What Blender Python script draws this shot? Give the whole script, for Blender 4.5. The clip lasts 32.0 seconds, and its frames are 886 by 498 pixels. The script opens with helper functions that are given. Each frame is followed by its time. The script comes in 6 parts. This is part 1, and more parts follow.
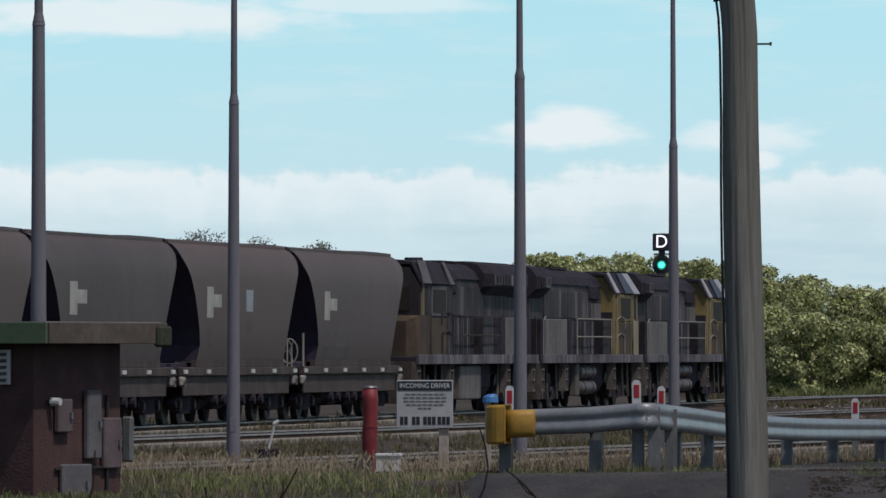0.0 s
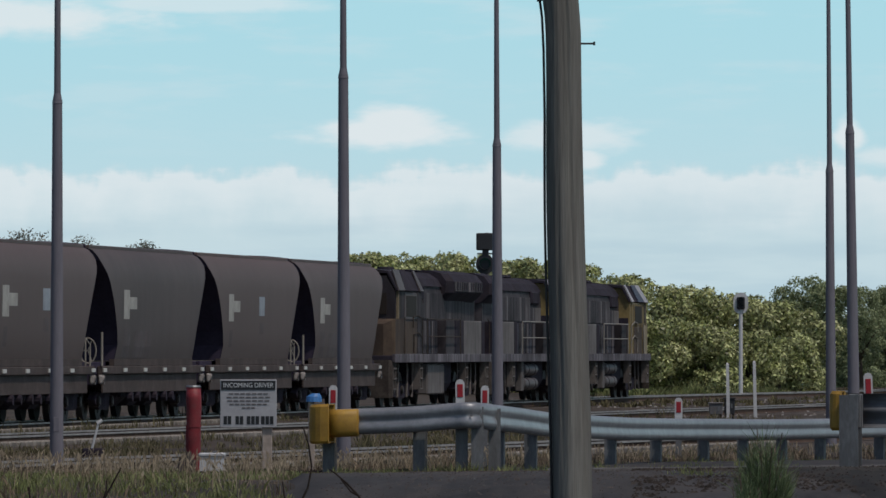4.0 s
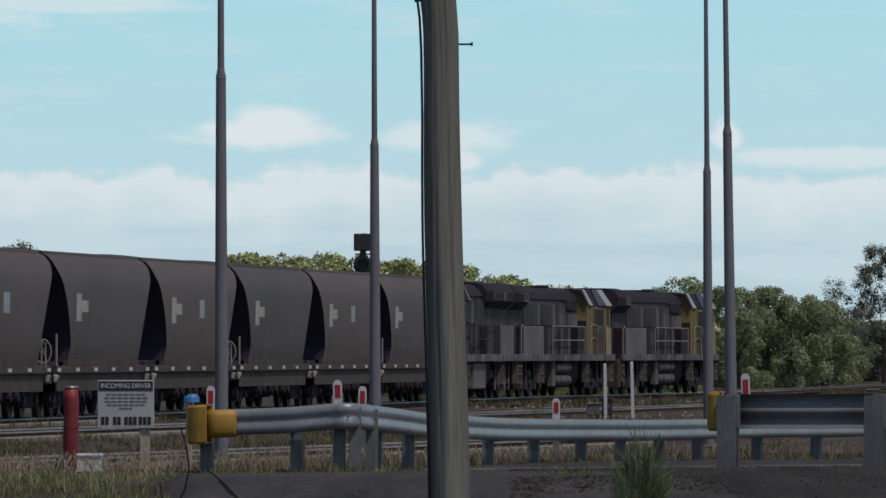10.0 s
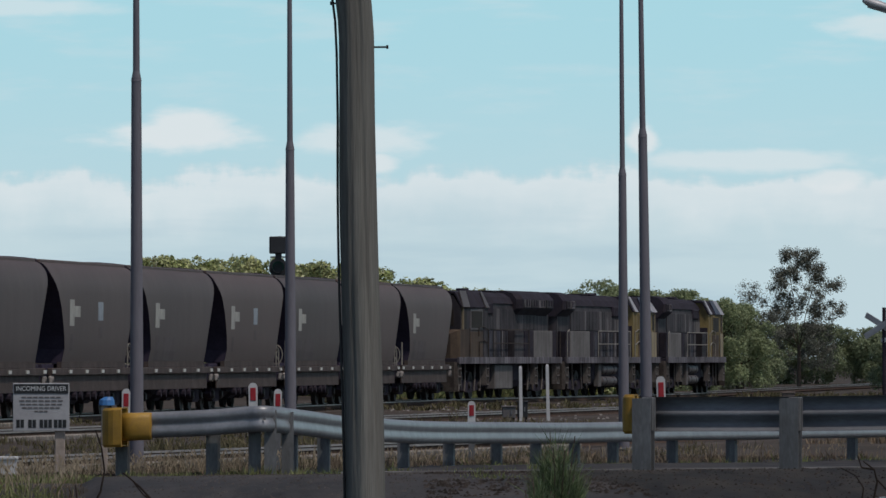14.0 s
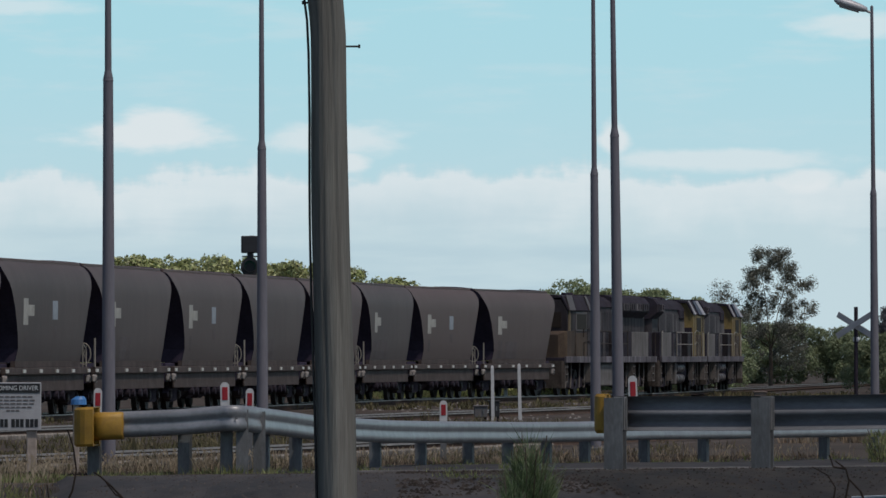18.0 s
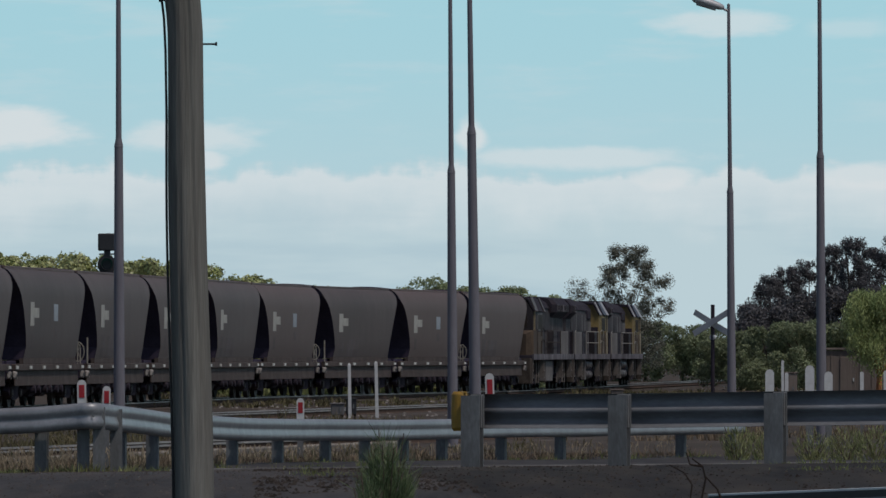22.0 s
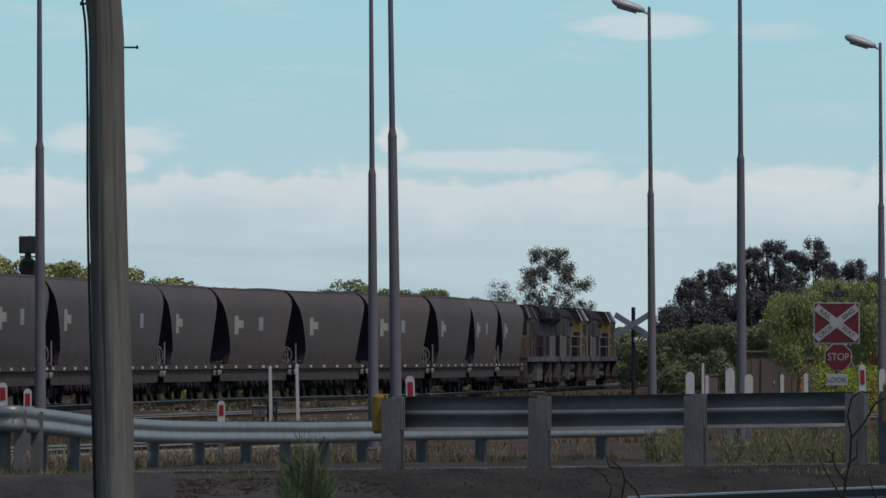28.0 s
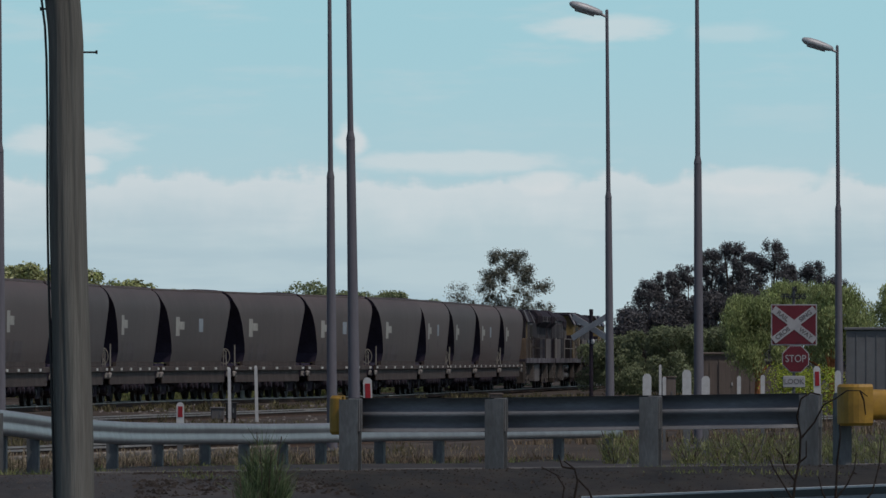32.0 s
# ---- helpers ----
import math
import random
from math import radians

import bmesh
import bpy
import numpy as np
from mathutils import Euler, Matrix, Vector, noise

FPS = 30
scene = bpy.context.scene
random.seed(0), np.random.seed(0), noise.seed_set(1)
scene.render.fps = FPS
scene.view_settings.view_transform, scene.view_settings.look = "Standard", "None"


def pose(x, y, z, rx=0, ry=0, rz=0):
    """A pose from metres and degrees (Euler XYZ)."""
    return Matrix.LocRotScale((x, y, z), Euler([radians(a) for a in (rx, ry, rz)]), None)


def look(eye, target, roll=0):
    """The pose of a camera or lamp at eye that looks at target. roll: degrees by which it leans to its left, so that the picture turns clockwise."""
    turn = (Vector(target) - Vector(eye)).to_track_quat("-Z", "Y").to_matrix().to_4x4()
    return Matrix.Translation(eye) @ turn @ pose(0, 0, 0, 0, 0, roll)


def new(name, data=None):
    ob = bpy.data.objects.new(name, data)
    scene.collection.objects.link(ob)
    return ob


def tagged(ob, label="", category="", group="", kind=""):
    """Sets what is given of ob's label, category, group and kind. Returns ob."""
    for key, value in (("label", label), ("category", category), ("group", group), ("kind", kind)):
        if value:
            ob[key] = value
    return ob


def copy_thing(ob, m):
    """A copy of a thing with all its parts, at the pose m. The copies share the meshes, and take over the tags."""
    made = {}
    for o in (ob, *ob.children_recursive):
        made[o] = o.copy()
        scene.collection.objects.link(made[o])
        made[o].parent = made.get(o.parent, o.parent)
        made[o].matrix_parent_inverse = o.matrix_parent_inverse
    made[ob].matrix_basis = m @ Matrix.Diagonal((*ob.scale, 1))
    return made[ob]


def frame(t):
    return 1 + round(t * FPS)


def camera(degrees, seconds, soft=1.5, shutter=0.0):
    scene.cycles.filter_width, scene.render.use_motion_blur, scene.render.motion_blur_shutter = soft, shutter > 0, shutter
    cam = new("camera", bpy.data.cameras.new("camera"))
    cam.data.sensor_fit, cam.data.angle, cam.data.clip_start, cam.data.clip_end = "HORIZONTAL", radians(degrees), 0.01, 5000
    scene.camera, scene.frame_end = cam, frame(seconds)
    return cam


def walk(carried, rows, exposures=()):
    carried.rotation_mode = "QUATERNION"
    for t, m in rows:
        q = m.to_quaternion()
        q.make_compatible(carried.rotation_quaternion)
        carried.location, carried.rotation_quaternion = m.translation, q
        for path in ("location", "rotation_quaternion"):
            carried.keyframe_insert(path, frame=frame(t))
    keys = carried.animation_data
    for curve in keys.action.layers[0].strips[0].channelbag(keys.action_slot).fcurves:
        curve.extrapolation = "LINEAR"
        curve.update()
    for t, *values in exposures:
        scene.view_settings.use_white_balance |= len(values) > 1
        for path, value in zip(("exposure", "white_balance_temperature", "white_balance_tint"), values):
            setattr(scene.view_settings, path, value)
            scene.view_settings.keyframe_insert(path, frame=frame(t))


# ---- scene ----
# ---- camera and its pan ----
EYE = (0.0, 0.0, 1.62)
cam = camera(5.8, 32.0, soft=1.5)
# seconds, bearing (degrees to the right of north), elevation (degrees)
PAN = [
    (0, -2.1948, 0.6813), (0.5, -2.1142, 0.6757), (1, -2.0253, 0.6761), (1.5, -1.9461, 0.6795), (2, -1.8550, 0.6795), (2.5, -1.7291, 0.6813),
    (3, -1.5069, 0.6813), (3.5, -1.2811, 0.6778), (4, -1.0392, 0.6778), (4.5, -0.8628, 0.6759), (6.5, -0.6010, 0.6757), (7, -0.5677, 0.6759),
    (7.5, -0.5340, 0.6748), (8, -0.4980, 0.6759), (8.5, -0.4653, 0.6759), (9, -0.4278, 0.6778), (9.5, -0.3538, 0.6795), (10, -0.2373, 0.6817),
    (10.5, -0.1321, 0.6891), (11, -0.0173, 0.6918), (11.5, 0.0891, 0.6957), (12, 0.1733, 0.6987), (12.5, 0.2326, 0.6987), (13, 0.2789, 0.7004),
    (13.5, 0.3011, 0.7004), (14, 0.3166, 0.7004), (14.5, 0.3314, 0.6985), (16.5, 0.3867, 0.6931), (17, 0.4012, 0.6965), (17.5, 0.4234, 0.6965),
    (18, 0.5010, 0.6965), (18.5, 0.6278, 0.6932), (19, 0.8235, 0.6965), (19.5, 1.0493, 0.6930), (20, 1.2578, 0.6900), (20.5, 1.3539, 0.6861),
    (21, 1.3825, 0.6815), (21.5, 1.4047, 0.6815), (22, 1.4380, 0.6815), (22.5, 1.4770, 0.6816), (23, 1.5276, 0.6816), (23.5, 1.5795, 0.6816),
    (24, 1.6460, 0.6850), (24.5, 1.7160, 0.6872), (25, 1.7851, 0.6872), (25.5, 1.8236, 0.6872), (27.5, 1.9193, 0.6910), (28, 1.9553, 0.6987),
    (28.5, 1.9931, 0.7089), (29, 2.0365, 0.7157), (29.5, 2.0701, 0.7182), (30, 2.1061, 0.7195), (30.5, 2.1421, 0.7182), (31, 2.1754, 0.7157),
    (31.5, 2.1988, 0.7139), (32, 2.2218, 0.7100),
]
# the camera draws back a little near the end
walk(cam, [(t, pose(EYE[0], EYE[1] - 0.8 * max(0.0, min(1.0, (t - 27.6) / 2)), EYE[2], 90 + e, 0, -b)) for t, b, e in PAN],
     exposures=[(0, 0.12, 6500, 15), (3.0, 0.05, 6500, 15), (4.5, -0.03, 6500, 15), (9, -0.04, 6500, 15), (14, -0.06, 6500, 15), (17, -0.11, 6500, 15), (19, 0.03, 6500, 15), (20, -0.03, 6500, 15), (22, -0.17, 6500, 15), (23, -0.18, 6500, 15), (32, -0.25, 6500, 15)])

# ---- world, sun ----
SUN_ELEV, SUN_AZ = 60.0, 132.0


def make_world():
    w = bpy.data.worlds.new("sky")
    scene.world = w
    w.use_nodes = True
    nt = w.node_tree
    nt.nodes.clear()
    N, L = nt.nodes.new, nt.links.new

    def math_(op, a, b=None, c=None, clamp=False):
        n = N("ShaderNodeMath")
        n.operation, n.use_clamp = op, clamp
        for i, v in enumerate((a, b, c)):
            if v is None:
                continue
            if isinstance(v, (int, float)):
                n.inputs[i].default_value = v
            else:
                L(v, n.inputs[i])
        return n.outputs[0]

    def ramp(v, a, b):
        n = N("ShaderNodeMapRange")
        n.interpolation_type = "SMOOTHSTEP"
        L(v, n.inputs[0])
        n.inputs[1].default_value, n.inputs[2].default_value = a, b
        return n.outputs[0]

    def mixc(f, a, b):
        n = N("ShaderNodeMix")
        n.data_type = "RGBA"
        if isinstance(f, float):
            n.inputs["Factor"].default_value = f
        else:
            L(f, n.inputs["Factor"])
        for s, v in ((n.inputs[6], a), (n.inputs[7], b)):
            if isinstance(v, tuple):
                s.default_value = (*v, 1)
            else:
                L(v, s)
        return n.outputs[2]

    tc = N("ShaderNodeTexCoord")
    sep = N("ShaderNodeSeparateXYZ")
    L(tc.outputs["Generated"], sep.inputs[0])
    az = math_("MULTIPLY", math_("ARCTAN2", sep.outputs[0], sep.outputs[1]), 57.2958)
    el = math_("MULTIPLY", math_("ARCSINE", sep.outputs[2]), 57.2958)

    def noise_(sx, sy, detail, off=0.0, rough=0.55):
        cb = N("ShaderNodeCombineXYZ")
        L(math_("MULTIPLY", az, sx), cb.inputs[0])
        L(math_("MULTIPLY", el, sy), cb.inputs[1])
        cb.inputs[2].default_value = off
        n = N("ShaderNodeTexNoise")
        n.inputs["Scale"].default_value = 1.0
        n.inputs["Detail"].default_value = detail
        n.inputs["Roughness"].default_value = rough
        L(cb.outputs[0], n.inputs["Vector"])
        return n.outputs["Fac"]

    fine, bump_, wide, puffs = noise_(3.0, 9.0, 6, 3.1), noise_(2.6, 1.5, 4, 7.7), noise_(0.45, 3.2, 4, 1.3), noise_(1.1, 6.0, 5, 5.5)
    # clear sky, paler towards the horizon
    clear = mixc(ramp(el, 0.2, 2.4), (0.52, 0.70, 0.74), (0.40, 0.705, 0.775))
    # the long bank of cloud
    edge = math_("ADD", math_("MULTIPLY", bump_, 0.5), math_("MULTIPLY", fine, 0.22))
    top = math_("SUBTRACT", math_("ADD", edge, 0.84), el)
    bank = ramp(top, -0.05, 0.07)
    crest = math_("MULTIPLY", bank, ramp(top, 0.5, 0.02))
    grey = math_("MULTIPLY", ramp(wide, 0.42, 0.62), ramp(el, 1.25, 0.5))
    tone = mixc(crest, (0.54, 0.70, 0.735), (0.70, 0.80, 0.81))
    tone = mixc(math_("MULTIPLY", grey, 0.75), tone, (0.44, 0.61, 0.675))
    body_ = mixc(math_("MULTIPLY", bank, 0.93), clear, tone)
    # thin streaks and single puffs above it
    veil = math_("MULTIPLY", ramp(puffs, 0.5, 0.72), ramp(el, 1.0, 1.9))
    body_ = mixc(math_("MULTIPLY", veil, 0.35), body_, (0.60, 0.75, 0.78))
    puff = None
    for a, e, ra, re, k in ((-1.42, 1.44, 0.62, 0.12, 1.0), (-1.35, 1.51, 0.35, 0.13, 1.0), (-0.2, 1.42, 0.5, 0.13, 0.75), (1.62, 1.42, 0.12, 0.14, 0.95), (2.35, 1.28, 0.9, 0.09, 0.7),
                            (3.28, 2.16, 0.5, 0.10, 0.7), (4.1, 2.13, 0.35, 0.07, 0.35), (-4.2, 2.2, 1.5, 0.16, 0.9), (-2.6, 2.28, 1.0, 0.07, 0.6), (-4.4, 1.18, 0.6, 0.10, 0.5),
                            (-0.12, 1.26, 0.16, 0.09, 0.9), (2.9, 1.15, 0.25, 0.10, 0.9), (4.3, 1.15, 0.5, 0.11, 0.9)):
        dx = math_("DIVIDE", math_("SUBTRACT", az, a), ra)
        dy = math_("DIVIDE", math_("SUBTRACT", el, e), re)
        r = math_("SQRT", math_("ADD", math_("MULTIPLY", dx, dx), math_("MULTIPLY", dy, dy)))
        m = math_("MULTIPLY", ramp(math_("ADD", r, math_("MULTIPLY", fine, 1.1)), 1.65, 1.0), k)
        puff = m if puff is None else math_("MAXIMUM", puff, m)
    body_ = mixc(math_("MULTIPLY", puff, 0.9), body_, (0.74, 0.82, 0.82))
    low = N("ShaderNodeBackground")
    L(body_, low.inputs[0])
    low.inputs[1].default_value = 1.0
    sky = N("ShaderNodeTexSky")
    sky.sky_type, sky.sun_disc = "NISHITA", False
    sky.sun_elevation, sky.sun_rotation = radians(SUN_ELEV), radians(SUN_AZ)
    sky.dust_density = 1.5
    high = N("ShaderNodeBackground")
    L(sky.outputs[0], high.inputs[0])
    high.inputs[1].default_value = 0.075
    mx = N("ShaderNodeMixShader")
    L(ramp(el, 3.5, 14.0), mx.inputs[0])
    L(low.outputs[0], mx.inputs[1])
    L(high.outputs[0], mx.inputs[2])
    out = N("ShaderNodeOutputWorld")
    L(mx.outputs[0], out.inputs[0])


make_world()
sun_data = bpy.data.lights.new("sun", "SUN")
sun_data.energy, sun_data.angle, sun_data.color = 2.1, radians(1.0), (1.0, 0.95, 0.86)
sun = new("sun", sun_data)
sun.matrix_world = look((60 * math.sin(radians(SUN_AZ)), 60 * math.cos(radians(SUN_AZ)), 60 * math.tan(radians(SUN_ELEV))), (0, 0, 0))

# ---- materials ----


def mat(name, col, rough=0.75, metal=0.0, var=0.3, scale=1.5, fine=25.0, bump=0.15, dirt=None, dirt_amt=0.5, stretch=(1, 1, 1), rand=0.0, emit=0.0, isl=0.0, spec=0.5, trans=0.0, warm=None):
    """Base colour with two scales of variation, optional dirt, and a fine bump."""
    m = bpy.data.materials.new(name)
    m.use_nodes = True
    nt = m.node_tree
    N, L = nt.nodes.new, nt.links.new
    b = nt.nodes["Principled BSDF"]
    b.inputs["Metallic"].default_value = metal
    b.inputs["Roughness"].default_value = rough
    b.inputs["Specular IOR Level"].default_value = spec if rough < 0.85 else min(spec, 0.12)
    tc = N("ShaderNodeTexCoord")
    mp = N("ShaderNodeMapping")
    mp.inputs["Scale"].default_value = stretch
    L(tc.outputs["Object"], mp.inputs[0])

    def noise_(sc, detail, rough_=0.6):
        n = N("ShaderNodeTexNoise")
        n.inputs["Scale"].default_value, n.inputs["Detail"].default_value, n.inputs["Roughness"].default_value = sc, detail, rough_
        L(mp.outputs[0], n.inputs["Vector"])
        return n.outputs["Fac"]

    def mixc(f, a, c):
        n = N("ShaderNodeMix")
        n.data_type = "RGBA"
        L(f, n.inputs["Factor"])
        for s, v in ((n.inputs[6], a), (n.inputs[7], c)):
            if isinstance(v, tuple):
                s.default_value = (*v, 1)
            else:
                L(v, s)
        return n.outputs[2]

    def ramp(v, a, c):
        n = N("ShaderNodeMapRange")
        L(v, n.inputs[0])
        n.inputs[1].default_value, n.inputs[2].default_value = a, c
        return n.outputs[0]
    big, small = noise_(scale, 5), noise_(fine, 3)
    lo = tuple(c * (1 - var) for c in col)
    hi = tuple(min(1, c * (1 + var)) for c in col)
    c = mixc(ramp(big, 0.3, 0.7), lo, hi)
    n = N("ShaderNodeMix")
    n.data_type, n.blend_type = "RGBA", "MULTIPLY"
    n.inputs["Factor"].default_value = min(1, var)
    L(c, n.inputs[6])
    L(ramp(small, 0.2, 0.75), n.inputs[7])
    c = n.outputs[2]
    if dirt:
        k = N("ShaderNodeMath")
        k.operation = "MULTIPLY"
        L(ramp(noise_(scale * 2.3, 7, 0.7), 0.42, 0.66), k.inputs[0])
        k.inputs[1].default_value = dirt_amt
        c = mixc(k.outputs[0], c, dirt)
    if warm:
        g = N("ShaderNodeObjectInfo").outputs["Random"]
        k = N("ShaderNodeMath")
        k.operation = "MULTIPLY"
        L(ramp(g, 0.35, 1.0), k.inputs[0])
        k.inputs[1].default_value = 0.75
        c = mixc(k.outputs[0], c, warm)
    if rand or isl:
        if rand:
            src = N("ShaderNodeObjectInfo").outputs["Random"]
        else:
            src = N("ShaderNodeNewGeometry").outputs["Random Per Island"]
        hs = N("ShaderNodeHueSaturation")
        amount = rand or isl
        L(ramp2(nt, src, 1 - amount, 1 + amount), hs.inputs["Value"])
        L(c, hs.inputs["Color"])
        c = hs.outputs[0]
    L(c, b.inputs["Base Color"])
    if bump:
        bp = N("ShaderNodeBump")
        bp.inputs["Strength"].default_value, bp.inputs["Distance"].default_value = bump, 0.02
        L(small, bp.inputs["Height"])
        L(bp.outputs[0], b.inputs["Normal"])
    if trans:
        tr = N("ShaderNodeBsdfTranslucent")
        L(c, tr.inputs["Color"])
        mx = N("ShaderNodeMixShader")
        mx.inputs[0].default_value = trans
        L(b.outputs[0], mx.inputs[1])
        L(tr.outputs[0], mx.inputs[2])
        L(mx.outputs[0], nt.nodes["Material Output"].inputs["Surface"])
    if emit:
        L(c, b.inputs["Emission Color"])
        b.inputs["Emission Strength"].default_value = emit
    return m


def ramp2(nt, src, a, b):
    n = nt.nodes.new("ShaderNodeMapRange")
    nt.links.new(src, n.inputs[0])
    n.inputs[3].default_value, n.inputs[4].default_value = a, b
    return n.outputs[0]


def streaked(name, pale, base, soot, share_pale=0.5, share_soot=0.5, rough=0.75):
    """Paint with vertical runs of soot and rubbed pale streaks, uneven over metres."""
    m = mat(name, base, rough, 0, 0.3, 0.8, 10, 0.08, spec=0.2)
    nt = m.node_tree
    N, L = nt.nodes.new, nt.links.new
    b = nt.nodes["Principled BSDF"]
    c = b.inputs["Base Color"].links[0].from_socket
    tc = N("ShaderNodeTexCoord")

    def field(stretch, sc, lo, hi):
        mp = N("ShaderNodeMapping")
        mp.inputs["Scale"].default_value = stretch
        L(tc.outputs["Object"], mp.inputs[0])
        n = N("ShaderNodeTexNoise")
        n.inputs["Scale"].default_value, n.inputs["Detail"].default_value = sc, 4
        L(mp.outputs[0], n.inputs["Vector"])
        r = N("ShaderNodeMapRange")
        L(n.outputs["Fac"], r.inputs[0])
        r.inputs[1].default_value, r.inputs[2].default_value = lo, hi
        return r.outputs[0]

    for tint, stretch, sc, lo, hi, amount in ((pale, (5, 1, 0.35), 1.3, 0.50, 0.66, share_pale), (soot, (3.2, 1, 0.30), 1.1, 0.46, 0.62, share_soot), (soot, (0.5, 1, 0.8), 1.2, 0.50, 0.68, share_soot)):
        k = N("ShaderNodeMath")
        k.operation = "MULTIPLY"
        L(field(stretch, sc, lo, hi), k.inputs[0])
        k.inputs[1].default_value = amount
        x = N("ShaderNodeMix")
        x.data_type = "RGBA"
        L(k.outputs[0], x.inputs["Factor"])
        L(c, x.inputs[6])
        x.inputs[7].default_value = (*tint, 1)
        c = x.outputs[2]
    L(c, b.inputs["Base Color"])
    return m


M = {}
M["hopper"] = mat("hopper paint", (0.094, 0.072, 0.066), 0.62, 0.0, 0.18, 0.35, 9, 0.06, (0.068, 0.052, 0.048), 0.6, (1, 1, 0.5), rand=0.12, spec=0.28, warm=(0.092, 0.062, 0.054))
# coal-black ends; the purplish tone of the shaded gaps is mixed into the colour
M["hopper_end"] = mat("hopper end with gap shade tone", (0.042, 0.034, 0.055), 0.9, 0, 0.3, 1, 12)
M["coal"] = mat("coal", (0.012, 0.012, 0.013), 0.8, 0, 0.5, 2, 14, 0.8)
M["sill"] = mat("sill", (0.082, 0.064, 0.058), 0.8, 0.0, 0.3, 1.2, 14, 0.1, (0.050, 0.036, 0.032), 0.8, spec=0.2)
# the purplish veil over dark parts is put into this base colour
M["under"] = mat("underframe", (0.034, 0.029, 0.042), 0.9, 0, 0.4, 1.5, 12, 0.2, (0.032, 0.021, 0.017), 0.5)
M["wheel"] = mat("wheel steel", (0.032, 0.026, 0.024), 0.7, 0.3, 0.4, 3, 20)
M["decal"] = mat("faded white decal", (0.36, 0.34, 0.30), 0.6, 0, 0.25, 2, 20, 0)
M["decal_blue"] = mat("pale blue decal", (0.27, 0.30, 0.33), 0.6, 0, 0.25, 2, 20, 0)
M["stain"] = mat("rubbed patch", (0.108, 0.092, 0.092), 0.7, 0, 0.3, 0.8, 5, 0, (0.094, 0.070, 0.064), 0.9, spec=0.25)
M["pad_pale"] = mat("pale cast steel", (0.25, 0.225, 0.205), 0.8, 0, 0.3, 3, 20, 0.1, (0.10, 0.08, 0.07), 0.6)
M["reflector"] = mat("white reflector", (0.50, 0.48, 0.44), 0.4, 0, 0.1, 2, 20, 0)
M["rail_white"] = mat("white handrail", (0.25, 0.225, 0.19), 0.6, 0, 0.25, 3, 20, 0)
M["loco_grey"] = streaked("sooty grey paint", (0.110, 0.102, 0.106), (0.050, 0.043, 0.047), (0.018, 0.015, 0.017), 0.45, 0.9)
M["loco_light"] = streaked("light grey door paint", (0.25, 0.235, 0.245), (0.115, 0.104, 0.106), (0.032, 0.026, 0.027), 0.6, 0.85)
M["loco_grille"] = streaked("blue-grey grille paint", (0.15, 0.155, 0.185), (0.062, 0.063, 0.080), (0.017, 0.015, 0.018), 0.7, 0.8)
M["panel_pale"] = streaked("pale rubbed locker paint", (0.225, 0.212, 0.205), (0.150, 0.138, 0.132), (0.070, 0.060, 0.056), 0.4, 0.5)
M["loco_blue"] = mat("dark blue roof stripe", (0.034, 0.035, 0.060), 0.6, 0, 0.3, 1.0, 12, 0, (0.03, 0.028, 0.04), 0.5)
M["step_pale"] = mat("scuffed step rail", (0.13, 0.112, 0.10), 0.8, 0, 0.35, 2, 14, 0.1, (0.06, 0.045, 0.04), 0.6)
M["loco_rust"] = streaked("rusty brown door paint", (0.13, 0.095, 0.06), (0.075, 0.052, 0.036), (0.03, 0.022, 0.02), 0.5, 0.5)
M["pilot"] = mat("grimy buffer plate", (0.072, 0.060, 0.052), 0.85, 0, 0.4, 2, 12, 0.1, (0.03, 0.023, 0.02), 0.8)
M["gravel_grey"] = mat("grey grit", (0.075, 0.064, 0.058), 0.95, 0, 0.4, 2, 12, 0.3, isl=0.4)
M["clod"] = mat("dark soil clods", (0.036, 0.030, 0.027), 0.95, 0, 0.5, 2, 12, 0.3, (0.052, 0.042, 0.034), 0.5, isl=0.5)
# soot, lifted and tinted purple in the colour to stand for veiled shadows
M["loco_dark"] = mat("soot black", (0.032, 0.028, 0.039), 0.9, 0, 0.4, 1.2, 10, 0.2, (0.034, 0.026, 0.025), 0.6)
M["loco_yellow"] = streaked("grimy yellow paint", (0.33, 0.26, 0.12), (0.215, 0.160, 0.065), (0.060, 0.046, 0.030), 0.5, 0.6)
M["loco_cream"] = streaked("grimy cream paint", (0.42, 0.36, 0.25), (0.30, 0.245, 0.155), (0.095, 0.072, 0.050), 0.5, 0.6)
M["loco_white"] = mat("white visor paint", (0.33, 0.32, 0.34), 0.6, 0, 0.2, 1.0, 12, 0, (0.2, 0.18, 0.18), 0.5)
M["glass"] = mat("dark cab glass", (0.030, 0.024, 0.020), 0.6, 0, 0.1, 1, 5, 0, spec=0.05)
M["tank"] = mat("silver tank", (0.105, 0.090, 0.088), 0.6, 0.15, 0.35, 2, 14, 0.1, (0.055, 0.045, 0.042), 0.8, (1.5, 1, 0.5), spec=0.3)
M["galv"] = mat("galvanised steel", (0.27, 0.275, 0.285), 0.45, 0.45, 0.22, 3, 25, 0.08, (0.20, 0.20, 0.20), 0.35)
M["galv_post"] = mat("weathered galvanised post", (0.150, 0.155, 0.158), 0.65, 0.2, 0.3, 2.5, 20, 0.1, (0.085, 0.082, 0.078), 0.6, (2, 2, 0.6))
M["galv_old"] = mat("dull old galvanised steel", (0.165, 0.172, 0.185), 0.65, 0.15, 0.3, 1.5, 20, 0.08, (0.11, 0.112, 0.118), 0.7, (0.6, 1, 2.5))
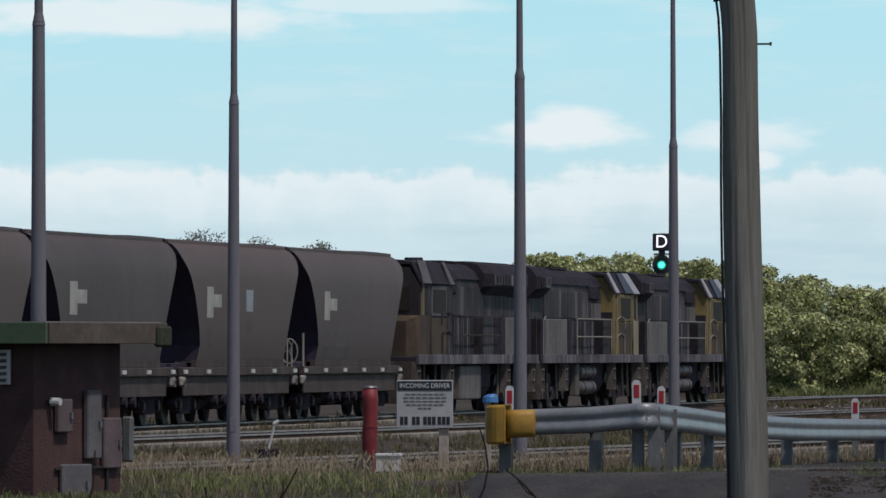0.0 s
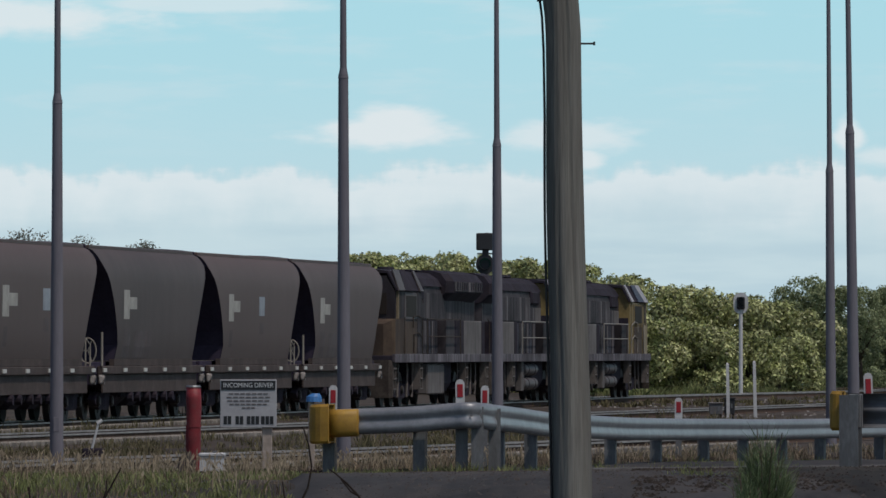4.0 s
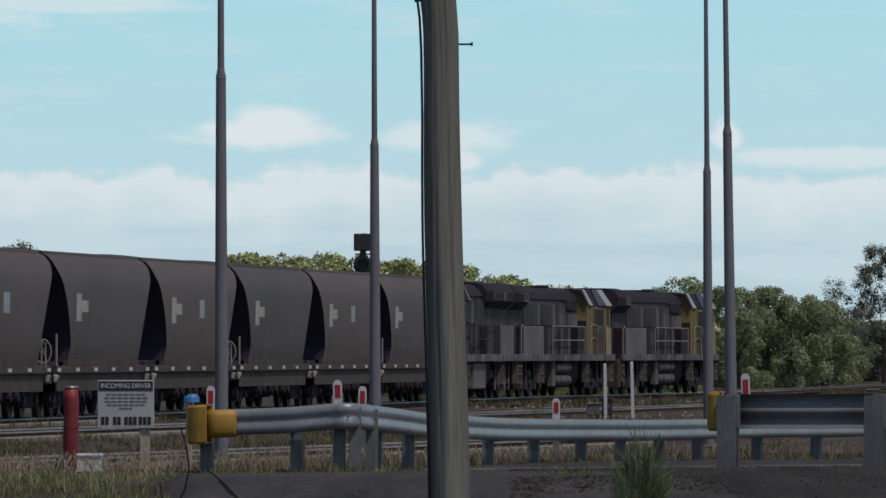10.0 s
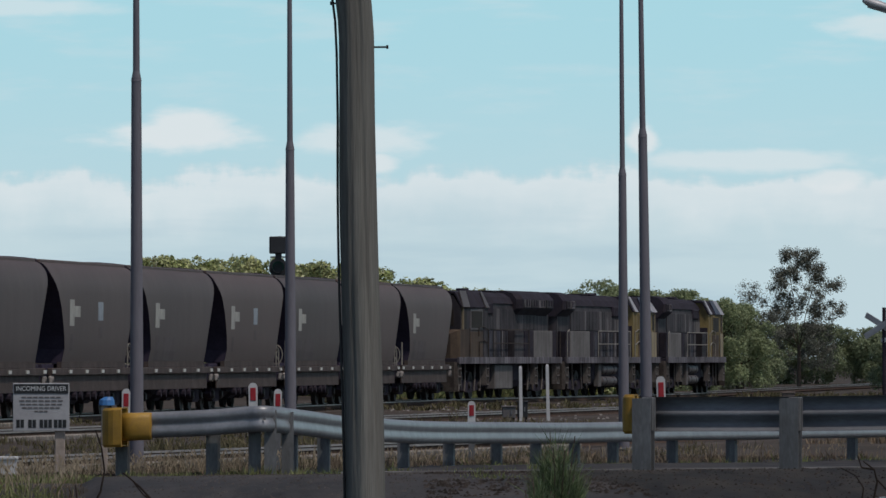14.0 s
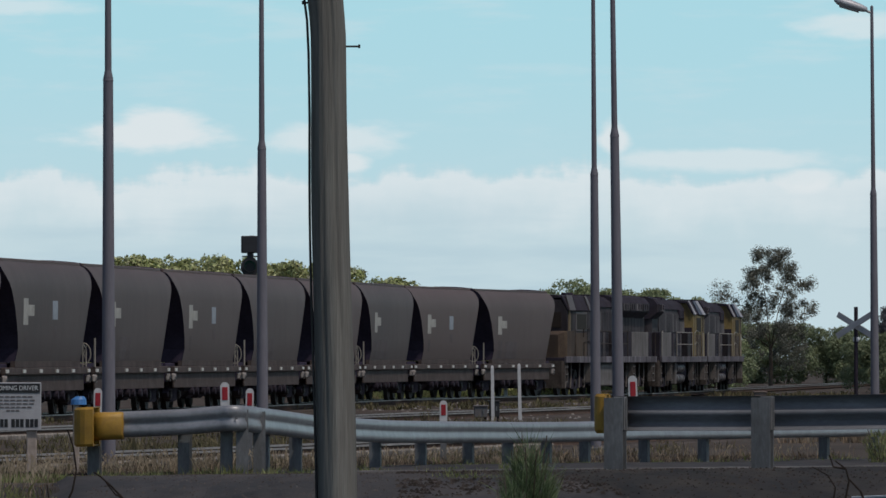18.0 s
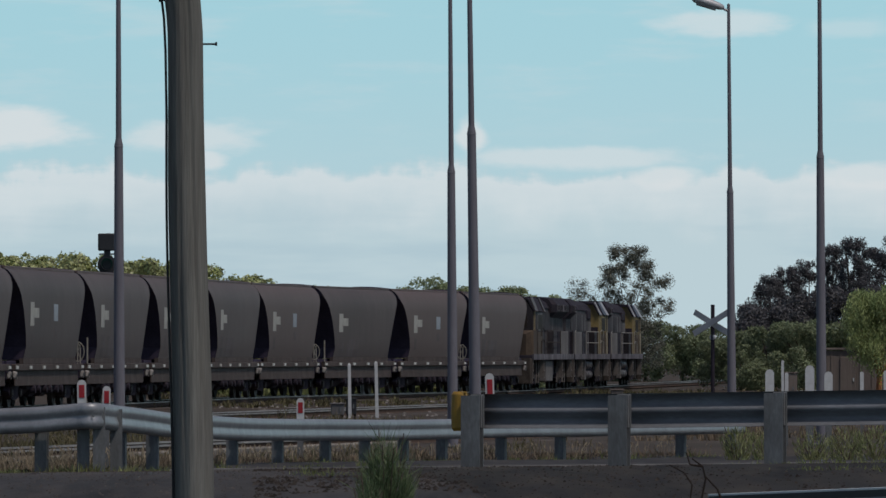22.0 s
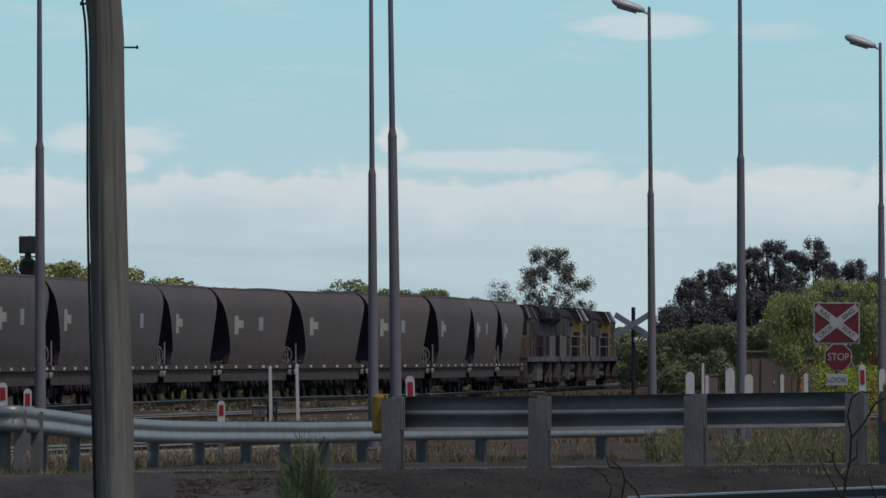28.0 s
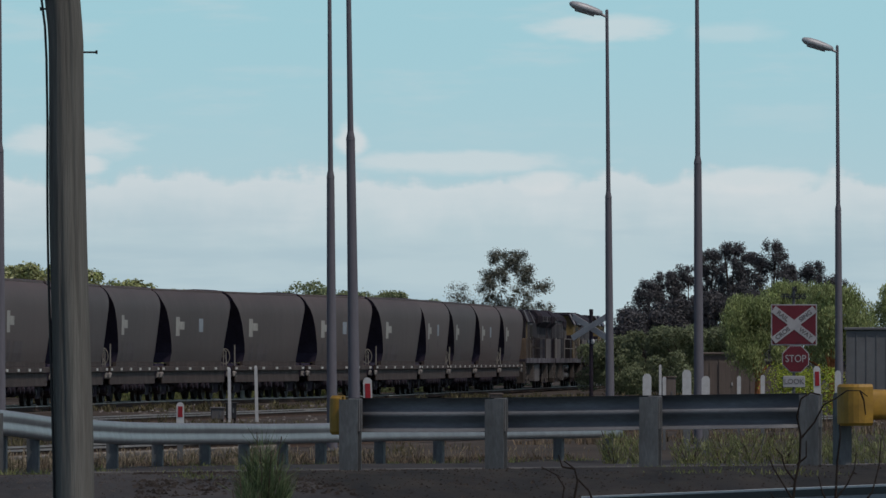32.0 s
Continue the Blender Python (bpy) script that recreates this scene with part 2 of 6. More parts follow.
M["pole"] = mat("grey steel pole", (0.165, 0.158, 0.178), 0.7, 0.05, 0.2, 0.8, 18, 0.05, (0.115, 0.105, 0.125), 0.6, (2, 2, 0.3), spec=0.25)
M["lamp_head"] = mat("lamp housing", (0.42, 0.42, 0.43), 0.5, 0.2, 0.15, 3, 20, 0)
M["lamp_lens"] = mat("lamp lens", (0.35, 0.36, 0.38), 0.25, 0, 0.1, 3, 20, 0)
M["timber"] = mat("grey weathered timber", (0.185, 0.182, 0.163), 0.95, 0, 0.35, 1.1, 14, 0.6, (0.085, 0.075, 0.066), 0.7, (3, 3, 0.16))
M["cable"] = mat("black cable", (0.01, 0.01, 0.01), 0.6, 0, 0.1, 3, 20, 0)
M["yellow"] = mat("faded yellow plastic", (0.36, 0.20, 0.02), 0.6, 0, 0.2, 4, 25, 0.1, (0.25, 0.14, 0.03), 0.5)
M["white_plastic"] = mat("white plastic", (0.50, 0.50, 0.50), 0.5, 0, 0.12, 4, 25, 0, (0.36, 0.34, 0.31), 0.4)
M["red_reflector"] = mat("red reflector", (0.30, 0.008, 0.014), 0.35, 0, 0.15, 8, 40, 0)
M["red"] = mat("red painted steel", (0.19, 0.009, 0.014), 0.6, 0, 0.3, 3, 18, 0.1, (0.14, 0.03, 0.03), 0.6)
M["sign_red"] = mat("sign red", (0.115, 0.0035, 0.013), 0.5, 0, 0.15, 3, 20, 0)
M["sign_white"] = mat("sign white", (0.55, 0.56, 0.56), 0.45, 0, 0.1, 3, 20, 0)
M["panel_blue"] = mat("pale blue-grey painted panel", (0.24, 0.265, 0.30), 0.5, 0, 0.15, 2, 20, 0, (0.16, 0.17, 0.185), 0.5)
M["sign_black"] = mat("sign black", (0.012, 0.012, 0.013), 0.5, 0, 0.1, 3, 20, 0)
M["sign_grey"] = mat("sign back", (0.15, 0.155, 0.16), 0.5, 0.5, 0.15, 3, 20, 0)
M["blue"] = mat("blue plastic", (0.04, 0.16, 0.38), 0.5, 0, 0.2, 6, 20, 0)
M["concrete"] = mat("concrete", (0.26, 0.24, 0.22), 0.9, 0, 0.25, 1.2, 15, 0.3, (0.14, 0.12, 0.11), 0.6)
M["kerb"] = mat("grimy kerb concrete", (0.14, 0.132, 0.128), 0.95, 0, 0.35, 1.2, 15, 0.3, (0.05, 0.045, 0.042), 0.8)
M["soil"] = mat("dark gritty soil", (0.026, 0.022, 0.0205), 0.95, 0, 0.5, 1.3, 7, 0.8, (0.050, 0.040, 0.030), 0.7, (1, 0.09, 1))
M["asphalt"] = mat("worn asphalt", (0.041, 0.038, 0.039), 0.95, 0, 0.5, 0.9, 7, 0.7, (0.070, 0.060, 0.054), 0.7, (1, 0.09, 1))
M["brick"] = mat("brown render", (0.088, 0.050, 0.048), 0.9, 0, 0.3, 2.2, 40, 0.4, (0.056, 0.037, 0.036), 0.7)
M["fascia"] = mat("green fascia", (0.055, 0.095, 0.045), 0.7, 0, 0.25, 3, 20, 0.1, (0.10, 0.10, 0.07), 0.5)
M["fascia_brown"] = mat("weathered timber fascia", (0.108, 0.086, 0.076), 0.85, 0, 0.3, 3, 20, 0.2, (0.06, 0.06, 0.045), 0.6)
M["fascia_end_green"] = mat("dark green fascia end", (0.035, 0.045, 0.028), 0.9, 0, 0.4, 5, 25, 0.3, (0.07, 0.06, 0.04), 0.5)
M["grey_box"] = mat("grey electrical box", (0.12, 0.112, 0.112), 0.6, 0.1, 0.2, 4, 25, 0.05, (0.09, 0.08, 0.08), 0.5)
M["box_plum"] = mat("plum grey painted box", (0.105, 0.076, 0.080), 0.8, 0, 0.25, 4, 25, 0.1, (0.07, 0.052, 0.054), 0.6)
M["box_blue"] = mat("dull blue grey box", (0.105, 0.100, 0.108), 0.8, 0, 0.25, 4, 25, 0.1, (0.075, 0.066, 0.07), 0.6)
M["sill_pale"] = streaked("pale streaked sill paint", (0.30, 0.29, 0.315), (0.125, 0.112, 0.125), (0.038, 0.031, 0.034), 0.6, 0.8)
M["sign_dull"] = mat("dulled sign white", (0.34, 0.34, 0.35), 0.6, 0, 0.12, 3, 20, 0)
M["shed_brown"] = mat("brown hut cladding", (0.155, 0.122, 0.105), 0.8, 0, 0.2, 1.5, 20, 0.1, (0.09, 0.075, 0.06), 0.5, (6, 6, 0.3))
M["shed_grey"] = mat("grey wall cladding", (0.13, 0.135, 0.14), 0.8, 0, 0.15, 1.5, 20, 0.1)
M["rail_steel"] = mat("running rail", (0.34, 0.30, 0.28), 0.5, 0.5, 0.3, 2, 20, 0.0)
M["rail_rust"] = mat("rusty rail web", (0.075, 0.050, 0.038), 0.9, 0.1, 0.3, 3, 20, 0.2)
M["sleeper"] = mat("concrete sleeper", (0.26, 0.24, 0.21), 0.9, 0, 0.2, 3, 20, 0.2, (0.12, 0.09, 0.07), 0.6, rand=0.2)
M["ballast"] = mat("ballast", (0.098, 0.080, 0.068), 0.95, 0, 0.5, 0.7, 9, 1.0, (0.06, 0.05, 0.045), 0.6)
M["ground"] = mat("dry earth and grass", (0.072, 0.055, 0.044), 0.95, 0, 0.45, 0.12, 3, 0.6, (0.050, 0.043, 0.033), 0.7)
M["grass_dry"] = mat("dry grass", (0.285, 0.215, 0.145), 0.9, 0, 0.3, 0.6, 6, 0, (0.095, 0.070, 0.054), 0.6, isl=0.6, trans=0.35)
M["grass_brown"] = mat("brown mixed grass", (0.175, 0.145, 0.085), 0.9, 0, 0.35, 0.4, 6, 0, (0.115, 0.125, 0.055), 0.6, isl=0.6, trans=0.3)
M["seed"] = mat("pale seed heads", (0.40, 0.32, 0.22), 0.9, 0, 0.25, 2, 10, 0, isl=0.4, trans=0.3)
M["grass_green"] = mat("green and straw grass", (0.215, 0.245, 0.095), 0.9, 0, 0.35, 0.5, 6, 0, (0.33, 0.29, 0.16), 0.45, isl=0.5, trans=0.35)
M["bark"] = mat("bark", (0.11, 0.085, 0.065), 0.95, 0, 0.3, 2, 12, 0.5)
M["bark_red"] = mat("red palm bark", (0.46, 0.19, 0.085), 0.95, 0, 0.3, 2, 12, 0.5)


def leaf_mat(name, col, hi, spread=0.5, rough=0.55, trans=0.3):
    return mat(name, col, rough, 0, 0.3, 0.5, 5, 0, hi, 0.55, isl=spread, spec=0.3, trans=trans)


# sparkle of sunlit leaves is put into the very pale second colour
M["leaf_mangrove"] = leaf_mat("glossy mangrove leaves with pale glints", (0.30, 0.335, 0.125), (0.68, 0.66, 0.38), 0.75, 0.4)
M["leaf_gum"] = leaf_mat("dull gum leaves", (0.155, 0.158, 0.125), (0.23, 0.225, 0.17))
# distance haze is put into this lifted, low-contrast leaf colour
M["leaf_wood"] = leaf_mat("hazy woodland leaves", (0.265, 0.315, 0.165), (0.35, 0.385, 0.20), 0.3, 0.6, 0.4)
# purple-grey haze of the distant trees is mixed into the needle colour
M["leaf_dark"] = leaf_mat("haze-tinted dark casuarina needles", (0.094, 0.093, 0.100), (0.130, 0.121, 0.118), 0.35)
M["leaf_bright"] = leaf_mat("bright green leaves", (0.27, 0.33, 0.125), (0.40, 0.44, 0.20))
M["leaf_mid"] = leaf_mat("mid green scrub", (0.205, 0.245, 0.135), (0.255, 0.285, 0.155), 0.25, 0.6, 0.4)
M["leaf_yellow"] = leaf_mat("yellow green shrub", (0.36, 0.44, 0.05), (0.46, 0.50, 0.12))
M["leaf_weed"] = leaf_mat("yellow green weeds", (0.25, 0.27, 0.11), (0.36, 0.35, 0.17))
M["leaf_feather"] = leaf_mat("feathery green", (0.135, 0.185, 0.085), (0.21, 0.25, 0.12))
M["post_pale"] = mat("pale weathered timber", (0.40, 0.34, 0.29), 0.85, 0, 0.25, 4, 20, 0.2, (0.25, 0.2, 0.17), 0.5)
M["twig"] = mat("dead twig", (0.030, 0.022, 0.018), 0.9, 0, 0.3, 8, 40, 0.3)
M["green_lamp"] = mat("lit green lens", (0.05, 0.9, 0.62), 0.3, 0, 0.02, 3, 20, 0, emit=2.2)
M["green_lamp_rim"] = mat("lit green glass", (0.02, 0.35, 0.26), 0.3, 0, 0.02, 3, 20, 0, emit=0.5)
M["white_lamp"] = mat("lit white letter", (0.85, 0.86, 0.92), 0.3, 0, 0.02, 3, 20, 0, emit=0.9)
M["signal_black"] = mat("signal black", (0.015, 0.015, 0.018), 0.6, 0, 0.2, 3, 20, 0)

# ---- building helpers ----


def site(bearing, dist, z=0.0):
    a = radians(bearing)
    return Vector((dist * math.sin(a), dist * math.cos(a), z))


def ground_z(x, y):
    """Level yard, with the road raised towards the camera."""
    side = min(1.0, max(0.0, (x + 7.0) / 4.0))
    k = min(1.0, max(0.0, (145.0 - y) / 67.0)) * side + min(1.0, max(0.0, (127.0 - y) / 50.0)) * (1 - side)
    z = -0.2 + 0.82 * k + 0.01 * max(-5, min(9, x)) * min(1.0, k * 1.5)
    n = min(1.0, max(0.0, (72.0 - y) / 30.0))
    dip = float(np.interp(y, (55.0, 85.0, 108.0, 125.0, 145.0), (0.05, 0.13, 0.14, 0.05, 0.0))) * (0.15 + 0.85 * side)
    return z - 0.45 * n * n * (3 - 2 * n) - dip


def to_mesh(name, bm, material):
    me = bpy.data.meshes.new(name)
    bm.to_mesh(me)
    bm.free()
    me.materials.append(M[material] if isinstance(material, str) else material)
    return me


def part(name, bm, material, parent, label="", smooth=False):
    me = to_mesh(name, bm, material)
    if smooth:
        me.polygons.foreach_set("use_smooth", [True] * len(me.polygons))
    ob = new(name, me)
    ob.parent = parent
    if label:
        ob["label"] = label
    return ob


def share(name, me, parent, m=None):
    ob = new(name, me)
    ob.parent = parent
    if m is not None:
        ob.matrix_basis = m
    return ob


def thing(name, m, label, category, group="", kind=""):
    ob = new(name)
    ob.empty_display_size = 0.2
    ob.matrix_basis = m if isinstance(m, Matrix) else Matrix.Translation(m)
    return tagged(ob, label, category, group, kind)


def box(bm, c, s, bevel=0.0, rot=None):
    m = Matrix.Translation(c) @ (rot if rot is not None else Matrix()) @ Matrix.Diagonal((*s, 1))
    r = bmesh.ops.create_cube(bm, size=1.0, matrix=m)
    if bevel:
        es = list({e for v in r["verts"] for e in v.link_edges})
        bmesh.ops.bevel(bm, geom=es, offset=bevel, segments=1, affect="EDGES")
    return bm


def tube(bm, p0, p1, r0, r1=None, n=10, caps=True):
    p0, p1 = Vector(p0), Vector(p1)
    d = p1 - p0
    r1 = r0 if r1 is None else r1
    m = Matrix.Translation((p0 + p1) / 2) @ d.to_track_quat("Z", "Y").to_matrix().to_4x4()
    bmesh.ops.create_cone(bm, cap_ends=caps, segments=n, radius1=r0, radius2=r1, depth=d.length, matrix=m)
    return bm


def path_tube(bm, pts, r, n=8):
    for a, b in zip(pts[:-1], pts[1:]):
        tube(bm, a, b, r, r, n)
    return bm


def loft(bm, rings, closed=True, caps=True):
    vs = [[bm.verts.new(p) for p in ring] for ring in rings]
    n = len(rings[0])
    for a, b in zip(vs[:-1], vs[1:]):
        for i in range(n if closed else n - 1):
            j = (i + 1) % n
            bm.faces.new((a[i], a[j], b[j], b[i]))
    if caps and closed:
        bm.faces.new(list(reversed(vs[0])))
        bm.faces.new(vs[-1])
    bmesh.ops.recalc_face_normals(bm, faces=bm.faces)
    return bm


def B_():
    return bmesh.new()


def quads(name, V, F, material, parent=None):
    me = bpy.data.meshes.new(name)
    if isinstance(V, np.ndarray):
        n = len(F)
        k = F.shape[1]
        me.vertices.add(len(V))
        me.vertices.foreach_set("co", V.astype(np.float32).ravel())
        me.loops.add(n * k)
        me.loops.foreach_set("vertex_index", F.astype(np.int32).ravel())
        me.polygons.add(n)
        me.polygons.foreach_set("loop_start", np.arange(0, n * k, k, dtype=np.int32))
        me.update(calc_edges=True)
    else:
        me.from_pydata(V, [], F)
    me.materials.append(M[material])
    ob = new(name, me)
    if parent:
        ob.parent = parent
    return ob


# ---- ground, road, kerb ----


def make_ground():
    xs = np.concatenate([[-3000, -1200, -500, -200, -100, -60], np.arange(-40, 61, 2.0), [80, 120, 200, 500, 1200, 3000]])
    ys = np.concatenate([[-1500, -300, -60], np.arange(-20, 160, 2.0), np.arange(160, 420, 10.0), [450, 500, 600, 800, 1200, 2000, 4000]])
    V, F = [], []
    for y in ys:
        for x in xs:
            wob = 0.02 * noise.noise(Vector((x * 0.21, y * 0.21, 0))) if abs(x) < 80 and y < 500 else 0
            V.append((x, y, ground_z(x, y) + wob))
    n = len(xs)
    for j in range(len(ys) - 1):
        for i in range(n - 1):
            a = j * n + i
            F.append((a, a + 1, a + n + 1, a + n))
    g = quads("ground", V, F, "ground")
    g.data.polygons.foreach_set("use_smooth", [True] * len(F))
    tagged(g, "dry earth with straw-coloured grass beside the tracks", "ground", kind="structure")
    # asphalt apron and road: left edge and far edge
    V, F = [], []
    ys = np.arange(30, 152, 2.0)
    cols = 24
    for y in ys:
        left = -0.034 * y if y < 103 else -3.5 + (y - 103) * 0.165
        left += 0.12 * noise.noise(Vector((0, y * 0.35, 3)))
        for i in range(cols):
            x = left + (34 + 0.2 * y - left) * (max(0, i - 1) / (cols - 2)) ** 1.5 - (0.3 if i == 0 else 0)
            V.append((x, y, ground_z(x, y) + (0.055 if i else -0.08) + 0.010 * noise.noise(Vector((x * 0.6, y * 0.2, 5)))))
    for j in range(len(ys) - 1):
        for i in range(cols - 1):
            a = j * cols + i
            F.append((a, a + 1, a + cols + 1, a + cols))
    r = quads("road", V, F, "asphalt")
    r.data.polygons.foreach_set("use_smooth", [True] * len(F))
    tagged(r, "dark worn asphalt road with dusty verge", "road", kind="structure")

    # gritty verge in front of the near guard rail
    V, F = [], []
    ys = np.arange(40, 92.1, 2.0)
    cols = 30
    for y in ys:
        left = 1.2 + (92 - y) * 0.03 + 0.2 * noise.noise(Vector((1, y * 0.2, 8)))
        for i in range(cols):
            x = left + (30 - left) * (max(0, i - 1) / (cols - 2)) ** 1.6 - (0.4 if i == 0 else 0)
            V.append((x, y, ground_z(x, y) + (0.072 if i else 0.0) + 0.008 * noise.noise(Vector((x * 0.5, y * 0.5, 9)))))
    for j in range(len(ys) - 1):
        for i in range(cols - 1):
            a = j * cols + i
            F.append((a, a + 1, a + cols + 1, a + cols))
    r = quads("verge", V, F, "soil")
    r.data.polygons.foreach_set("use_smooth", [True] * len(F))
    tagged(r, "dark gritty soil verge in front of the guard rail", "verge", kind="structure")


make_ground()

# ---- railway ----
L_WAGON, L_LOCO = 15.5, 22.0
TH_MAIN, TH_CROSS = 6.88, 11.86


def smooth01(x):
    x = np.clip(x, 0, 1)
    return x * x * (3 - 2 * x)


S_TAB = np.arange(-420.0, 420.0, 0.5)
_th = np.radians(TH_MAIN + (TH_CROSS - TH_MAIN) * (smooth01((S_TAB - 101.2) / 23.5 + 0.5) - smooth01((S_TAB - 152.6) / 23.5 + 0.5)))
X_TAB, Y_TAB = np.cumsum(np.sin(_th)) * 0.5, np.cumsum(np.cos(_th)) * 0.5
_i0 = int(np.argmin(abs(S_TAB)))
_a = site(-2.458, 224.7)
X_TAB += _a.x - X_TAB[_i0]
Y_TAB += _a.y - Y_TAB[_i0]


# the line of the near wagon sides lies 1.42 m to the right of the track's centre
X_TAB -= 1.42 * np.cos(_th)
Y_TAB += 1.42 * np.sin(_th)


def on_track(s):
    return Vector((float(np.interp(s, S_TAB, X_TAB)), float(np.interp(s, S_TAB, Y_TAB)), 0.0))


def rail_rows(pts, off):
    out = []
    for i, p in enumerate(pts):
        d = (pts[min(i + 1, len(pts) - 1)] - pts[max(i - 1, 0)]).normalized()
        n = Vector((d.y, -d.x, 0))
        out.append((p + n * off, n))
    return out


def make_track(pts, name_label, sleepers=None):
    t = thing("railway_track", Matrix(), name_label, "railway track", "yard tracks", "structure")
    bm = B_()
    loft_rings = []
    for (p, n) in rail_rows(pts, 0):
        loft_rings.append([p + n * w + Vector((0, 0, z)) for w, z in ((-2.3, -0.42), (-1.5, -0.19), (1.5, -0.19), (2.3, -0.42))])
    loft(bm, loft_rings, closed=False)
    part("ballast", bm, "ballast", t)
    for side in (-0.7525, 0.7525):
        for nm, prof, mt in (("rail", ((-0.035, -0.035), (-0.035, 0), (0.035, 0), (0.035, -0.035)), "rail_steel"),
                             ("rail_web", ((-0.07, -0.165), (-0.014, -0.13), (-0.014, -0.036), (0.014, -0.036), (0.014, -0.13), (0.07, -0.165)), "rail_rust")):
            bm = B_()
            loft(bm, [[p + n * w + Vector((0, 0, z)) for w, z in prof] for p, n in rail_rows(pts, side)])
            part(nm, bm, mt, t)
    if sleepers:
        bm = B_()
        box(bm, (0, 0, -0.16), (2.5, 0.22, 0.12), 0.02)
        me = to_mesh("sleeper", bm, "sleeper")
        total = sum((b - a).length for a, b in zip(pts[:-1], pts[1:]))
        acc, i = 0.0, 0
        d = sleepers[0]
        while d < min(total, sleepers[1]):
            while acc + (pts[i + 1] - pts[i]).length < d:
                acc += (pts[i + 1] - pts[i]).length
                i += 1
            seg = pts[i + 1] - pts[i]
            p = pts[i] + seg.normalized() * (d - acc)
            share("sleeper", me, t, Matrix.Translation(p) @ Matrix.Rotation(-math.atan2(seg.x, seg.y), 4, "Z"))
            d += 0.65
    return t


main_pts = [on_track(s) for s in np.arange(-410, 415, 5.0)]
make_track(main_pts, "main line with crossover, steel rails on brown ballast", (340, 420))


def straight(p, heading, a, b):
    d = Vector((math.sin(radians(heading)), math.cos(radians(heading)), 0))
    return [Vector((*p, 0)) + d * k for k in np.arange(a, b, 10.0)]


make_track(straight((-11.8, 172), 10.4, -170, 330), "siding with steel rails on brown ballast", (130, 230))
make_track(straight((-8.8, 128), 14.6, -130, 300), "overgrown siding with bright rails in dry grass", (105, 175))
make_track(straight((on_track(60).x + 4.5, on_track(60).y), TH_MAIN, 90, 330), "parallel main line on brown ballast")

# ---- train ----
SECTION = ((4.10, 1.05), (4.04, 1.18), (3.92, 1.29), (3.80, 1.36), (3.65, 1.42), (3.50, 1.46), (3.30, 1.48), (2.90, 1.485), (2.50, 1.475), (2.15, 1.46), (1.80, 1.435), (1.42, 1.36))
ENDS = ((4.10, 7.50), (3.80, 7.45), (3.60, 7.20), (3.40, 6.86), (2.90, 6.30), (2.50, 5.96), (1.90, 5.50), (1.42, 5.55))


def lerp_tab(tab, z):
    zs = [a for a, _ in tab][::-1]
    vs = [b for _, b in tab][::-1]
    return float(np.interp(z, zs, vs))


def hull(bm, shrink=0.0, lo=1.42, hi=4.10):
    zs = [z for z, _ in SECTION if lo <= z <= hi]
    cols = 9
    for side in (-1, 1):
        grid = []
        for z in zs:
            e, w = lerp_tab(ENDS, z) - shrink, lerp_tab(SECTION, z) - shrink
            row = []
            for i in range(cols):
                f = -1 + 2 * i / (cols - 1)
                row.append(bm.verts.new((f * e, side * w, z)))
            grid.append(row)
        for a, b in zip(grid[:-1], grid[1:]):
            for i in range(cols - 1):
                bm.faces.new((a[i], a[i + 1], b[i + 1], b[i]))
    return bm


def end_wall(bm, sgn, inset=0.02):
    rows = []
    for z, w in SECTION:
        e = lerp_tab(ENDS, z) - inset
        rows.append([bm.verts.new((sgn * e, y * w, z)) for y in (-1, -0.5, 0, 0.5, 1)])
    for a, b in zip(rows[:-1], rows[1:]):
        for i in range(4):
            bm.faces.new((a[i], a[i + 1], b[i + 1], b[i]))
    return bm


def patch(bm, x0, x1, z0, z1, lift=0.005, n=5, sides=(-1, 1)):
    """A thin decal that follows the curved side."""
    for s in sides:
        prev = None
        for k in range(n + 1):
            z = z0 + (z1 - z0) * k / n
            w = lerp_tab(SECTION, z) + lift
            cur = [bm.verts.new((x, s * w, z)) for x in (x0, x1)]
            if prev:
                bm.faces.new((prev[0], prev[1], cur[1], cur[0]))
            prev = cur
    return bm


def wheelset_mesh(r, gauge=1.5):
    bm = B_()
    tube(bm, (0, -0.95, 0), (0, 0.95, 0), 0.08, n=8)
    for s in (-1, 1):
        y = s * gauge / 2
        tube(bm, (0, y - 0.065, 0), (0, y + 0.065, 0), r, n=20)
        tube(bm, (0, y - s * 0.08, 0), (0, y - s * 0.06, 0), r + 0.028, n=20)
        for k in range(4):
            a = k * math.pi / 2
            box(bm, (0.24 * math.cos(a), y + s * 0.07, 0.24 * math.sin(a)), (0.1, 0.02, 0.1))
    return to_mesh("wheelset", bm, "wheel")


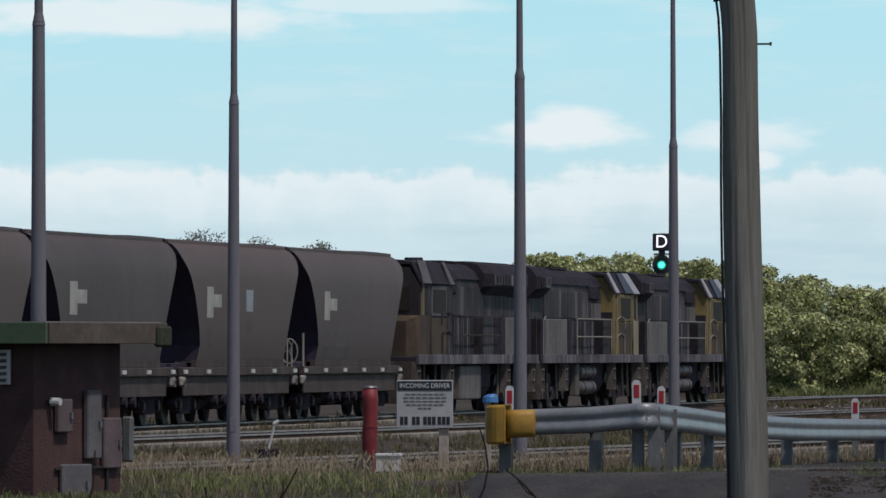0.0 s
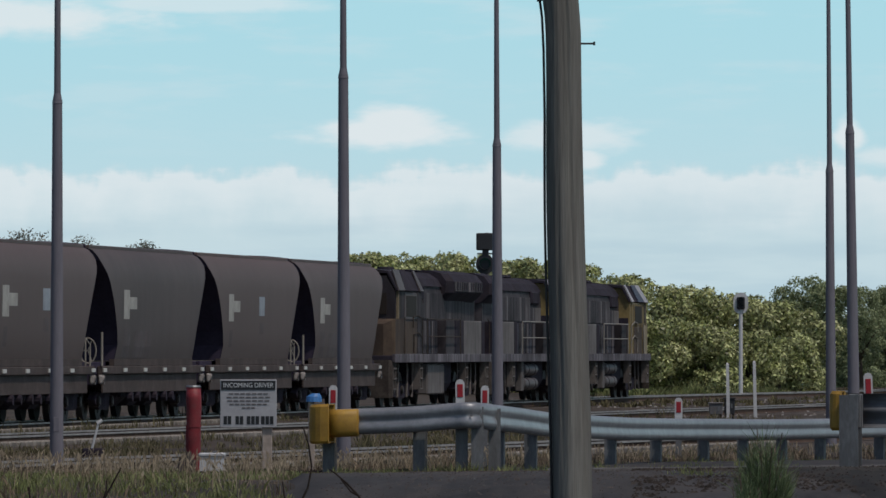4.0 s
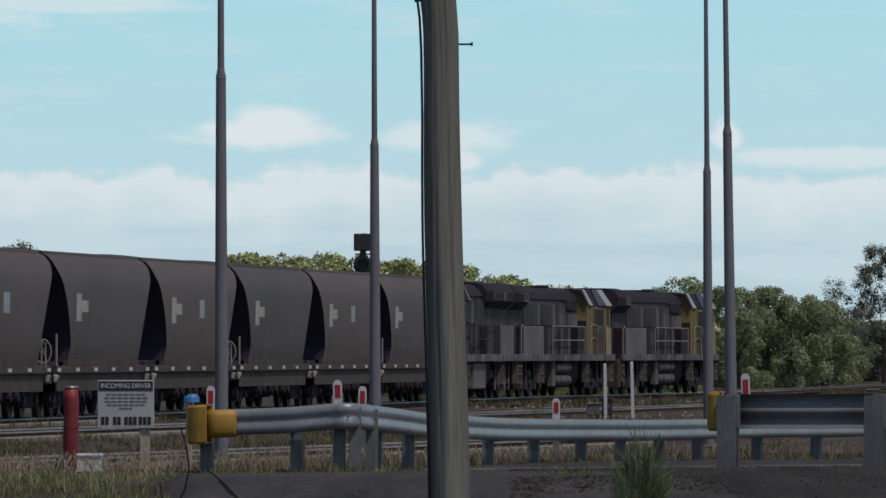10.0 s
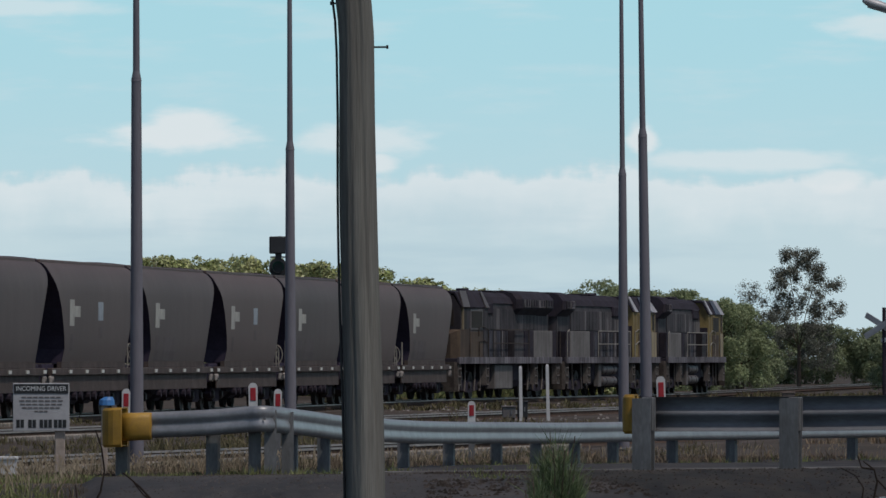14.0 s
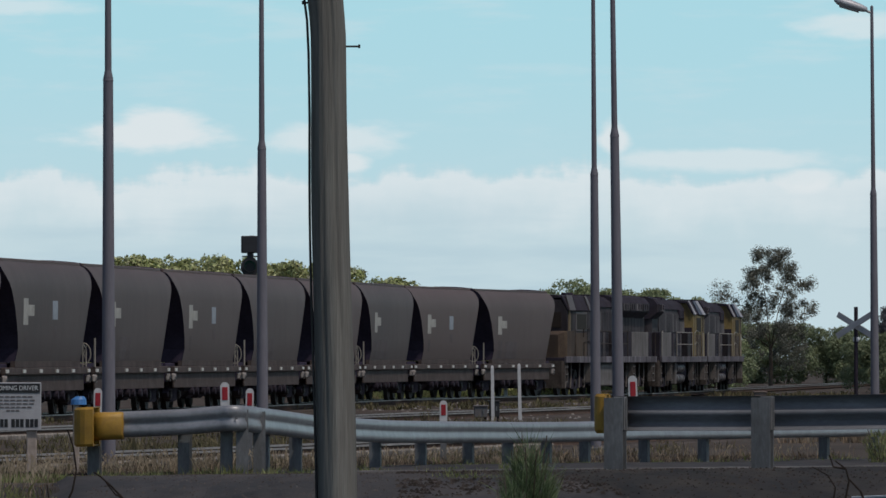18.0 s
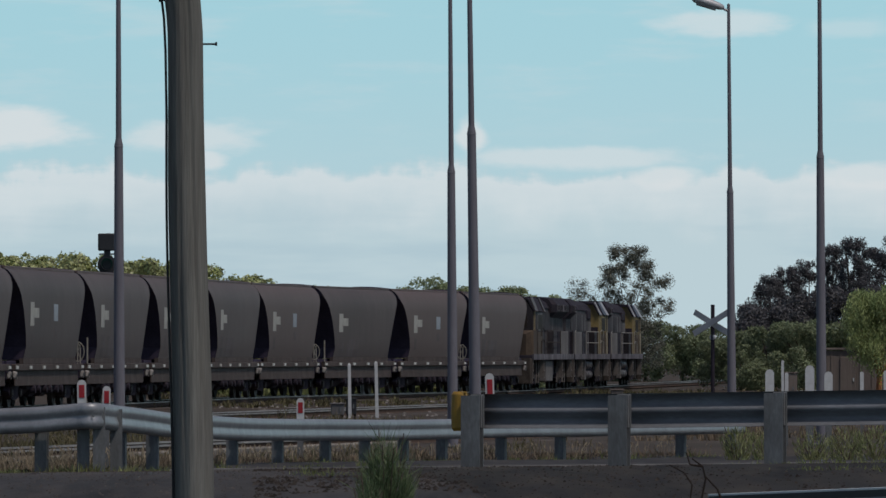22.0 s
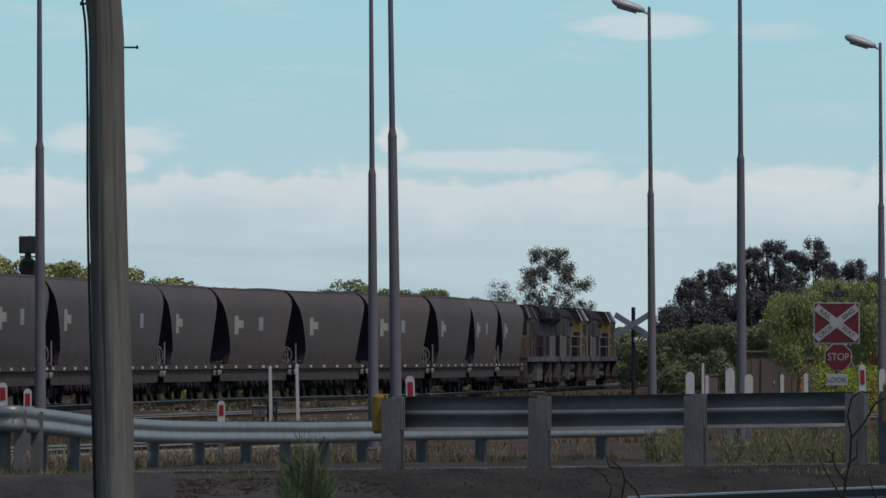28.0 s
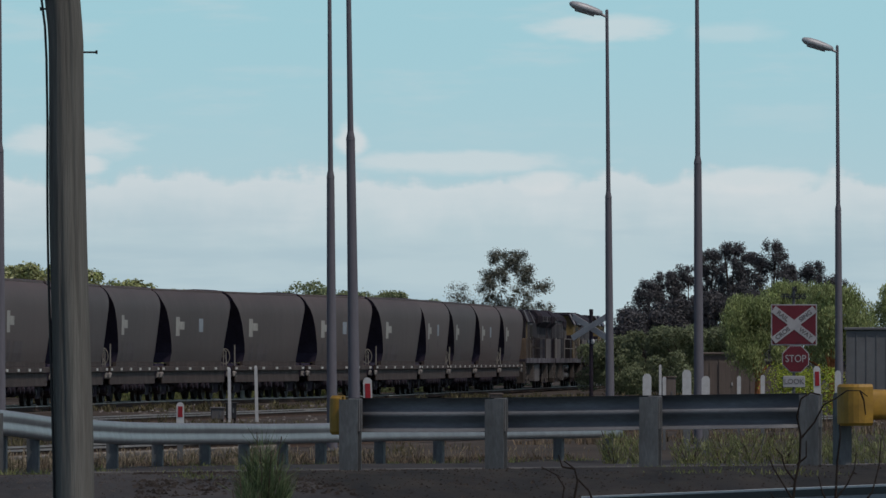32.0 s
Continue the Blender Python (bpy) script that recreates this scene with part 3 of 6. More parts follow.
def make_bogie(parent, x, wb, r, axles, ws_mesh):
    bm = B_()
    for s in (-1, 1):
        y = s * 1.02
        ring = [(-wb / 2 - 0.35, 0.50), (-wb / 2 + 0.1, 0.72), (-0.35, 0.66), (0.35, 0.66), (wb / 2 - 0.1, 0.72), (wb / 2 + 0.35, 0.50), (wb / 2 + 0.1, 0.36), (0.45, 0.26), (-0.45, 0.26), (-wb / 2 - 0.1, 0.36)]
        loft(bm, [[(px, y - 0.09, pz) for px, pz in ring], [(px, y + 0.09, pz) for px, pz in ring]])
        for k in (-0.16, 0.0, 0.16):
            tube(bm, (k, y + s * 0.04, 0.34), (k, y + s * 0.04, 0.62), 0.06, n=8)
    box(bm, (0, 0, 0.6), (0.5, 2.2, 0.22), 0.03)
    bogie = part("bogie", bm, "under", parent)
    bogie.location = (x, 0, 0)
    n = axles
    for i in range(n):
        px = -wb / 2 + wb * i / (n - 1)
        w = share("wheelset", ws_mesh, bogie, pose(px, 0, r))
        for s in (-1, 1):
            share("axle_box", AXLE_BOX, bogie, pose(px, s * 1.02, r, 0, 0, 0 if s > 0 else 180))
    return bogie


bm = B_()
tube(bm, (0, 0, 0), (0, 0.15, 0), 0.13, n=12)
tube(bm, (0, 0.15, 0), (0, 0.17, 0), 0.10, n=12)
AXLE_BOX = to_mesh("axle_box", bm, "wheel")
WS_WAGON = wheelset_mesh(0.46)
WS_LOCO = wheelset_mesh(0.52)


def make_wagon(second_mark):
    w = thing("hopper_wagon", Matrix(), "grey coal hopper wagon with bulging dirty sides", "coal wagon", "wagons of the coal train")
    body = part("body", hull(B_()), "hopper", w, "dusty grey curved steel side", True)
    bm = B_()
    for side in (-1, 1):
        box(bm, (0, side * 1.02, 4.12), (14.8, 0.12, 0.10), 0.02)
    part("top_rail", bm, "hopper", w)
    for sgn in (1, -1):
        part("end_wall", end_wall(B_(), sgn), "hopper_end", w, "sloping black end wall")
        bm = B_()
        tops = []
        for k in range(7):
            y = -1.0 + 2.0 * k / 6
            tops.append((y, 4.10 + 0.10 * math.cos(y * 1.3)))
        for a, b in zip(tops[:-1], tops[1:]):
            tube(bm, (sgn * 7.42, a[0], a[1]), (sgn * 7.42, b[0], b[1]), 0.05, n=6)
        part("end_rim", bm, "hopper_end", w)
    bm = B_()
    rows = []
    for i in range(15):
        x = -7.2 + 14.4 * i / 14
        hump = 0.12 + 0.10 * math.sin(i * 1.9) + 0.06 * math.sin(i * 4.3)
        if i in (0, 14):
            hump = -0.15
        rows.append([(x, y, 4.02 + hump * (1 - (y / 1.0) ** 2)) for y in (-0.98, -0.5, 0, 0.5, 0.98)])
    loft(bm, rows, closed=False)
    part("coal_load", bm, "coal", w, "heaped black coal", True)
    bm = B_()
    for side in (-1, 1):
        box(bm, (0, side * 1.31, 1.20), (14.4, 0.14, 0.20), 0.02)
        box(bm, (0, side * 1.31, 1.385), (11.2, 0.12, 0.16))
    box(bm, (0, 0, 1.15), (14.6, 0.7, 0.25))
    part("underframe", bm, "sill", w, "dusty brown sill")
    # headstocks and end platforms take the same shade-toned end colour
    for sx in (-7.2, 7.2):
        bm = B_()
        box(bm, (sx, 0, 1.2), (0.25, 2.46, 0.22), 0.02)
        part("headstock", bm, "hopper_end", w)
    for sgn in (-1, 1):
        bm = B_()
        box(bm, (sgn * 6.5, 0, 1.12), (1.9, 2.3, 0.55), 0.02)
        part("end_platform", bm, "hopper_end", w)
    bm = B_()
    box(bm, (0, 0, 0), (0.42, 0.03, 0.09), 0.004)
    tab = to_mesh("reflector", bm, "reflector")
    for side in (-1, 1):
        for i in range(6):
            share("reflector", tab, w, Matrix.Translation((-7.0 + 14.0 * i / 5, side * 1.395, 1.20)))
    for side in (-1, 1):
        bm = B_()
        box(bm, (0, side * 1.27, 0.88), (13.4, 0.05, 0.44), 0.01)
        part("skirt_plate", bm, "sill", w, "dusty brown lower side plate")
    for x in (-2.4, 0.0, 2.4):
        bm = B_()
        loft(bm, [[(x + a * 1.1, b * 1.25, 1.08) for a, b in ((-1, -1), (1, -1), (1, 1), (-1, 1))],
                  [(x + a * 0.95, b * 1.15, 0.72) for a, b in ((-1, -1), (1, -1), (1, 1), (-1, 1))],
                  [(x + a * 0.5, b * 0.75, 0.32) for a, b in ((-1, -1), (1, -1), (1, 1), (-1, 1))]])
        for side in (-1, 1):
            box(bm, (x, side * 1.05, 0.6), (1.5, 0.08, 0.1))
            tube(bm, (x - 0.5, side * 1.2, 0.55), (x - 0.5, side * 1.35, 0.55), 0.12, n=10)
            tube(bm, (x + 0.5, side * 1.2, 0.55), (x + 0.5, side * 1.35, 0.55), 0.12, n=10)
        part("discharge_chute", bm, "under", w)
    for x in (-5.6, 5.6):
        make_bogie(w, x, 1.75, 0.46, 2, WS_WAGON)
    for sgn in (-1, 1):
        bm = B_()
        box(bm, (sgn * 7.5, 0, 0.9), (0.55, 0.3, 0.3), 0.03)
        part("coupler", bm, "under", w)
        for side in (-1, 1):
            bm = B_()
            box(bm, (sgn * 7.15, side * 1.34, 0.98), (0.55, 0.10, 0.22), 0.04)
            tube(bm, (sgn * 7.15, side * 1.38, 0.97), (sgn * 7.15, side * 1.41, 0.97), 0.11, n=12)
            part("jacking_pad", bm, "pad_pale", w, "pale cast jacking pad")
            # a black disc on the pad stands for the shade inside its hole
            bm = B_()
            tube(bm, (sgn * 7.15, side * 1.40, 0.97), (sgn * 7.15, side * 1.425, 0.97), 0.055, n=10)
            part("pad_hole", bm, "signal_black", w)
    # hand brake at the leading end of one kind, a grab post at the trailing end of the other
    if second_mark:
        bm = B_()
        pts = [(7.30, -1.2 + 0.20 * math.cos(a), 1.66 + 0.30 * math.sin(a)) for a in np.linspace(0, 2 * math.pi, 15)]
        path_tube(bm, pts, 0.018, 6)
        for a in (0, 2.1, 4.2):
            tube(bm, (7.30, -1.2, 1.66), (7.30, -1.2 + 0.20 * math.cos(a), 1.66 + 0.30 * math.sin(a)), 0.013, n=5)
        part("brake_wheel", bm, "rail_white", w, "pale hand brake wheel")
        bm = B_()
        path_tube(bm, [(6.1, -1.36, 1.3), (6.1, -1.36, 1.95), (6.7, -1.36, 1.8), (6.7, -1.36, 1.3)], 0.02, 6)
        part("end_post", bm, "rail_white", w, "pale grab rail")
    else:
        bm = B_()
        path_tube(bm, [(-7.2, -1.36, 1.3), (-7.2, -1.36, 2.1)], 0.028, 6)
        part("end_post", bm, "rail_white", w, "pale grab post")
    for sd in (-1, 1):
        bm = B_()
        patch(bm, -4.9, -4.1, 2.42, 3.12, sides=(sd,))
        patch(bm, -4.1, -3.1, 2.66, 2.95, sides=(sd,))
        part("side_mark", bm, "decal", w, "faded white block mark")
        if second_mark:
            part("side_panel", patch(B_(), 0.0, 0.9, 2.58, 3.08, sides=(sd,)), "decal_blue", w, "faded pale blue panel")
            part("side_stain", patch(B_(), 0.1, 0.8, 2.1, 2.4, sides=(sd,)), "stain", w, "worn pale patch")
            part("side_stain", patch(B_(), -4.7, -4.2, 1.75, 2.2, sides=(sd,)), "stain", w, "worn pale patch")
        else:
            part("side_stain", patch(B_(), -4.8, -3.9, 1.5, 2.2, sides=(sd,)), "stain", w, "worn pale patch")
            part("side_stain", patch(B_(), -3.3, -0.9, 1.5, 2.15, sides=(sd,)), "stain", w, "rubbed blue-grey patch")
    return w


def make_loco(dirty=False):
    l = thing("locomotive", Matrix(), "soot-blackened grey diesel locomotive facing backwards" if dirty else "grimy grey diesel locomotive with yellow cab end", "locomotive", "locomotives of the coal train")
    HL = 10.6
    bm = B_()
    box(bm, (0, 0, 1.45), (2 * HL, 2.8, 0.16), 0.02)
    part("deck", bm, "loco_dark", l)
    for i in range(7):
        for side in (-1, 1):
            bm = B_()
            x = -HL + 2 * HL * (i + 0.5) / 7
            box(bm, (x, side * 1.43, 1.45), (2 * HL / 7 - 0.03, 0.08, 0.25), 0.01)
            part("sill_panel", bm, "sill_pale", l, "pale streaked sill plate")
    # long hood with rounded shoulders
    bm = B_()
    half = [(1.0, 1.53), (1.0, 3.40), (0.96, 3.62), (0.84, 3.82), (0.62, 3.97), (0.3, 4.04)]
    prof = [(-y, z) for y, z in half] + [(y, z) for y, z in reversed(half)]
    loft(bm, [[(x, y, z) for y, z in prof] for x in (-10.1, -5, 0, 4.5)])
    part("long_hood", bm, "loco_grey", l, "sooty grey hood")
    for side in (-1, 1):
        # upper doors
        x, k = -7.4, 0
        while x < 3.9:
            wd = (0.62, 0.70, 0.62, 0.84)[k % 4]
            bm = B_()
            zt = 3.42 if x < 1.2 else 3.10
            box(bm, (x + wd / 2, side * 1.012, (2.64 + zt) / 2), (wd - 0.035, 0.035, zt - 2.64), 0.008)
            # the doors behind the cab are the palest, those by the radiator the sootiest
            light = k % 7 == 4 if dirty or x < -2.6 else k % 5 in (1, 2, 4)
            paint = "panel_pale" if not dirty and x > 2.6 else "loco_light" if light else "loco_grey"
            part("hood_door", bm, paint, l)
            x += wd
            k += 1
        # lower lockers and grilles
        lockers = ((-9.75, 0.7, "loco_dark"), (-7.3, 4.0, "panel_pale"), (-4.3, 1.9, "loco_dark"), (-2.2, 1.9, "loco_grey")) if dirty else ((-6.9, 4.2, "panel_pale"), (-9.6, 0.8, "loco_dark"), (-4.3, 0.7, "loco_dark"), (3.4, 1.5, "loco_grey"))
        for x, wd, mt in lockers:
            bm = B_()
            box(bm, (x, side * 1.17, 2.07), (wd, 0.32, 1.06), 0.02)
            part("locker", bm, mt, l)
        x = -1.2 if dirty else -3.6
        bm = B_()
        box(bm, ((x + 4.2) / 2, side * 1.01, 2.08), (4.2 - x, 0.03, 1.04))
        grille = part("grille", bm, "loco_dark", l)
        k = 0
        while x < 4.1:
            wd = (0.20, 0.12, 0.16, 0.34, 0.14)[k % 5]
            bm = B_()
            box(bm, (x + wd / 2, side * 1.045, 2.08), (wd, 0.04, 0.98))
            part("louvre", bm, ("loco_grille", "loco_grille", "loco_grey", "loco_light", "loco_grille")[k % 5], grille)
            x += wd + 0.13
            k += 1
    # radiator housing with slotted side panels
    x0, x1 = (-9.8, -2.6) if dirty else (-10.2, -7.4)
    bm = B_()
    prof = [(-1.0, 3.18), (-1.30, 3.45), (-1.32, 3.80), (-1.12, 4.04), (-0.7, 4.14), (0.7, 4.14), (1.12, 4.04), (1.32, 3.80), (1.30, 3.45), (1.0, 3.18)]
    loft(bm, [[(x, y * s, z) for y, z in prof] for x, s in ((x0, 0.94), (x0 + 0.2, 1.0), (x1 - 0.5, 1.0), (x1, 0.86))])
    part("radiator", bm, "loco_dark", l, "sooty flared radiator housing")
    n = 4 if dirty else 2
    for i in range(n):
        for side in (-1, 1):
            wd = (x1 - x0 - 0.9) / n
            bm = B_()
            box(bm, (x0 + 0.3 + wd * (i + 0.5), side * 1.325, 3.64), (wd - 0.18, 0.03, 0.30), 0.008)
            pn = part("radiator_panel", bm, "loco_light" if (i + n) % 2 else "loco_grey", l)
            # slots are raised dark plates, their inner shade given by the colour
            for j in (0.3, 0.62):
                bm = B_()
                box(bm, (x0 + 0.3 + wd * (i + j), side * 1.345, 3.66), (wd * 0.12, 0.02, 0.22))
                part("slot", bm, "loco_dark", pn)
    # sooty roof over the engine
    bm = B_()
    prof = [(-1.02, 3.62), (-0.88, 3.86), (-0.64, 4.02), (-0.3, 4.09), (0.3, 4.09), (0.64, 4.02), (0.88, 3.86), (1.02, 3.62)]
    loft(bm, [[(x, y, z) for y, z in prof] for x in (x1 - 0.3, 4.6)])
    part("roof_cowl", bm, "loco_dark", l)
    for x in (-1.4, 0.2):
        bm = B_()
        box(bm, (x, 0, 4.10), (1.2, 1.0, 0.06), 0.02)
        part("roof_hatch", bm, "loco_dark", l)
    for side in (-1, 1):
        bm = B_()
        box(bm, (2.7, side * 1.0, 3.42), (1.9, 0.16, 0.46), 0.06)
        part("air_intake", bm, "loco_dark", l, "soot-black intake box")
    bm = B_()
    tube(bm, (2.4, 0, 4.05), (2.4, 0, 4.19), 0.28, 0.24, 12)
    part("exhaust", bm, "loco_dark", l)
    # cab
    bm = B_()
    prof = [(-1.4, 1.53), (-1.4, 3.40), (-1.12, 3.92), (1.12, 3.92), (1.4, 3.40), (1.4, 1.53)]
    loft(bm, [[(4.5, y, z) for y, z in prof], [(8.9, y, z) for y, z in prof], [(9.7, y * 0.96, min(z, 3.86)) for y, z in prof]])
    part("cab", bm, "loco_grey" if dirty else "loco_yellow", l, "sooty cab" if dirty else "grimy yellow cab")
    # added dark plate, so that less yellow shows between cab and hood
    bm = B_()
    box(bm, (4.48, 0, 2.2), (0.06, 2.7, 1.3), 0.01)
    part("cab_back_panel", bm, "loco_dark", l)
    bm = B_()
    loft(bm, [[(x, y, z) for y, z in ((-1.43, 3.44), (-1.13, 4.0), (-0.6, 4.07), (0.6, 4.07), (1.13, 4.0), (1.43, 3.44), (1.38, 3.42), (1.1, 3.94), (-1.1, 3.94), (-1.38, 3.42))] for x in (4.4, 9.7)])
    part("cab_roof", bm, "loco_dark", l)
    for x0_, x1_, cut, mt, words in ((4.6, 5.3, 0.3, "loco_white", "pale sloping roof stripe"), (6.6, 8.4, 0.7, "loco_blue", "dark blue sloping roof stripe"), (8.45, 9.75, 0.7, "loco_white", "white sloping roof stripe")):
        for side in (-1, 1):
            bm = B_()
            back = 0.0 if x0_ < 7 else -0.68
            loft(bm, [[(x0_, side * 1.45, 3.42), (x1_, side * 1.45, 3.42), (x1_ - cut, side * 1.16, 4.01), (x0_ + back, side * 1.16, 4.01)],
                      [(x0_, side * 1.48, 3.44), (x1_, side * 1.48, 3.44), (x1_ - cut, side * 1.18, 4.05), (x0_ + back, side * 1.18, 4.05)]])
            part("visor", bm, ("tank" if mt == "loco_white" else "loco_dark") if dirty else mt, l, "" if dirty else words)
    bm = B_()
    loft(bm, [[(8.5, y, z) for y, z in ((-1.43, 1.53), (-1.43, 2.62), (1.43, 2.62), (1.43, 1.53))], [(10.0, y, z) for y, z in ((-1.40, 1.53), (-1.40, 2.60), (1.40, 2.60), (1.40, 1.53))], [(10.4, y, z) for y, z in ((-1.1, 1.53), (-1.1, 2.45), (1.1, 2.45), (1.1, 1.53))]])
    part("nose", bm, "loco_rust" if dirty else "loco_cream", l, "rust-brown grimy nose" if dirty else "grimy cream nose")
    for side in (-1, 1):
        bm = B_()
        box(bm, (6.9, side * 1.40, 2.98), (2.5, 0.05, 0.80), 0.02)
        wf = part("window_frame", bm, "tank" if dirty else "loco_yellow", l)
        bm = B_()
        box(bm, (6.9, side * 1.415, 2.98), (2.1, 0.04, 0.62), 0.01)
        part("side_window", bm, "glass", wf, "dark cab side window")
        bm = B_()
        box(bm, (9.2, side * 1.385, 3.0), (0.6, 0.05, 0.62), 0.01)
        part("quarter_window", bm, "glass", l, "dark quarter window")
        bm = B_()
        box(bm, (9.45, side * 1.375, 3.02), (0.14, 0.10, 0.84), 0.01)
        part("windscreen_pillar", bm, "loco_cream", l)
        bm = B_()
        box(bm, (6.9, side * 1.41, 2.05), (2.4, 0.03, 0.96), 0.01)
        part("cab_door", bm, "loco_rust", l, "brown grimy cab door")
        bm = B_()
        box(bm, (5.3, side * 1.405, 2.5), (0.5, 0.03, 1.8), 0.01)
        part("door_post", bm, "loco_grey" if dirty else "loco_yellow", l)
        bm = B_()
        box(bm, (9.72, side * 0.62, 3.05), (0.04, 0.95, 0.62))
        part("windscreen", bm, "glass", l)
        # handrails, each bent from one tube
        for pts in (((-3.6, 1.55), (-3.6, 2.62), (3.6, 2.62), (3.6, 1.55)), ((-3.6, 2.1), (3.6, 2.1)), ((4.7, 1.55), (4.7, 2.6), (5.6, 2.72), (6.6, 2.66), (6.6, 2.35)), ((4.7, 2.06), (5.6, 2.22), (6.5, 2.14), (6.5, 1.6)), ((-10.3, 1.55), (-10.3, 2.55), (-9.9, 2.66)), ((8.5, 1.55), (8.4, 2.66))):
            bm = B_()
            path_tube(bm, [(x, side * 1.45, z) for x, z in pts], 0.018, 6)
            part("handrail", bm, "pilot" if dirty else "rail_white", l, "sooty tube handrail" if dirty else "pale tube handrail")
        # steps and air tanks
        for x in (10.1, -10.1, 4.6, -5.4):
            bm = B_()
            box(bm, (x - 0.26, side * 1.3, 0.95), (0.05, 0.2, 0.85))
            box(bm, (x + 0.26, side * 1.3, 0.95), (0.05, 0.2, 0.85))
            for z in (0.55, 0.85, 1.15):
                box(bm, (x, side * 1.3, z), (0.56, 0.22, 0.04))
            part("step", bm, "step_pale", l)
        if dirty:
            bm = B_()
            box(bm, (0.9, side * 1.12, 0.82), (3.6, 0.4, 0.92), 0.04)
            part("battery_box", bm, "panel_pale", l, "pale grimy battery box")
        else:
            for z in (0.60, 1.06):
                bm = B_()
                tube(bm, (-1.9, side * 1.15, z), (1.1, side * 1.15, z), 0.205, n=16, caps=False)
                for x, e in ((-1.9, -0.07), (1.1, 0.07)):
                    tube(bm, (x, side * 1.15, z), (x + e, side * 1.15, z), 0.205, 0.12, 16)
                part("air_tank", bm, "tank", l, "silver air cylinder", True)
                for x in (-1.2, 0.4):
                    bm = B_()
                    tube(bm, (x, side * 1.15, z), (x + 0.06, side * 1.15, z), 0.215, n=16)
                    part("tank_strap", bm, "under", l)
            bm = B_()
            box(bm, (-2.5, side * 1.2, 0.84), (0.6, 0.22, 0.95), 0.03)
            part("battery_box", bm, "panel_pale", l, "narrow pale equipment box")
        # brake hangers and sand pipes, coloured pale for the highlights between the wheels
        for x in (-9.0, -7.9, -6.0, -4.9, 4.9, 6.0, 7.9, 9.0):
            bm = B_()
            path_tube(bm, [(x, side * 1.17, 1.30), (x + 0.05, side * 1.17, 0.70), (x + 0.18, side * 1.17, 0.30)], 0.035, 6)
            part("sand_pipe", bm, "step_pale", l)
    bm = B_()
    loft(bm, [[(x, y, z) for y, z in ((-1.0, 0.45), (-1.15, 0.7), (-1.15, 1.36), (1.15, 1.36), (1.15, 0.7), (1.0, 0.45))] for x in (-3.6, 3.8)])
    part("fuel_tank", bm, "under", l)
    for x in (-6.9, 6.9):
        make_bogie(l, x, 3.7, 0.52, 3, WS_LOCO)
    for sgn in (-1, 1):
        bm = B_()
        if dirty and sgn > 0:
            box(bm, (11.35, 0, 0.9), (1.7, 0.32, 0.32), 0.03)
        else:
            box(bm, (sgn * 10.8, 0, 0.9), (0.6, 0.32, 0.32), 0.03)
        part("coupler", bm, "under", l)
        bm = B_()
        loft(bm, [[(sgn * 10.55, y, z) for y, z in ((-1.4, 0.3), (-1.4, 1.4), (1.4, 1.4), (1.4, 0.3))], [(sgn * 10.7, y, z) for y, z in ((-1.3, 0.3), (-1.3, 1.4), (1.3, 1.4), (1.3, 0.3))]])
        part("pilot", bm, "pilot", l, "grimy buffer plate")
    return l


WAGONS, LOCOS = [], []
wagon_a, wagon_b = make_wagon(False), make_wagon(True)
for i in range(20):
    src = wagon_b if i % 2 else wagon_a
    WAGONS.append(src if i < 2 else copy_thing(src, Matrix()))
loco_a = make_loco()
LOCOS = [make_loco(True), loco_a, copy_thing(loco_a, Matrix())]

# ---- light poles ----


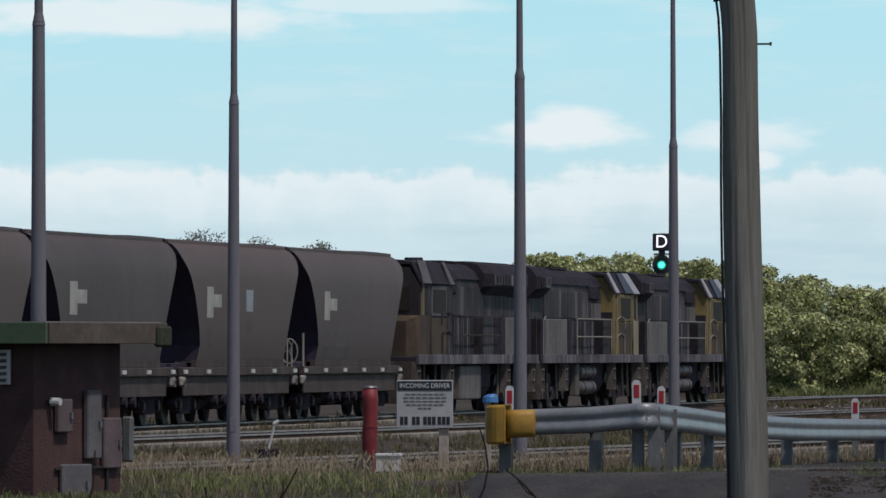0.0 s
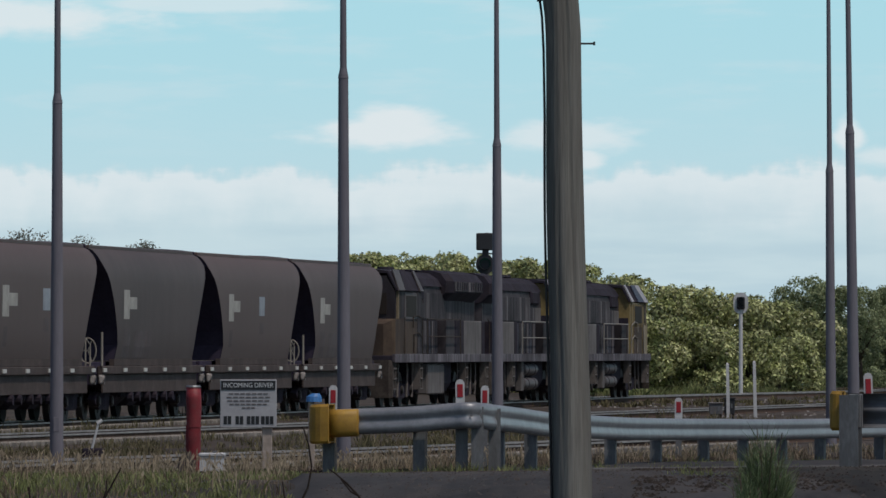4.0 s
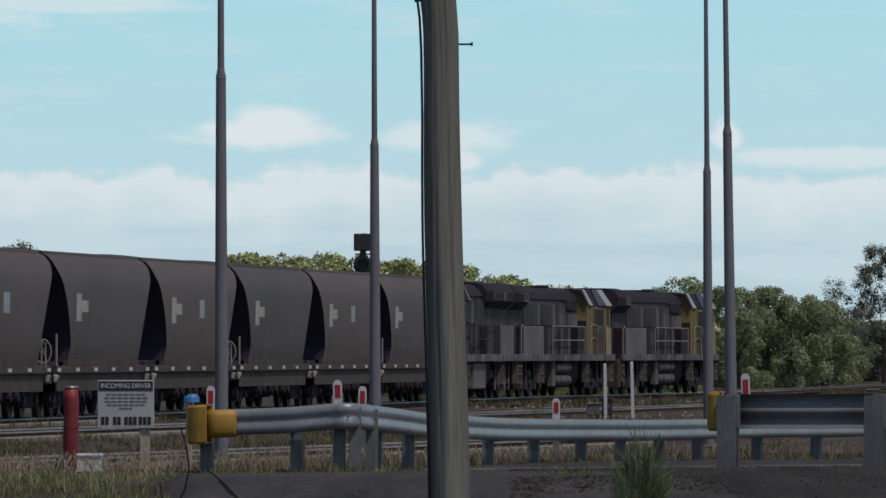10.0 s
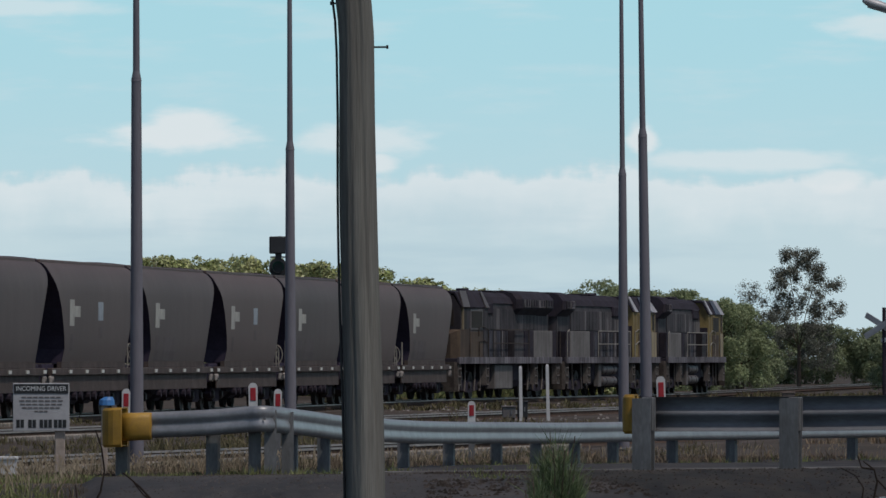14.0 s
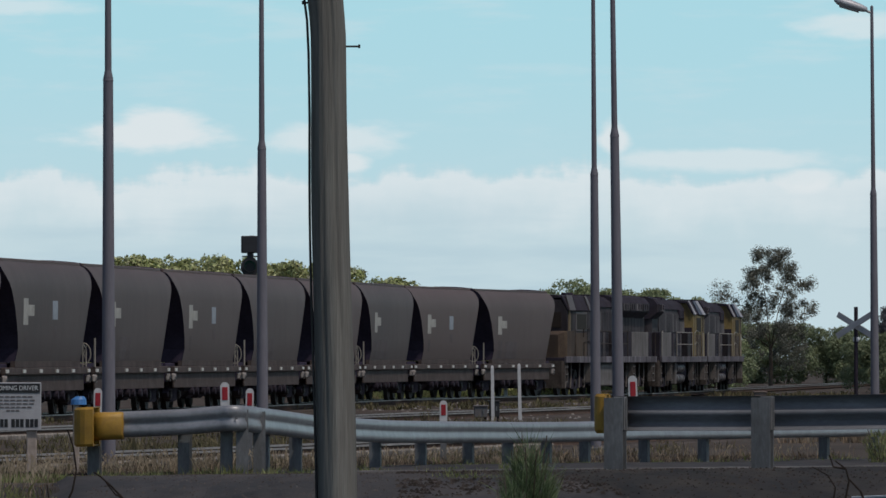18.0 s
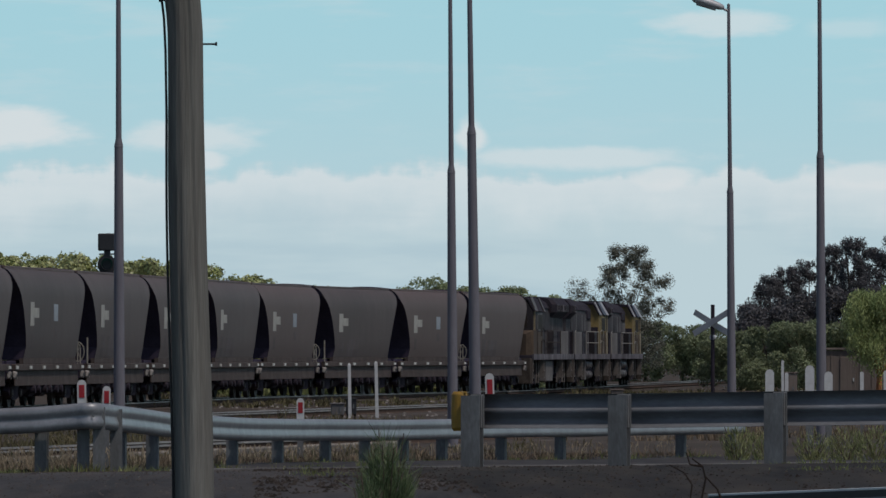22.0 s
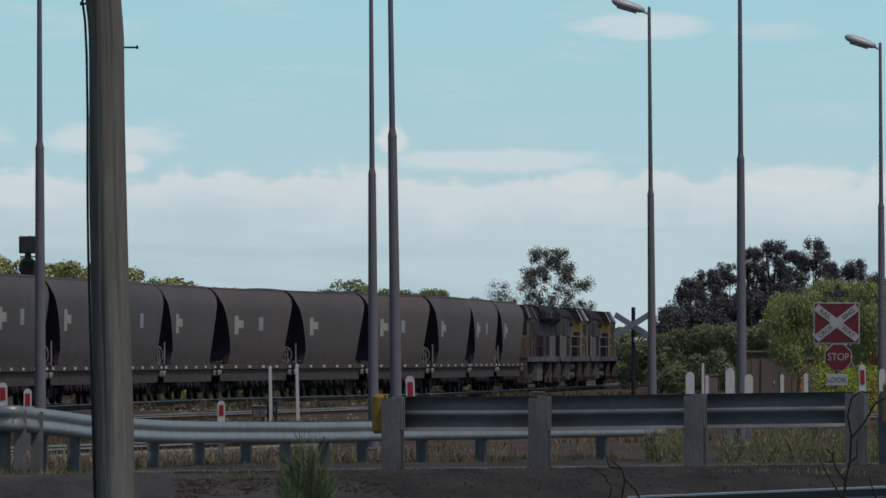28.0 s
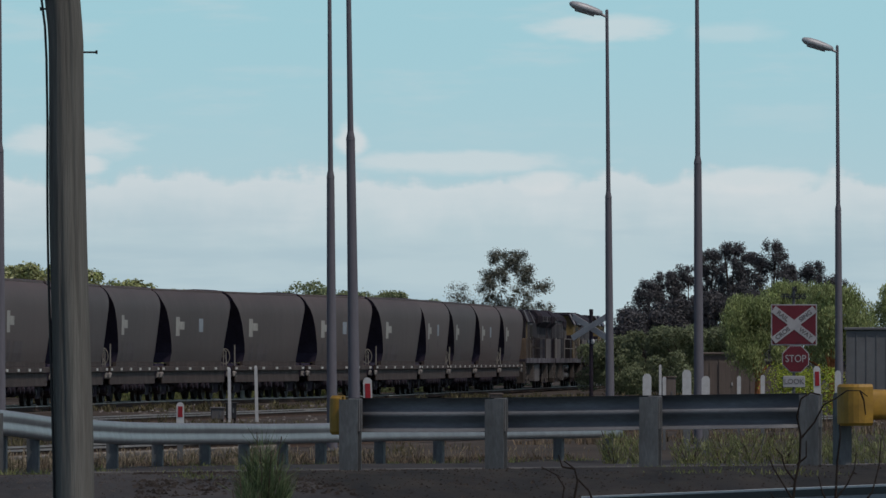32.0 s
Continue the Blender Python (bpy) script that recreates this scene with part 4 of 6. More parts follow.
def make_light_pole(bearing, dist, step_z, top_z, lean=0.0, lamp=True):
    p = site(bearing, dist)
    p.z = ground_z(p.x, p.y)
    t = thing("light_pole", Matrix.Translation(p) @ Matrix.Rotation(radians(lean), 4, "Y"), "tall stepped grey steel light pole", "light pole", "yard light poles")
    hs, ht = step_z - p.z, top_z - p.z
    bm = B_()
    tube(bm, (0, 0, -0.1), (0, 0, hs), 0.106, 0.074, 20, False)
    part("lower_shaft", bm, "pole", t, "", True)
    bm = B_()
    tube(bm, (0, 0, hs - 0.05), (0, 0, hs + 0.10), 0.080, 0.052, 20, False)
    part("collar", bm, "pole", t, "", True)
    bm = B_()
    tube(bm, (0, 0, hs + 0.10), (0, 0, ht), 0.052, 0.036, 18, False)
    tube(bm, (0, 0, ht), (0, 0, ht + 0.03), 0.036, 0.004, 18, False)
    part("upper_shaft", bm, "pole", t, "", True)
    bm = B_()
    box(bm, (0, 0, 0.03), (0.38, 0.38, 0.05), 0.01)
    part("base_plate", bm, "galv_post", t)
    bm = B_()
    box(bm, (0, -0.095, 0.75), (0.09, 0.02, 0.22), 0.005)
    part("access_cover", bm, "pole", t)
    if lamp:
        bm = B_()
        tube(bm, (0, 0, ht - 0.15), (-0.16, 0, ht - 0.08), 0.03, n=8)
        part("bracket", bm, "lamp_head", t)
        bm = B_()
        rings = []
        for k, (x, w, h) in enumerate(((-0.10, 0.05, 0.05), (-0.22, 0.09, 0.085), (-0.45, 0.145, 0.115), (-0.66, 0.15, 0.11), (-0.80, 0.11, 0.08), (-0.86, 0.04, 0.03))):
            z = ht - 0.10 + (-x) * 0.30
            rings.append([(x, w * math.cos(a), z + h * math.sin(a)) for a in np.linspace(0, 2 * math.pi, 13)[:-1]])
        loft(bm, rings)
        head = part("lamp_head", bm, "lamp_head", t, "pale oval lamp head", True)
        bm = B_()
        rings = []
        for x, w in ((-0.30, 0.05), (-0.42, 0.105), (-0.62, 0.11), (-0.74, 0.06)):
            z = ht - 0.10 + (-x) * 0.30 - 0.085
            rings.append([(x, w * math.cos(a), z - 0.05 * max(0, math.sin(a)) * 1) for a in np.linspace(0, math.pi, 9)])
        loft(bm, rings, closed=False)
        part("lens", bm, "lamp_lens", head, "", True)
    return t


for u_b, d, vz, lean in ((-4.843, 105, 5.60, 0.0), (-3.569, 131, 5.40, 0.1), (-1.688, 130, 5.75, -0.1), (-0.681, 152, 5.25, -0.15),
                         (1.503, 168, 5.13, -0.35), (1.655, 148, 5.37, -0.8), (3.331, 200, 5.33, -0.45), (3.917, 172, 5.50, -0.25), (4.835, 212, 5.25, -0.3)):
    make_light_pole(u_b, d, vz, vz + 4.05 + {200: 0.21, 212: -0.11}.get(d, 0.0), lean)

# ---- timber power pole ----


def pole_bend(z):
    """The old pole leans and bows towards its top."""
    return -0.0215 * z - 0.075 * max(0.0, min(z, 4.3) - 3.5) - 0.04 * max(0.0, z - 4.3) + 0.006 * math.sin(z * 2.1)


def make_power_pole():
    base = site(-0.193, 62)
    base.z = ground_z(base.x, base.y)
    t = thing("power_pole", base, "weathered grey timber power pole with step bolts", "power pole")
    bm = B_()
    rings = []
    # drying cracks: angle, width, depth, the stretch of height that they run over
    cracks = ((-1.15, 0.07, 0.16, 1.0, 4.2), (-1.9, 0.05, 0.12, 0.0, 2.6), (-0.55, 0.10, 0.17, 2.2, 3.4), (-2.5, 0.06, 0.12, 1.6, 5.0), (-1.55, 0.045, 0.12, 2.6, 6.0), (-0.85, 0.05, 0.12, -0.3, 1.6), (-2.15, 0.05, 0.10, 3.2, 7.0))
    N_A = 72
    for k in range(89):
        z = -0.3 + 11.0 * k / 88
        cx = pole_bend(z)
        r = 0.139 - 0.004 * z + 0.02 * max(0.0, min(z, 4.3) - 3.6)
        ring = []
        for i in range(N_A):
            a = 2 * math.pi * i / N_A - math.pi
            rr = r * (1 + 0.03 * math.sin(3 * a + z * 0.4) + 0.02 * math.sin(7 * a + 1.7 * z * 0.3) + 0.03 * noise.noise(Vector((math.cos(a) * 2, math.sin(a) * 2, z * 1.1)))
                      + 0.018 * noise.noise(Vector((math.cos(a) * 9, math.sin(a) * 9, z * 0.7))))
            for ca, cw, cd, z0, z1 in cracks:
                if z0 < z < z1:
                    e = a - ca - 0.10 * math.sin(z * 1.3 + ca * 5) - 0.06 * noise.noise(Vector((z * 2.2, ca, 0)))
                    if abs(e) < 2.5 * cw:
                        rr -= 0.55 * r * cd * math.exp(-(e / cw) ** 2) * min(1.0, (z - z0) * 2, (z1 - z) * 2)
            ring.append((cx + rr * math.cos(a), rr * math.sin(a), z))
        rings.append(ring)
    loft(bm, rings)
    part("shaft", bm, "timber", t, "", True)
    bm = B_()
    rings = []
    for k in range(40):
        z = 0.1 + 9.0 * k / 39
        x = pole_bend(z) - 0.139 + 0.004 * z - 0.004 - 0.010 * abs(math.sin(z * 1.1)) - 0.03 * max(0.0, min(z, 4.3) - 3.5)
        rings.append([(x + 0.009 * math.cos(a), -0.02 + 0.009 * math.sin(a), z) for a in np.linspace(0, 6.2832, 7)[:-1]])
    loft(bm, rings)
    part("earth_cable", bm, "cable", t, "black cable")
    zb = 3.81
    for side, z in ((1, zb - base.z), (-1, zb - base.z + 0.31)):
        bm = B_()
        x0 = 0.11 * side + pole_bend(z)
        out = 0.115 if side > 0 else 0.045
        tube(bm, (x0, 0, z), (x0 + side * out, 0, z), 0.007, n=8)
        tube(bm, (x0 + side * out, 0, z - 0.012), (x0 + side * out, 0, z + 0.014), 0.008, n=8)
        part("step_bolt", bm, "cable", t)


make_power_pole()

# ---- guard rails ----
# the beam seen from behind has the deeper folds
W_DEEP = ((0.175, 0.0), (0.168, 0.025), (0.115, 0.070), (0.07, 0.074), (0.026, 0.030), (0.0, 0.018), (-0.026, 0.030), (-0.07, 0.074), (-0.115, 0.070), (-0.168, 0.025), (-0.175, 0.0))
W_FLAT = ((0.155, 0.0), (0.15, 0.045), (0.115, 0.074), (0.06, 0.076), (0.022, 0.058), (0.0, 0.052), (-0.022, 0.058), (-0.06, 0.076), (-0.115, 0.074), (-0.15, 0.045), (-0.155, 0.0))


def beam_mesh(pts, facing, thick=0.006, prof=None):
    """A pressed double-wave beam along pts; facing is a point on the road side."""
    rings = []
    for i, p in enumerate(pts):
        d = (pts[min(i + 1, len(pts) - 1)] - pts[max(i - 1, 0)])
        d.z = 0
        d.normalize()
        n = Vector((d.y, -d.x, 0))
        if n.dot(facing - p) < 0:
            n = -n
        front = [p + n * (b + 0.02) + Vector((0, 0, a)) for a, b in prof]
        back = [p + n * (b + 0.02 - thick) + Vector((0, 0, a)) for a, b in reversed(prof)]
        rings.append(front + back)
    bm = B_()
    loft(bm, rings)
    return bm


# posts at the bend, which stand square behind the beam
KINK = {"bright galvanised guard rail along the road": (2, 3, 4)}


def make_guard_rail(stations, label, road_point, metal="galv", shift=0.0, post_w=0.14):
    """stations: posts as (bearing, distance, height of the beam's top)."""
    P = [site(b, d, h - 0.155) for b, d, h in stations]
    t = thing("guard_rail", Matrix(), label, "guard rail", "road guard rails")
    fine = []
    for a, b in zip(P[:-1], P[1:]):
        for k in range(4):
            fine.append(a.lerp(b, k / 4))
    fine.append(P[-1])
    sm = [fine[0]] + [(fine[i - 1] + fine[i] * 2 + fine[i + 1]) / 4 for i in range(1, len(fine) - 1)] + [fine[-1]]
    part("beam", beam_mesh(sm, road_point, 0.006, W_FLAT if metal == "galv" else W_DEEP), metal, t, "double-wave galvanised beam", True)
    for i, p in enumerate(P):
        d = P[min(i + 1, len(P) - 1)] - P[max(i - 1, 0)]
        d.z = 0
        d.normalize()
        n = Vector((d.y, -d.x, 0))
        if n.dot(road_point - p) < 0:
            n = -n
        if metal == "galv" and i in KINK.get(label, ()):
            n, d = Vector((0, -1, 0)), Vector((1, 0, 0))
        rot = Matrix.Rotation(math.atan2(d.y, d.x), 4, "Z")
        g = ground_z(p.x, p.y)
        q = p - n * 0.19
        top = p.z + (0.16 if metal == "galv_old" else 0.10) - (g - 0.05)
        bm = B_()
        # C-channel post, folded from one plate
        w_, h_, e_ = post_w, 0.076, 0.012
        prof = ((-0.006, -h_), (w_, -h_), (w_, -h_ + e_), (e_ - 0.006, -h_ + e_), (e_ - 0.006, h_ - e_), (w_, h_ - e_), (w_, h_), (-0.006, h_))
        loft(bm, [[Vector((q.x, q.y, z)) + d * u - n * v for u, v in prof] for z in (g - 0.05, g - 0.05 + top)])
        post = part("post", bm, "galv_post", t, "weathered channel post")
        bm = B_()
        q = p - n * 0.10 + d * shift
        box(bm, (q.x, q.y, p.z), (0.12, 0.12, 0.34 if metal == "galv_old" else 0.26), 0.006, rot)
        part("block", bm, "galv_post", t)
        bm = B_()
        q = p + n * 0.05
        tube(bm, q, q + n * 0.02, 0.018, n=8)
        part("bolt", bm, "galv_post", t)
    return t, P


def make_bullnose(t, p, d, label="faded yellow end cap", sleeve=True, rad=0.20, reach=0.16, tall=0.225):
    """Rounded yellow terminal on the end p of a beam; d points away from the beam."""
    d = d.normalized()
    n = Vector((d.y, -d.x, 0))
    if sleeve:
        bm = B_()
        rings = []
        for off, wy, hz in ((-0.52, 0.085, 0.150), (-0.505, 0.105, 0.164), (-0.30, 0.11, 0.166), (-0.17, 0.115, 0.170)):
            rings.append([p + d * off + n * (wy * math.cos(a)) + Vector((0, 0, hz * (1 if math.sin(a) > 0 else -1) * abs(math.sin(a)) ** 0.45)) for a in np.linspace(0, 2 * math.pi, 21)[:-1]])
        loft(bm, rings)
        part("end_sleeve", bm, "yellow", t, label, True)
    bm = B_()
    rings = []
    for k in range(13):
        a = math.pi * k / 12
        c = p + d * (-0.19 + reach * math.sin(a) ** 0.7) + n * (rad * math.cos(a))
        w = (d * math.sin(a) + n * math.cos(a))
        rings.append([c + w * o + Vector((0, 0, z)) for o, z in ((-0.03, -tall), (0.015, -tall), (0.035, -tall + 0.03), (0.04, 0), (0.035, tall - 0.03), (0.015, tall), (-0.03, tall))])
    loft(bm, rings)
    # pressed top and bottom plates close the loop
    for z in (-tall + 0.01, tall - 0.012):
        ring = []
        for k in range(13):
            a = math.pi * k / 12
            ring.append(p + d * (-0.19 + reach * math.sin(a) ** 0.7) + n * (rad * math.cos(a)) + Vector((0, 0, z)))
        loft(bm, [ring, [q + Vector((0, 0, 0.012)) for q in ring]])
    part("bull_nose", bm, "yellow", t, label)


far_stations = [(-1.836, 104.4, 0.935), (-1.244, 104.2, 0.975), (-0.955, 104.1, 1.020), (-0.852, 104, 1.030), (-0.740, 104.7, 1.001), (-0.581, 107, 0.949), (-0.370, 110.5, 0.864),
                (-0.115, 115, 0.798), (0.144, 119.5, 0.731), (0.437, 124.5, 0.680), (0.744, 128, 0.650), (1.000, 131, 0.620), (1.251, 134, 0.600), (1.500, 136.5, 0.590),
                (1.885, 140, 0.580), (2.270, 143, 0.560), (2.662, 146, 0.550), (3.058, 149, 0.540), (3.384, 152, 0.530)]
rail_far, P_far = make_guard_rail(far_stations, "bright galvanised guard rail along the road", Vector((6, 90, 0)))
make_bullnose(rail_far, P_far[0] + Vector((-0.06, -0.07, -0.015)), P_far[0] - P_far[1], reach=0.23, tall=0.235)
near_stations = [(1.605, 88.6, 1.185), (2.566, 88.2, 1.19), (3.585, 87.8, 1.215), (4.640, 87.4, 1.24)]
rail_near, P_near = make_guard_rail(near_stations, "guard rail seen from behind on heavy posts", Vector((6, 110, 0)), "galv_old", 0.12, 0.19)
make_bullnose(rail_near, P_near[0] + Vector((-0.22, 0.05, 0.0)), P_near[0] - P_near[1], sleeve=False, rad=0.07, reach=0.10, tall=0.20)
third = [(4.902, 94, 1.26), (5.865, 95, 1.27), (7.124, 96, 1.27), (8.419, 97, 1.26)]
rail_third, P_third = make_guard_rail(third, "galvanised guard rail with yellow end cap", Vector((8, 80, 0)))
make_bullnose(rail_third, P_third[0] + Vector((0.0, -0.07, 0)), P_third[0] - P_third[1], reach=0.23)

# concrete kerb behind the near rail
bm = B_()
kpts = []
for b, d in ((-0.35, 91.5), (0.829, 92), (1.940, 93), (2.866, 93.5), (3.976, 94.5), (5.272, 96), (6.753, 98)):
    p = site(b, d)
    p.z = ground_z(p.x, p.y)
    kpts.append(p)
loft(bm, [[p + Vector((0, w, z)) for w, z in ((-0.08, -0.02), (-0.07, 0.085), (0.25, 0.09), (0.3, 0.0))] for p in kpts])
kerb = new("kerb", to_mesh("kerb", bm, "kerb"))
tagged(kerb, "low pale concrete kerb along the road", "kerb", kind="structure")

# ---- vegetation ----


def wave_noise(rng, terms=14):
    """A smooth random field of unit wavelength, about -1 to 1, for arrays of points."""
    K = rng.normal(size=(terms, 3)) * 4.2
    ph = rng.uniform(0, 6.2832, terms)
    return lambda P: np.sin(P @ K.T + ph).sum(1) / math.sqrt(terms) * 0.75


def clump_cloud(rng, env, H, hw, low, n, size, clumps, rad, stretch=1.0, up=0.35, shell=0.3, wander=0.3, thin=0.5, hang=0.0):
    """Leaf quads on rounded clumps that fill an uneven crown: env(height share) -> radius share."""
    field = wave_noise(rng)
    f = low + (1 - low) * rng.uniform(0, 1, clumps) ** 0.9
    a = rng.uniform(0, 6.2832, clumps)
    e = np.array([env(x) for x in f])
    r = np.sqrt(rng.uniform(0.12, 1.0, clumps)) * e * hw
    C = np.stack([np.cos(a) * r, np.sin(a) * r, f * H], 1)
    k = 1 + wander * field(C * 0.35)
    C[:, 0] *= k
    C[:, 1] *= k
    R = rad * rng.uniform(0.55, 1.35, clumps)
    C[:, 2] = np.minimum(C[:, 2], H - R * stretch * 0.8)
    pick = rng.choice(clumps, n, p=R ** 2 / (R ** 2).sum())
    D = rng.normal(size=(n, 3))
    D[:, 2] += up
    D /= np.linalg.norm(D, axis=1)[:, None]
    depth = 1 - shell * rng.uniform(0, 1, n) ** 1.5 + 0.10 * rng.normal(size=n)
    P = C[pick] + D * (R[pick] * depth)[:, None] * np.array([1, 1, stretch])
    P[:, 2] = np.maximum(P[:, 2], 0.03)
    nrm = D + rng.normal(size=(n, 3)) * 0.55
    a_ = np.cross(nrm, rng.normal(size=(n, 3)))
    a_ /= np.linalg.norm(a_, axis=1)[:, None]
    if hang:
        a_ = a_ * (1 - hang) + np.array([0, 0, -1.0]) * hang
        a_ /= np.linalg.norm(a_, axis=1)[:, None]
    b_ = np.cross(nrm, a_)
    b_ /= np.linalg.norm(b_, axis=1)[:, None]
    s = rng.uniform(0.6, 1.35, n)[:, None] * size
    a_, b_ = a_ * s, b_ * s * thin
    V = np.stack([P - a_, P + b_, P + a_, P - b_], 1).reshape(-1, 3)
    return V, np.arange(4 * n).reshape(n, 4), C


def make_tree(bearing, dist, top, width, leaf, label, category, seed, n=8400, size=0.106, low=0.15, habit="round", bark="bark", group=""):
    """A tapered trunk with limbs and a crown of many small leaves."""
    rng = np.random.default_rng(seed)
    p = site(bearing, dist)
    p.z = ground_z(p.x, p.y)
    t = thing({"shrub": "shrub"}.get(category, "tree"), p, label, category, group)
    H = top - p.z
    hw = width / 2
    opts = {}
    if habit == "round":
        env = lambda f: math.sqrt(max(0.30, 1 - f ** 7))
        clumps, rad = int(14 + 5.5 * width * H / 3), 0.52
        opts = dict(up=0.45, wander=0.22)
    elif habit == "open":
        low = 0.12
        env = lambda f: 1.0 - 0.55 * max(0.0, f - 0.74) / 0.26 if f > 0.45 else 0.9
        clumps, rad = int(30 + 11 * width * H / 3), 0.42
        opts = dict(up=0.1, shell=0.95, wander=0.3, thin=0.35)
    elif habit == "spire":
        low = 0.03
        env = lambda f: math.sqrt(max(0.03, 1 - f ** 2.4)) * 1.05
        clumps, rad = int(34 + 11 * width * H / 3), 0.30
        opts = dict(stretch=1.3, up=0.2, shell=0.9, wander=0.35, thin=0.35)
    else:
        low = 0.40
        env = lambda f: math.sqrt(max(0.05, 1 - ((f - 0.45) / 0.58) ** 2))
        clumps, rad = int(20 + 6 * width * H / 3), 0.36
        opts = dict(stretch=1.5, up=0.35, shell=0.55, wander=0.25, thin=0.3, hang=0.6)
    V, F, C = clump_cloud(rng, env, H, hw, low, n, size, clumps, rad, **opts)
    bm = B_()
    tr = max(0.05, 0.030 * H) * {"spire": 0.8, "weep": 1.1, "open": 0.6}.get(habit, 1)
    fork = H * (0.3 if habit != "spire" else 0.45)
    bend = 0.03 * width * rng.normal()
    tube(bm, (0, 0, -0.15), (bend, 0, fork), tr, tr * 0.65, 8, False)
    part("trunk", bm, bark, t, "", True)
    # limbs reach into the clumps that they carry
    for c in C[rng.choice(len(C), 9, replace=False)]:
        if c[2] < fork * 1.1:
            continue
        bm = B_()
        mid = (c[0] * 0.45, c[1] * 0.45, fork + (c[2] - fork) * 0.55)
        thin = 0.5 if habit == "open" else 1.0
        tube(bm, (bend * 0.9, 0, fork * 0.9), mid, tr * 0.5 * thin, tr * 0.3 * thin, 6)
        tube(bm, mid, c, tr * 0.3 * thin, tr * 0.1 * thin, 6)
        part("limb", bm, bark, t, "", True)
    quads("crown", V, F, leaf, t)
    return t


def trees_at(rows, leaf, label, category, seed, **kw):
    for i, (b, d, top, width) in enumerate(rows):
        make_tree(b, d, top, width, leaf, label, category, seed + i, **kw)


trees_at([(-3.743, 345, 6.48, 3.2), (-3.410, 345, 6.17, 2.0), (-3.051, 350, 6.05, 1.6), (-2.744, 350, 5.53, 2.0)],
         "leaf_gum", "dull green tree top showing behind the train", "tree", 10, n=5200, size=0.07, habit="open", group="trees behind the line")
trees_at([(-1.533, 385, 5.87, 4.0), (-1.355, 400, 5.90, 4.9), (-1.077, 400, 6.10, 5.6), (-0.892, 395, 5.93, 3.4), (-0.570, 400, 5.68, 4.0), (-0.392, 395, 5.73, 4.7),
          (-0.152, 400, 5.52, 5.3), (0.070, 385, 4.93, 5.6), (0.318, 395, 4.50, 5.3), (0.552, 395, 4.43, 5.3), (0.792, 400, 4.15, 4.9), (1.033, 395, 3.79, 5.3), (1.218, 400, 3.61, 4.0)],
         "leaf_mangrove", "dense glossy olive-green mangrove thicket tree", "tree", 30, n=13000, size=0.099, low=0.0, group="mangroves behind the line")
trees_at([(-0.133, 372, 3.54, 3.2), (0.144, 370, 3.17, 3.4), (0.422, 374, 2.95, 3.6), (0.681, 372, 2.58, 3.2), (0.959, 374, 2.47, 3.2), (1.163, 378, 2.23, 3.0), (-0.467, 375, 3.20, 3.2)],
         "leaf_mangrove", "low sunlit olive-green mangrove bush", "shrub", 60, n=10400, size=0.092, low=0.0, group="mangroves behind the line")
trees_at([(1.340, 455, 5.50, 3.2), (1.477, 460, 5.16, 2.6), (1.699, 455, 4.94, 3.0), (1.885, 460, 4.98, 3.4), (2.070, 460, 4.56, 3.4), (2.255, 465, 4.32, 3.2)],
         "leaf_wood", "hazy green woodland tree", "tree", 80, n=14000, size=0.075, low=0.0, group="woodland behind the line")
trees_at([(1.292, 470, 3.59, 4.2), (1.533, 470, 3.59, 4.4), (1.755, 470, 3.44, 4.4), (2.014, 472, 3.45, 4.4), (2.273, 474, 3.30, 4.2), (2.495, 560, 3.54, 5.0), (2.755, 560, 3.54, 5.0), (3.014, 560, 3.25, 5.0), (3.254, 560, 3.32, 5.0)],
         "leaf_mid", "shaded dark green scrub at the edge of the yard", "shrub", 100, n=12000, size=0.085, low=0.0, group="woodland behind the line")
make_tree(2.648, 520, 8.0, 4.5, "leaf_gum", "solitary open-crowned gum tree", "tree", 130, n=34000, size=0.07, habit="open")
make_tree(2.318, 520, 6.09, 1.9, "leaf_gum", "slender gum sapling top", "tree", 131, n=3500, size=0.06, habit="open")
trees_at([(3.440, 480, 4.26, 2.4), (3.562, 482, 5.89, 2.6), (3.702, 484, 6.34, 2.8), (3.836, 486, 6.74, 2.6), (3.976, 484, 7.59, 2.8), (4.113, 482, 7.94, 2.8), (4.254, 486, 7.43, 2.8), (4.384, 484, 8.13, 2.9), (4.502, 486, 6.80, 2.6), (4.650, 488, 6.98, 2.8), (4.798, 490, 6.21, 2.6)],
         "leaf_dark", "tall dark casuarina tree", "tree", 140, n=20000, size=0.07, habit="spire", group="casuarinas by the crossing")
trees_at([(3.551, 474, 4.07, 3.6), (3.791, 476, 4.70, 3.8), (4.051, 476, 5.10, 4.2), (4.328, 478, 5.17, 4.2)],
         "leaf_dark", "dense dark lower growth under casuarinas", "shrub", 160, n=14000, size=0.09, low=0.0, group="casuarinas by the crossing")
trees_at([(3.384, 430, 2.59, 3.4), (3.588, 425, 2.80, 3.6), (3.810, 420, 3.00, 3.8), (4.032, 420, 3.11, 3.6)],
         "leaf_mid", "mid green rounded scrub beyond the crossing", "shrub", 170, n=13000, size=0.075, low=0.0, group="scrub by the crossing")
make_tree(4.284, 300, 3.62, 2.6, "leaf_bright", "bright green drooping tree with reddish trunk", "tree", 180, n=26000, size=0.06, habit="weep", bark="bark_red")
make_tree(4.569, 305, 4.12, 3.0, "leaf_bright", "bright green drooping tree with reddish trunk", "tree", 181, n=28000, size=0.06, habit="weep", bark="bark_red")
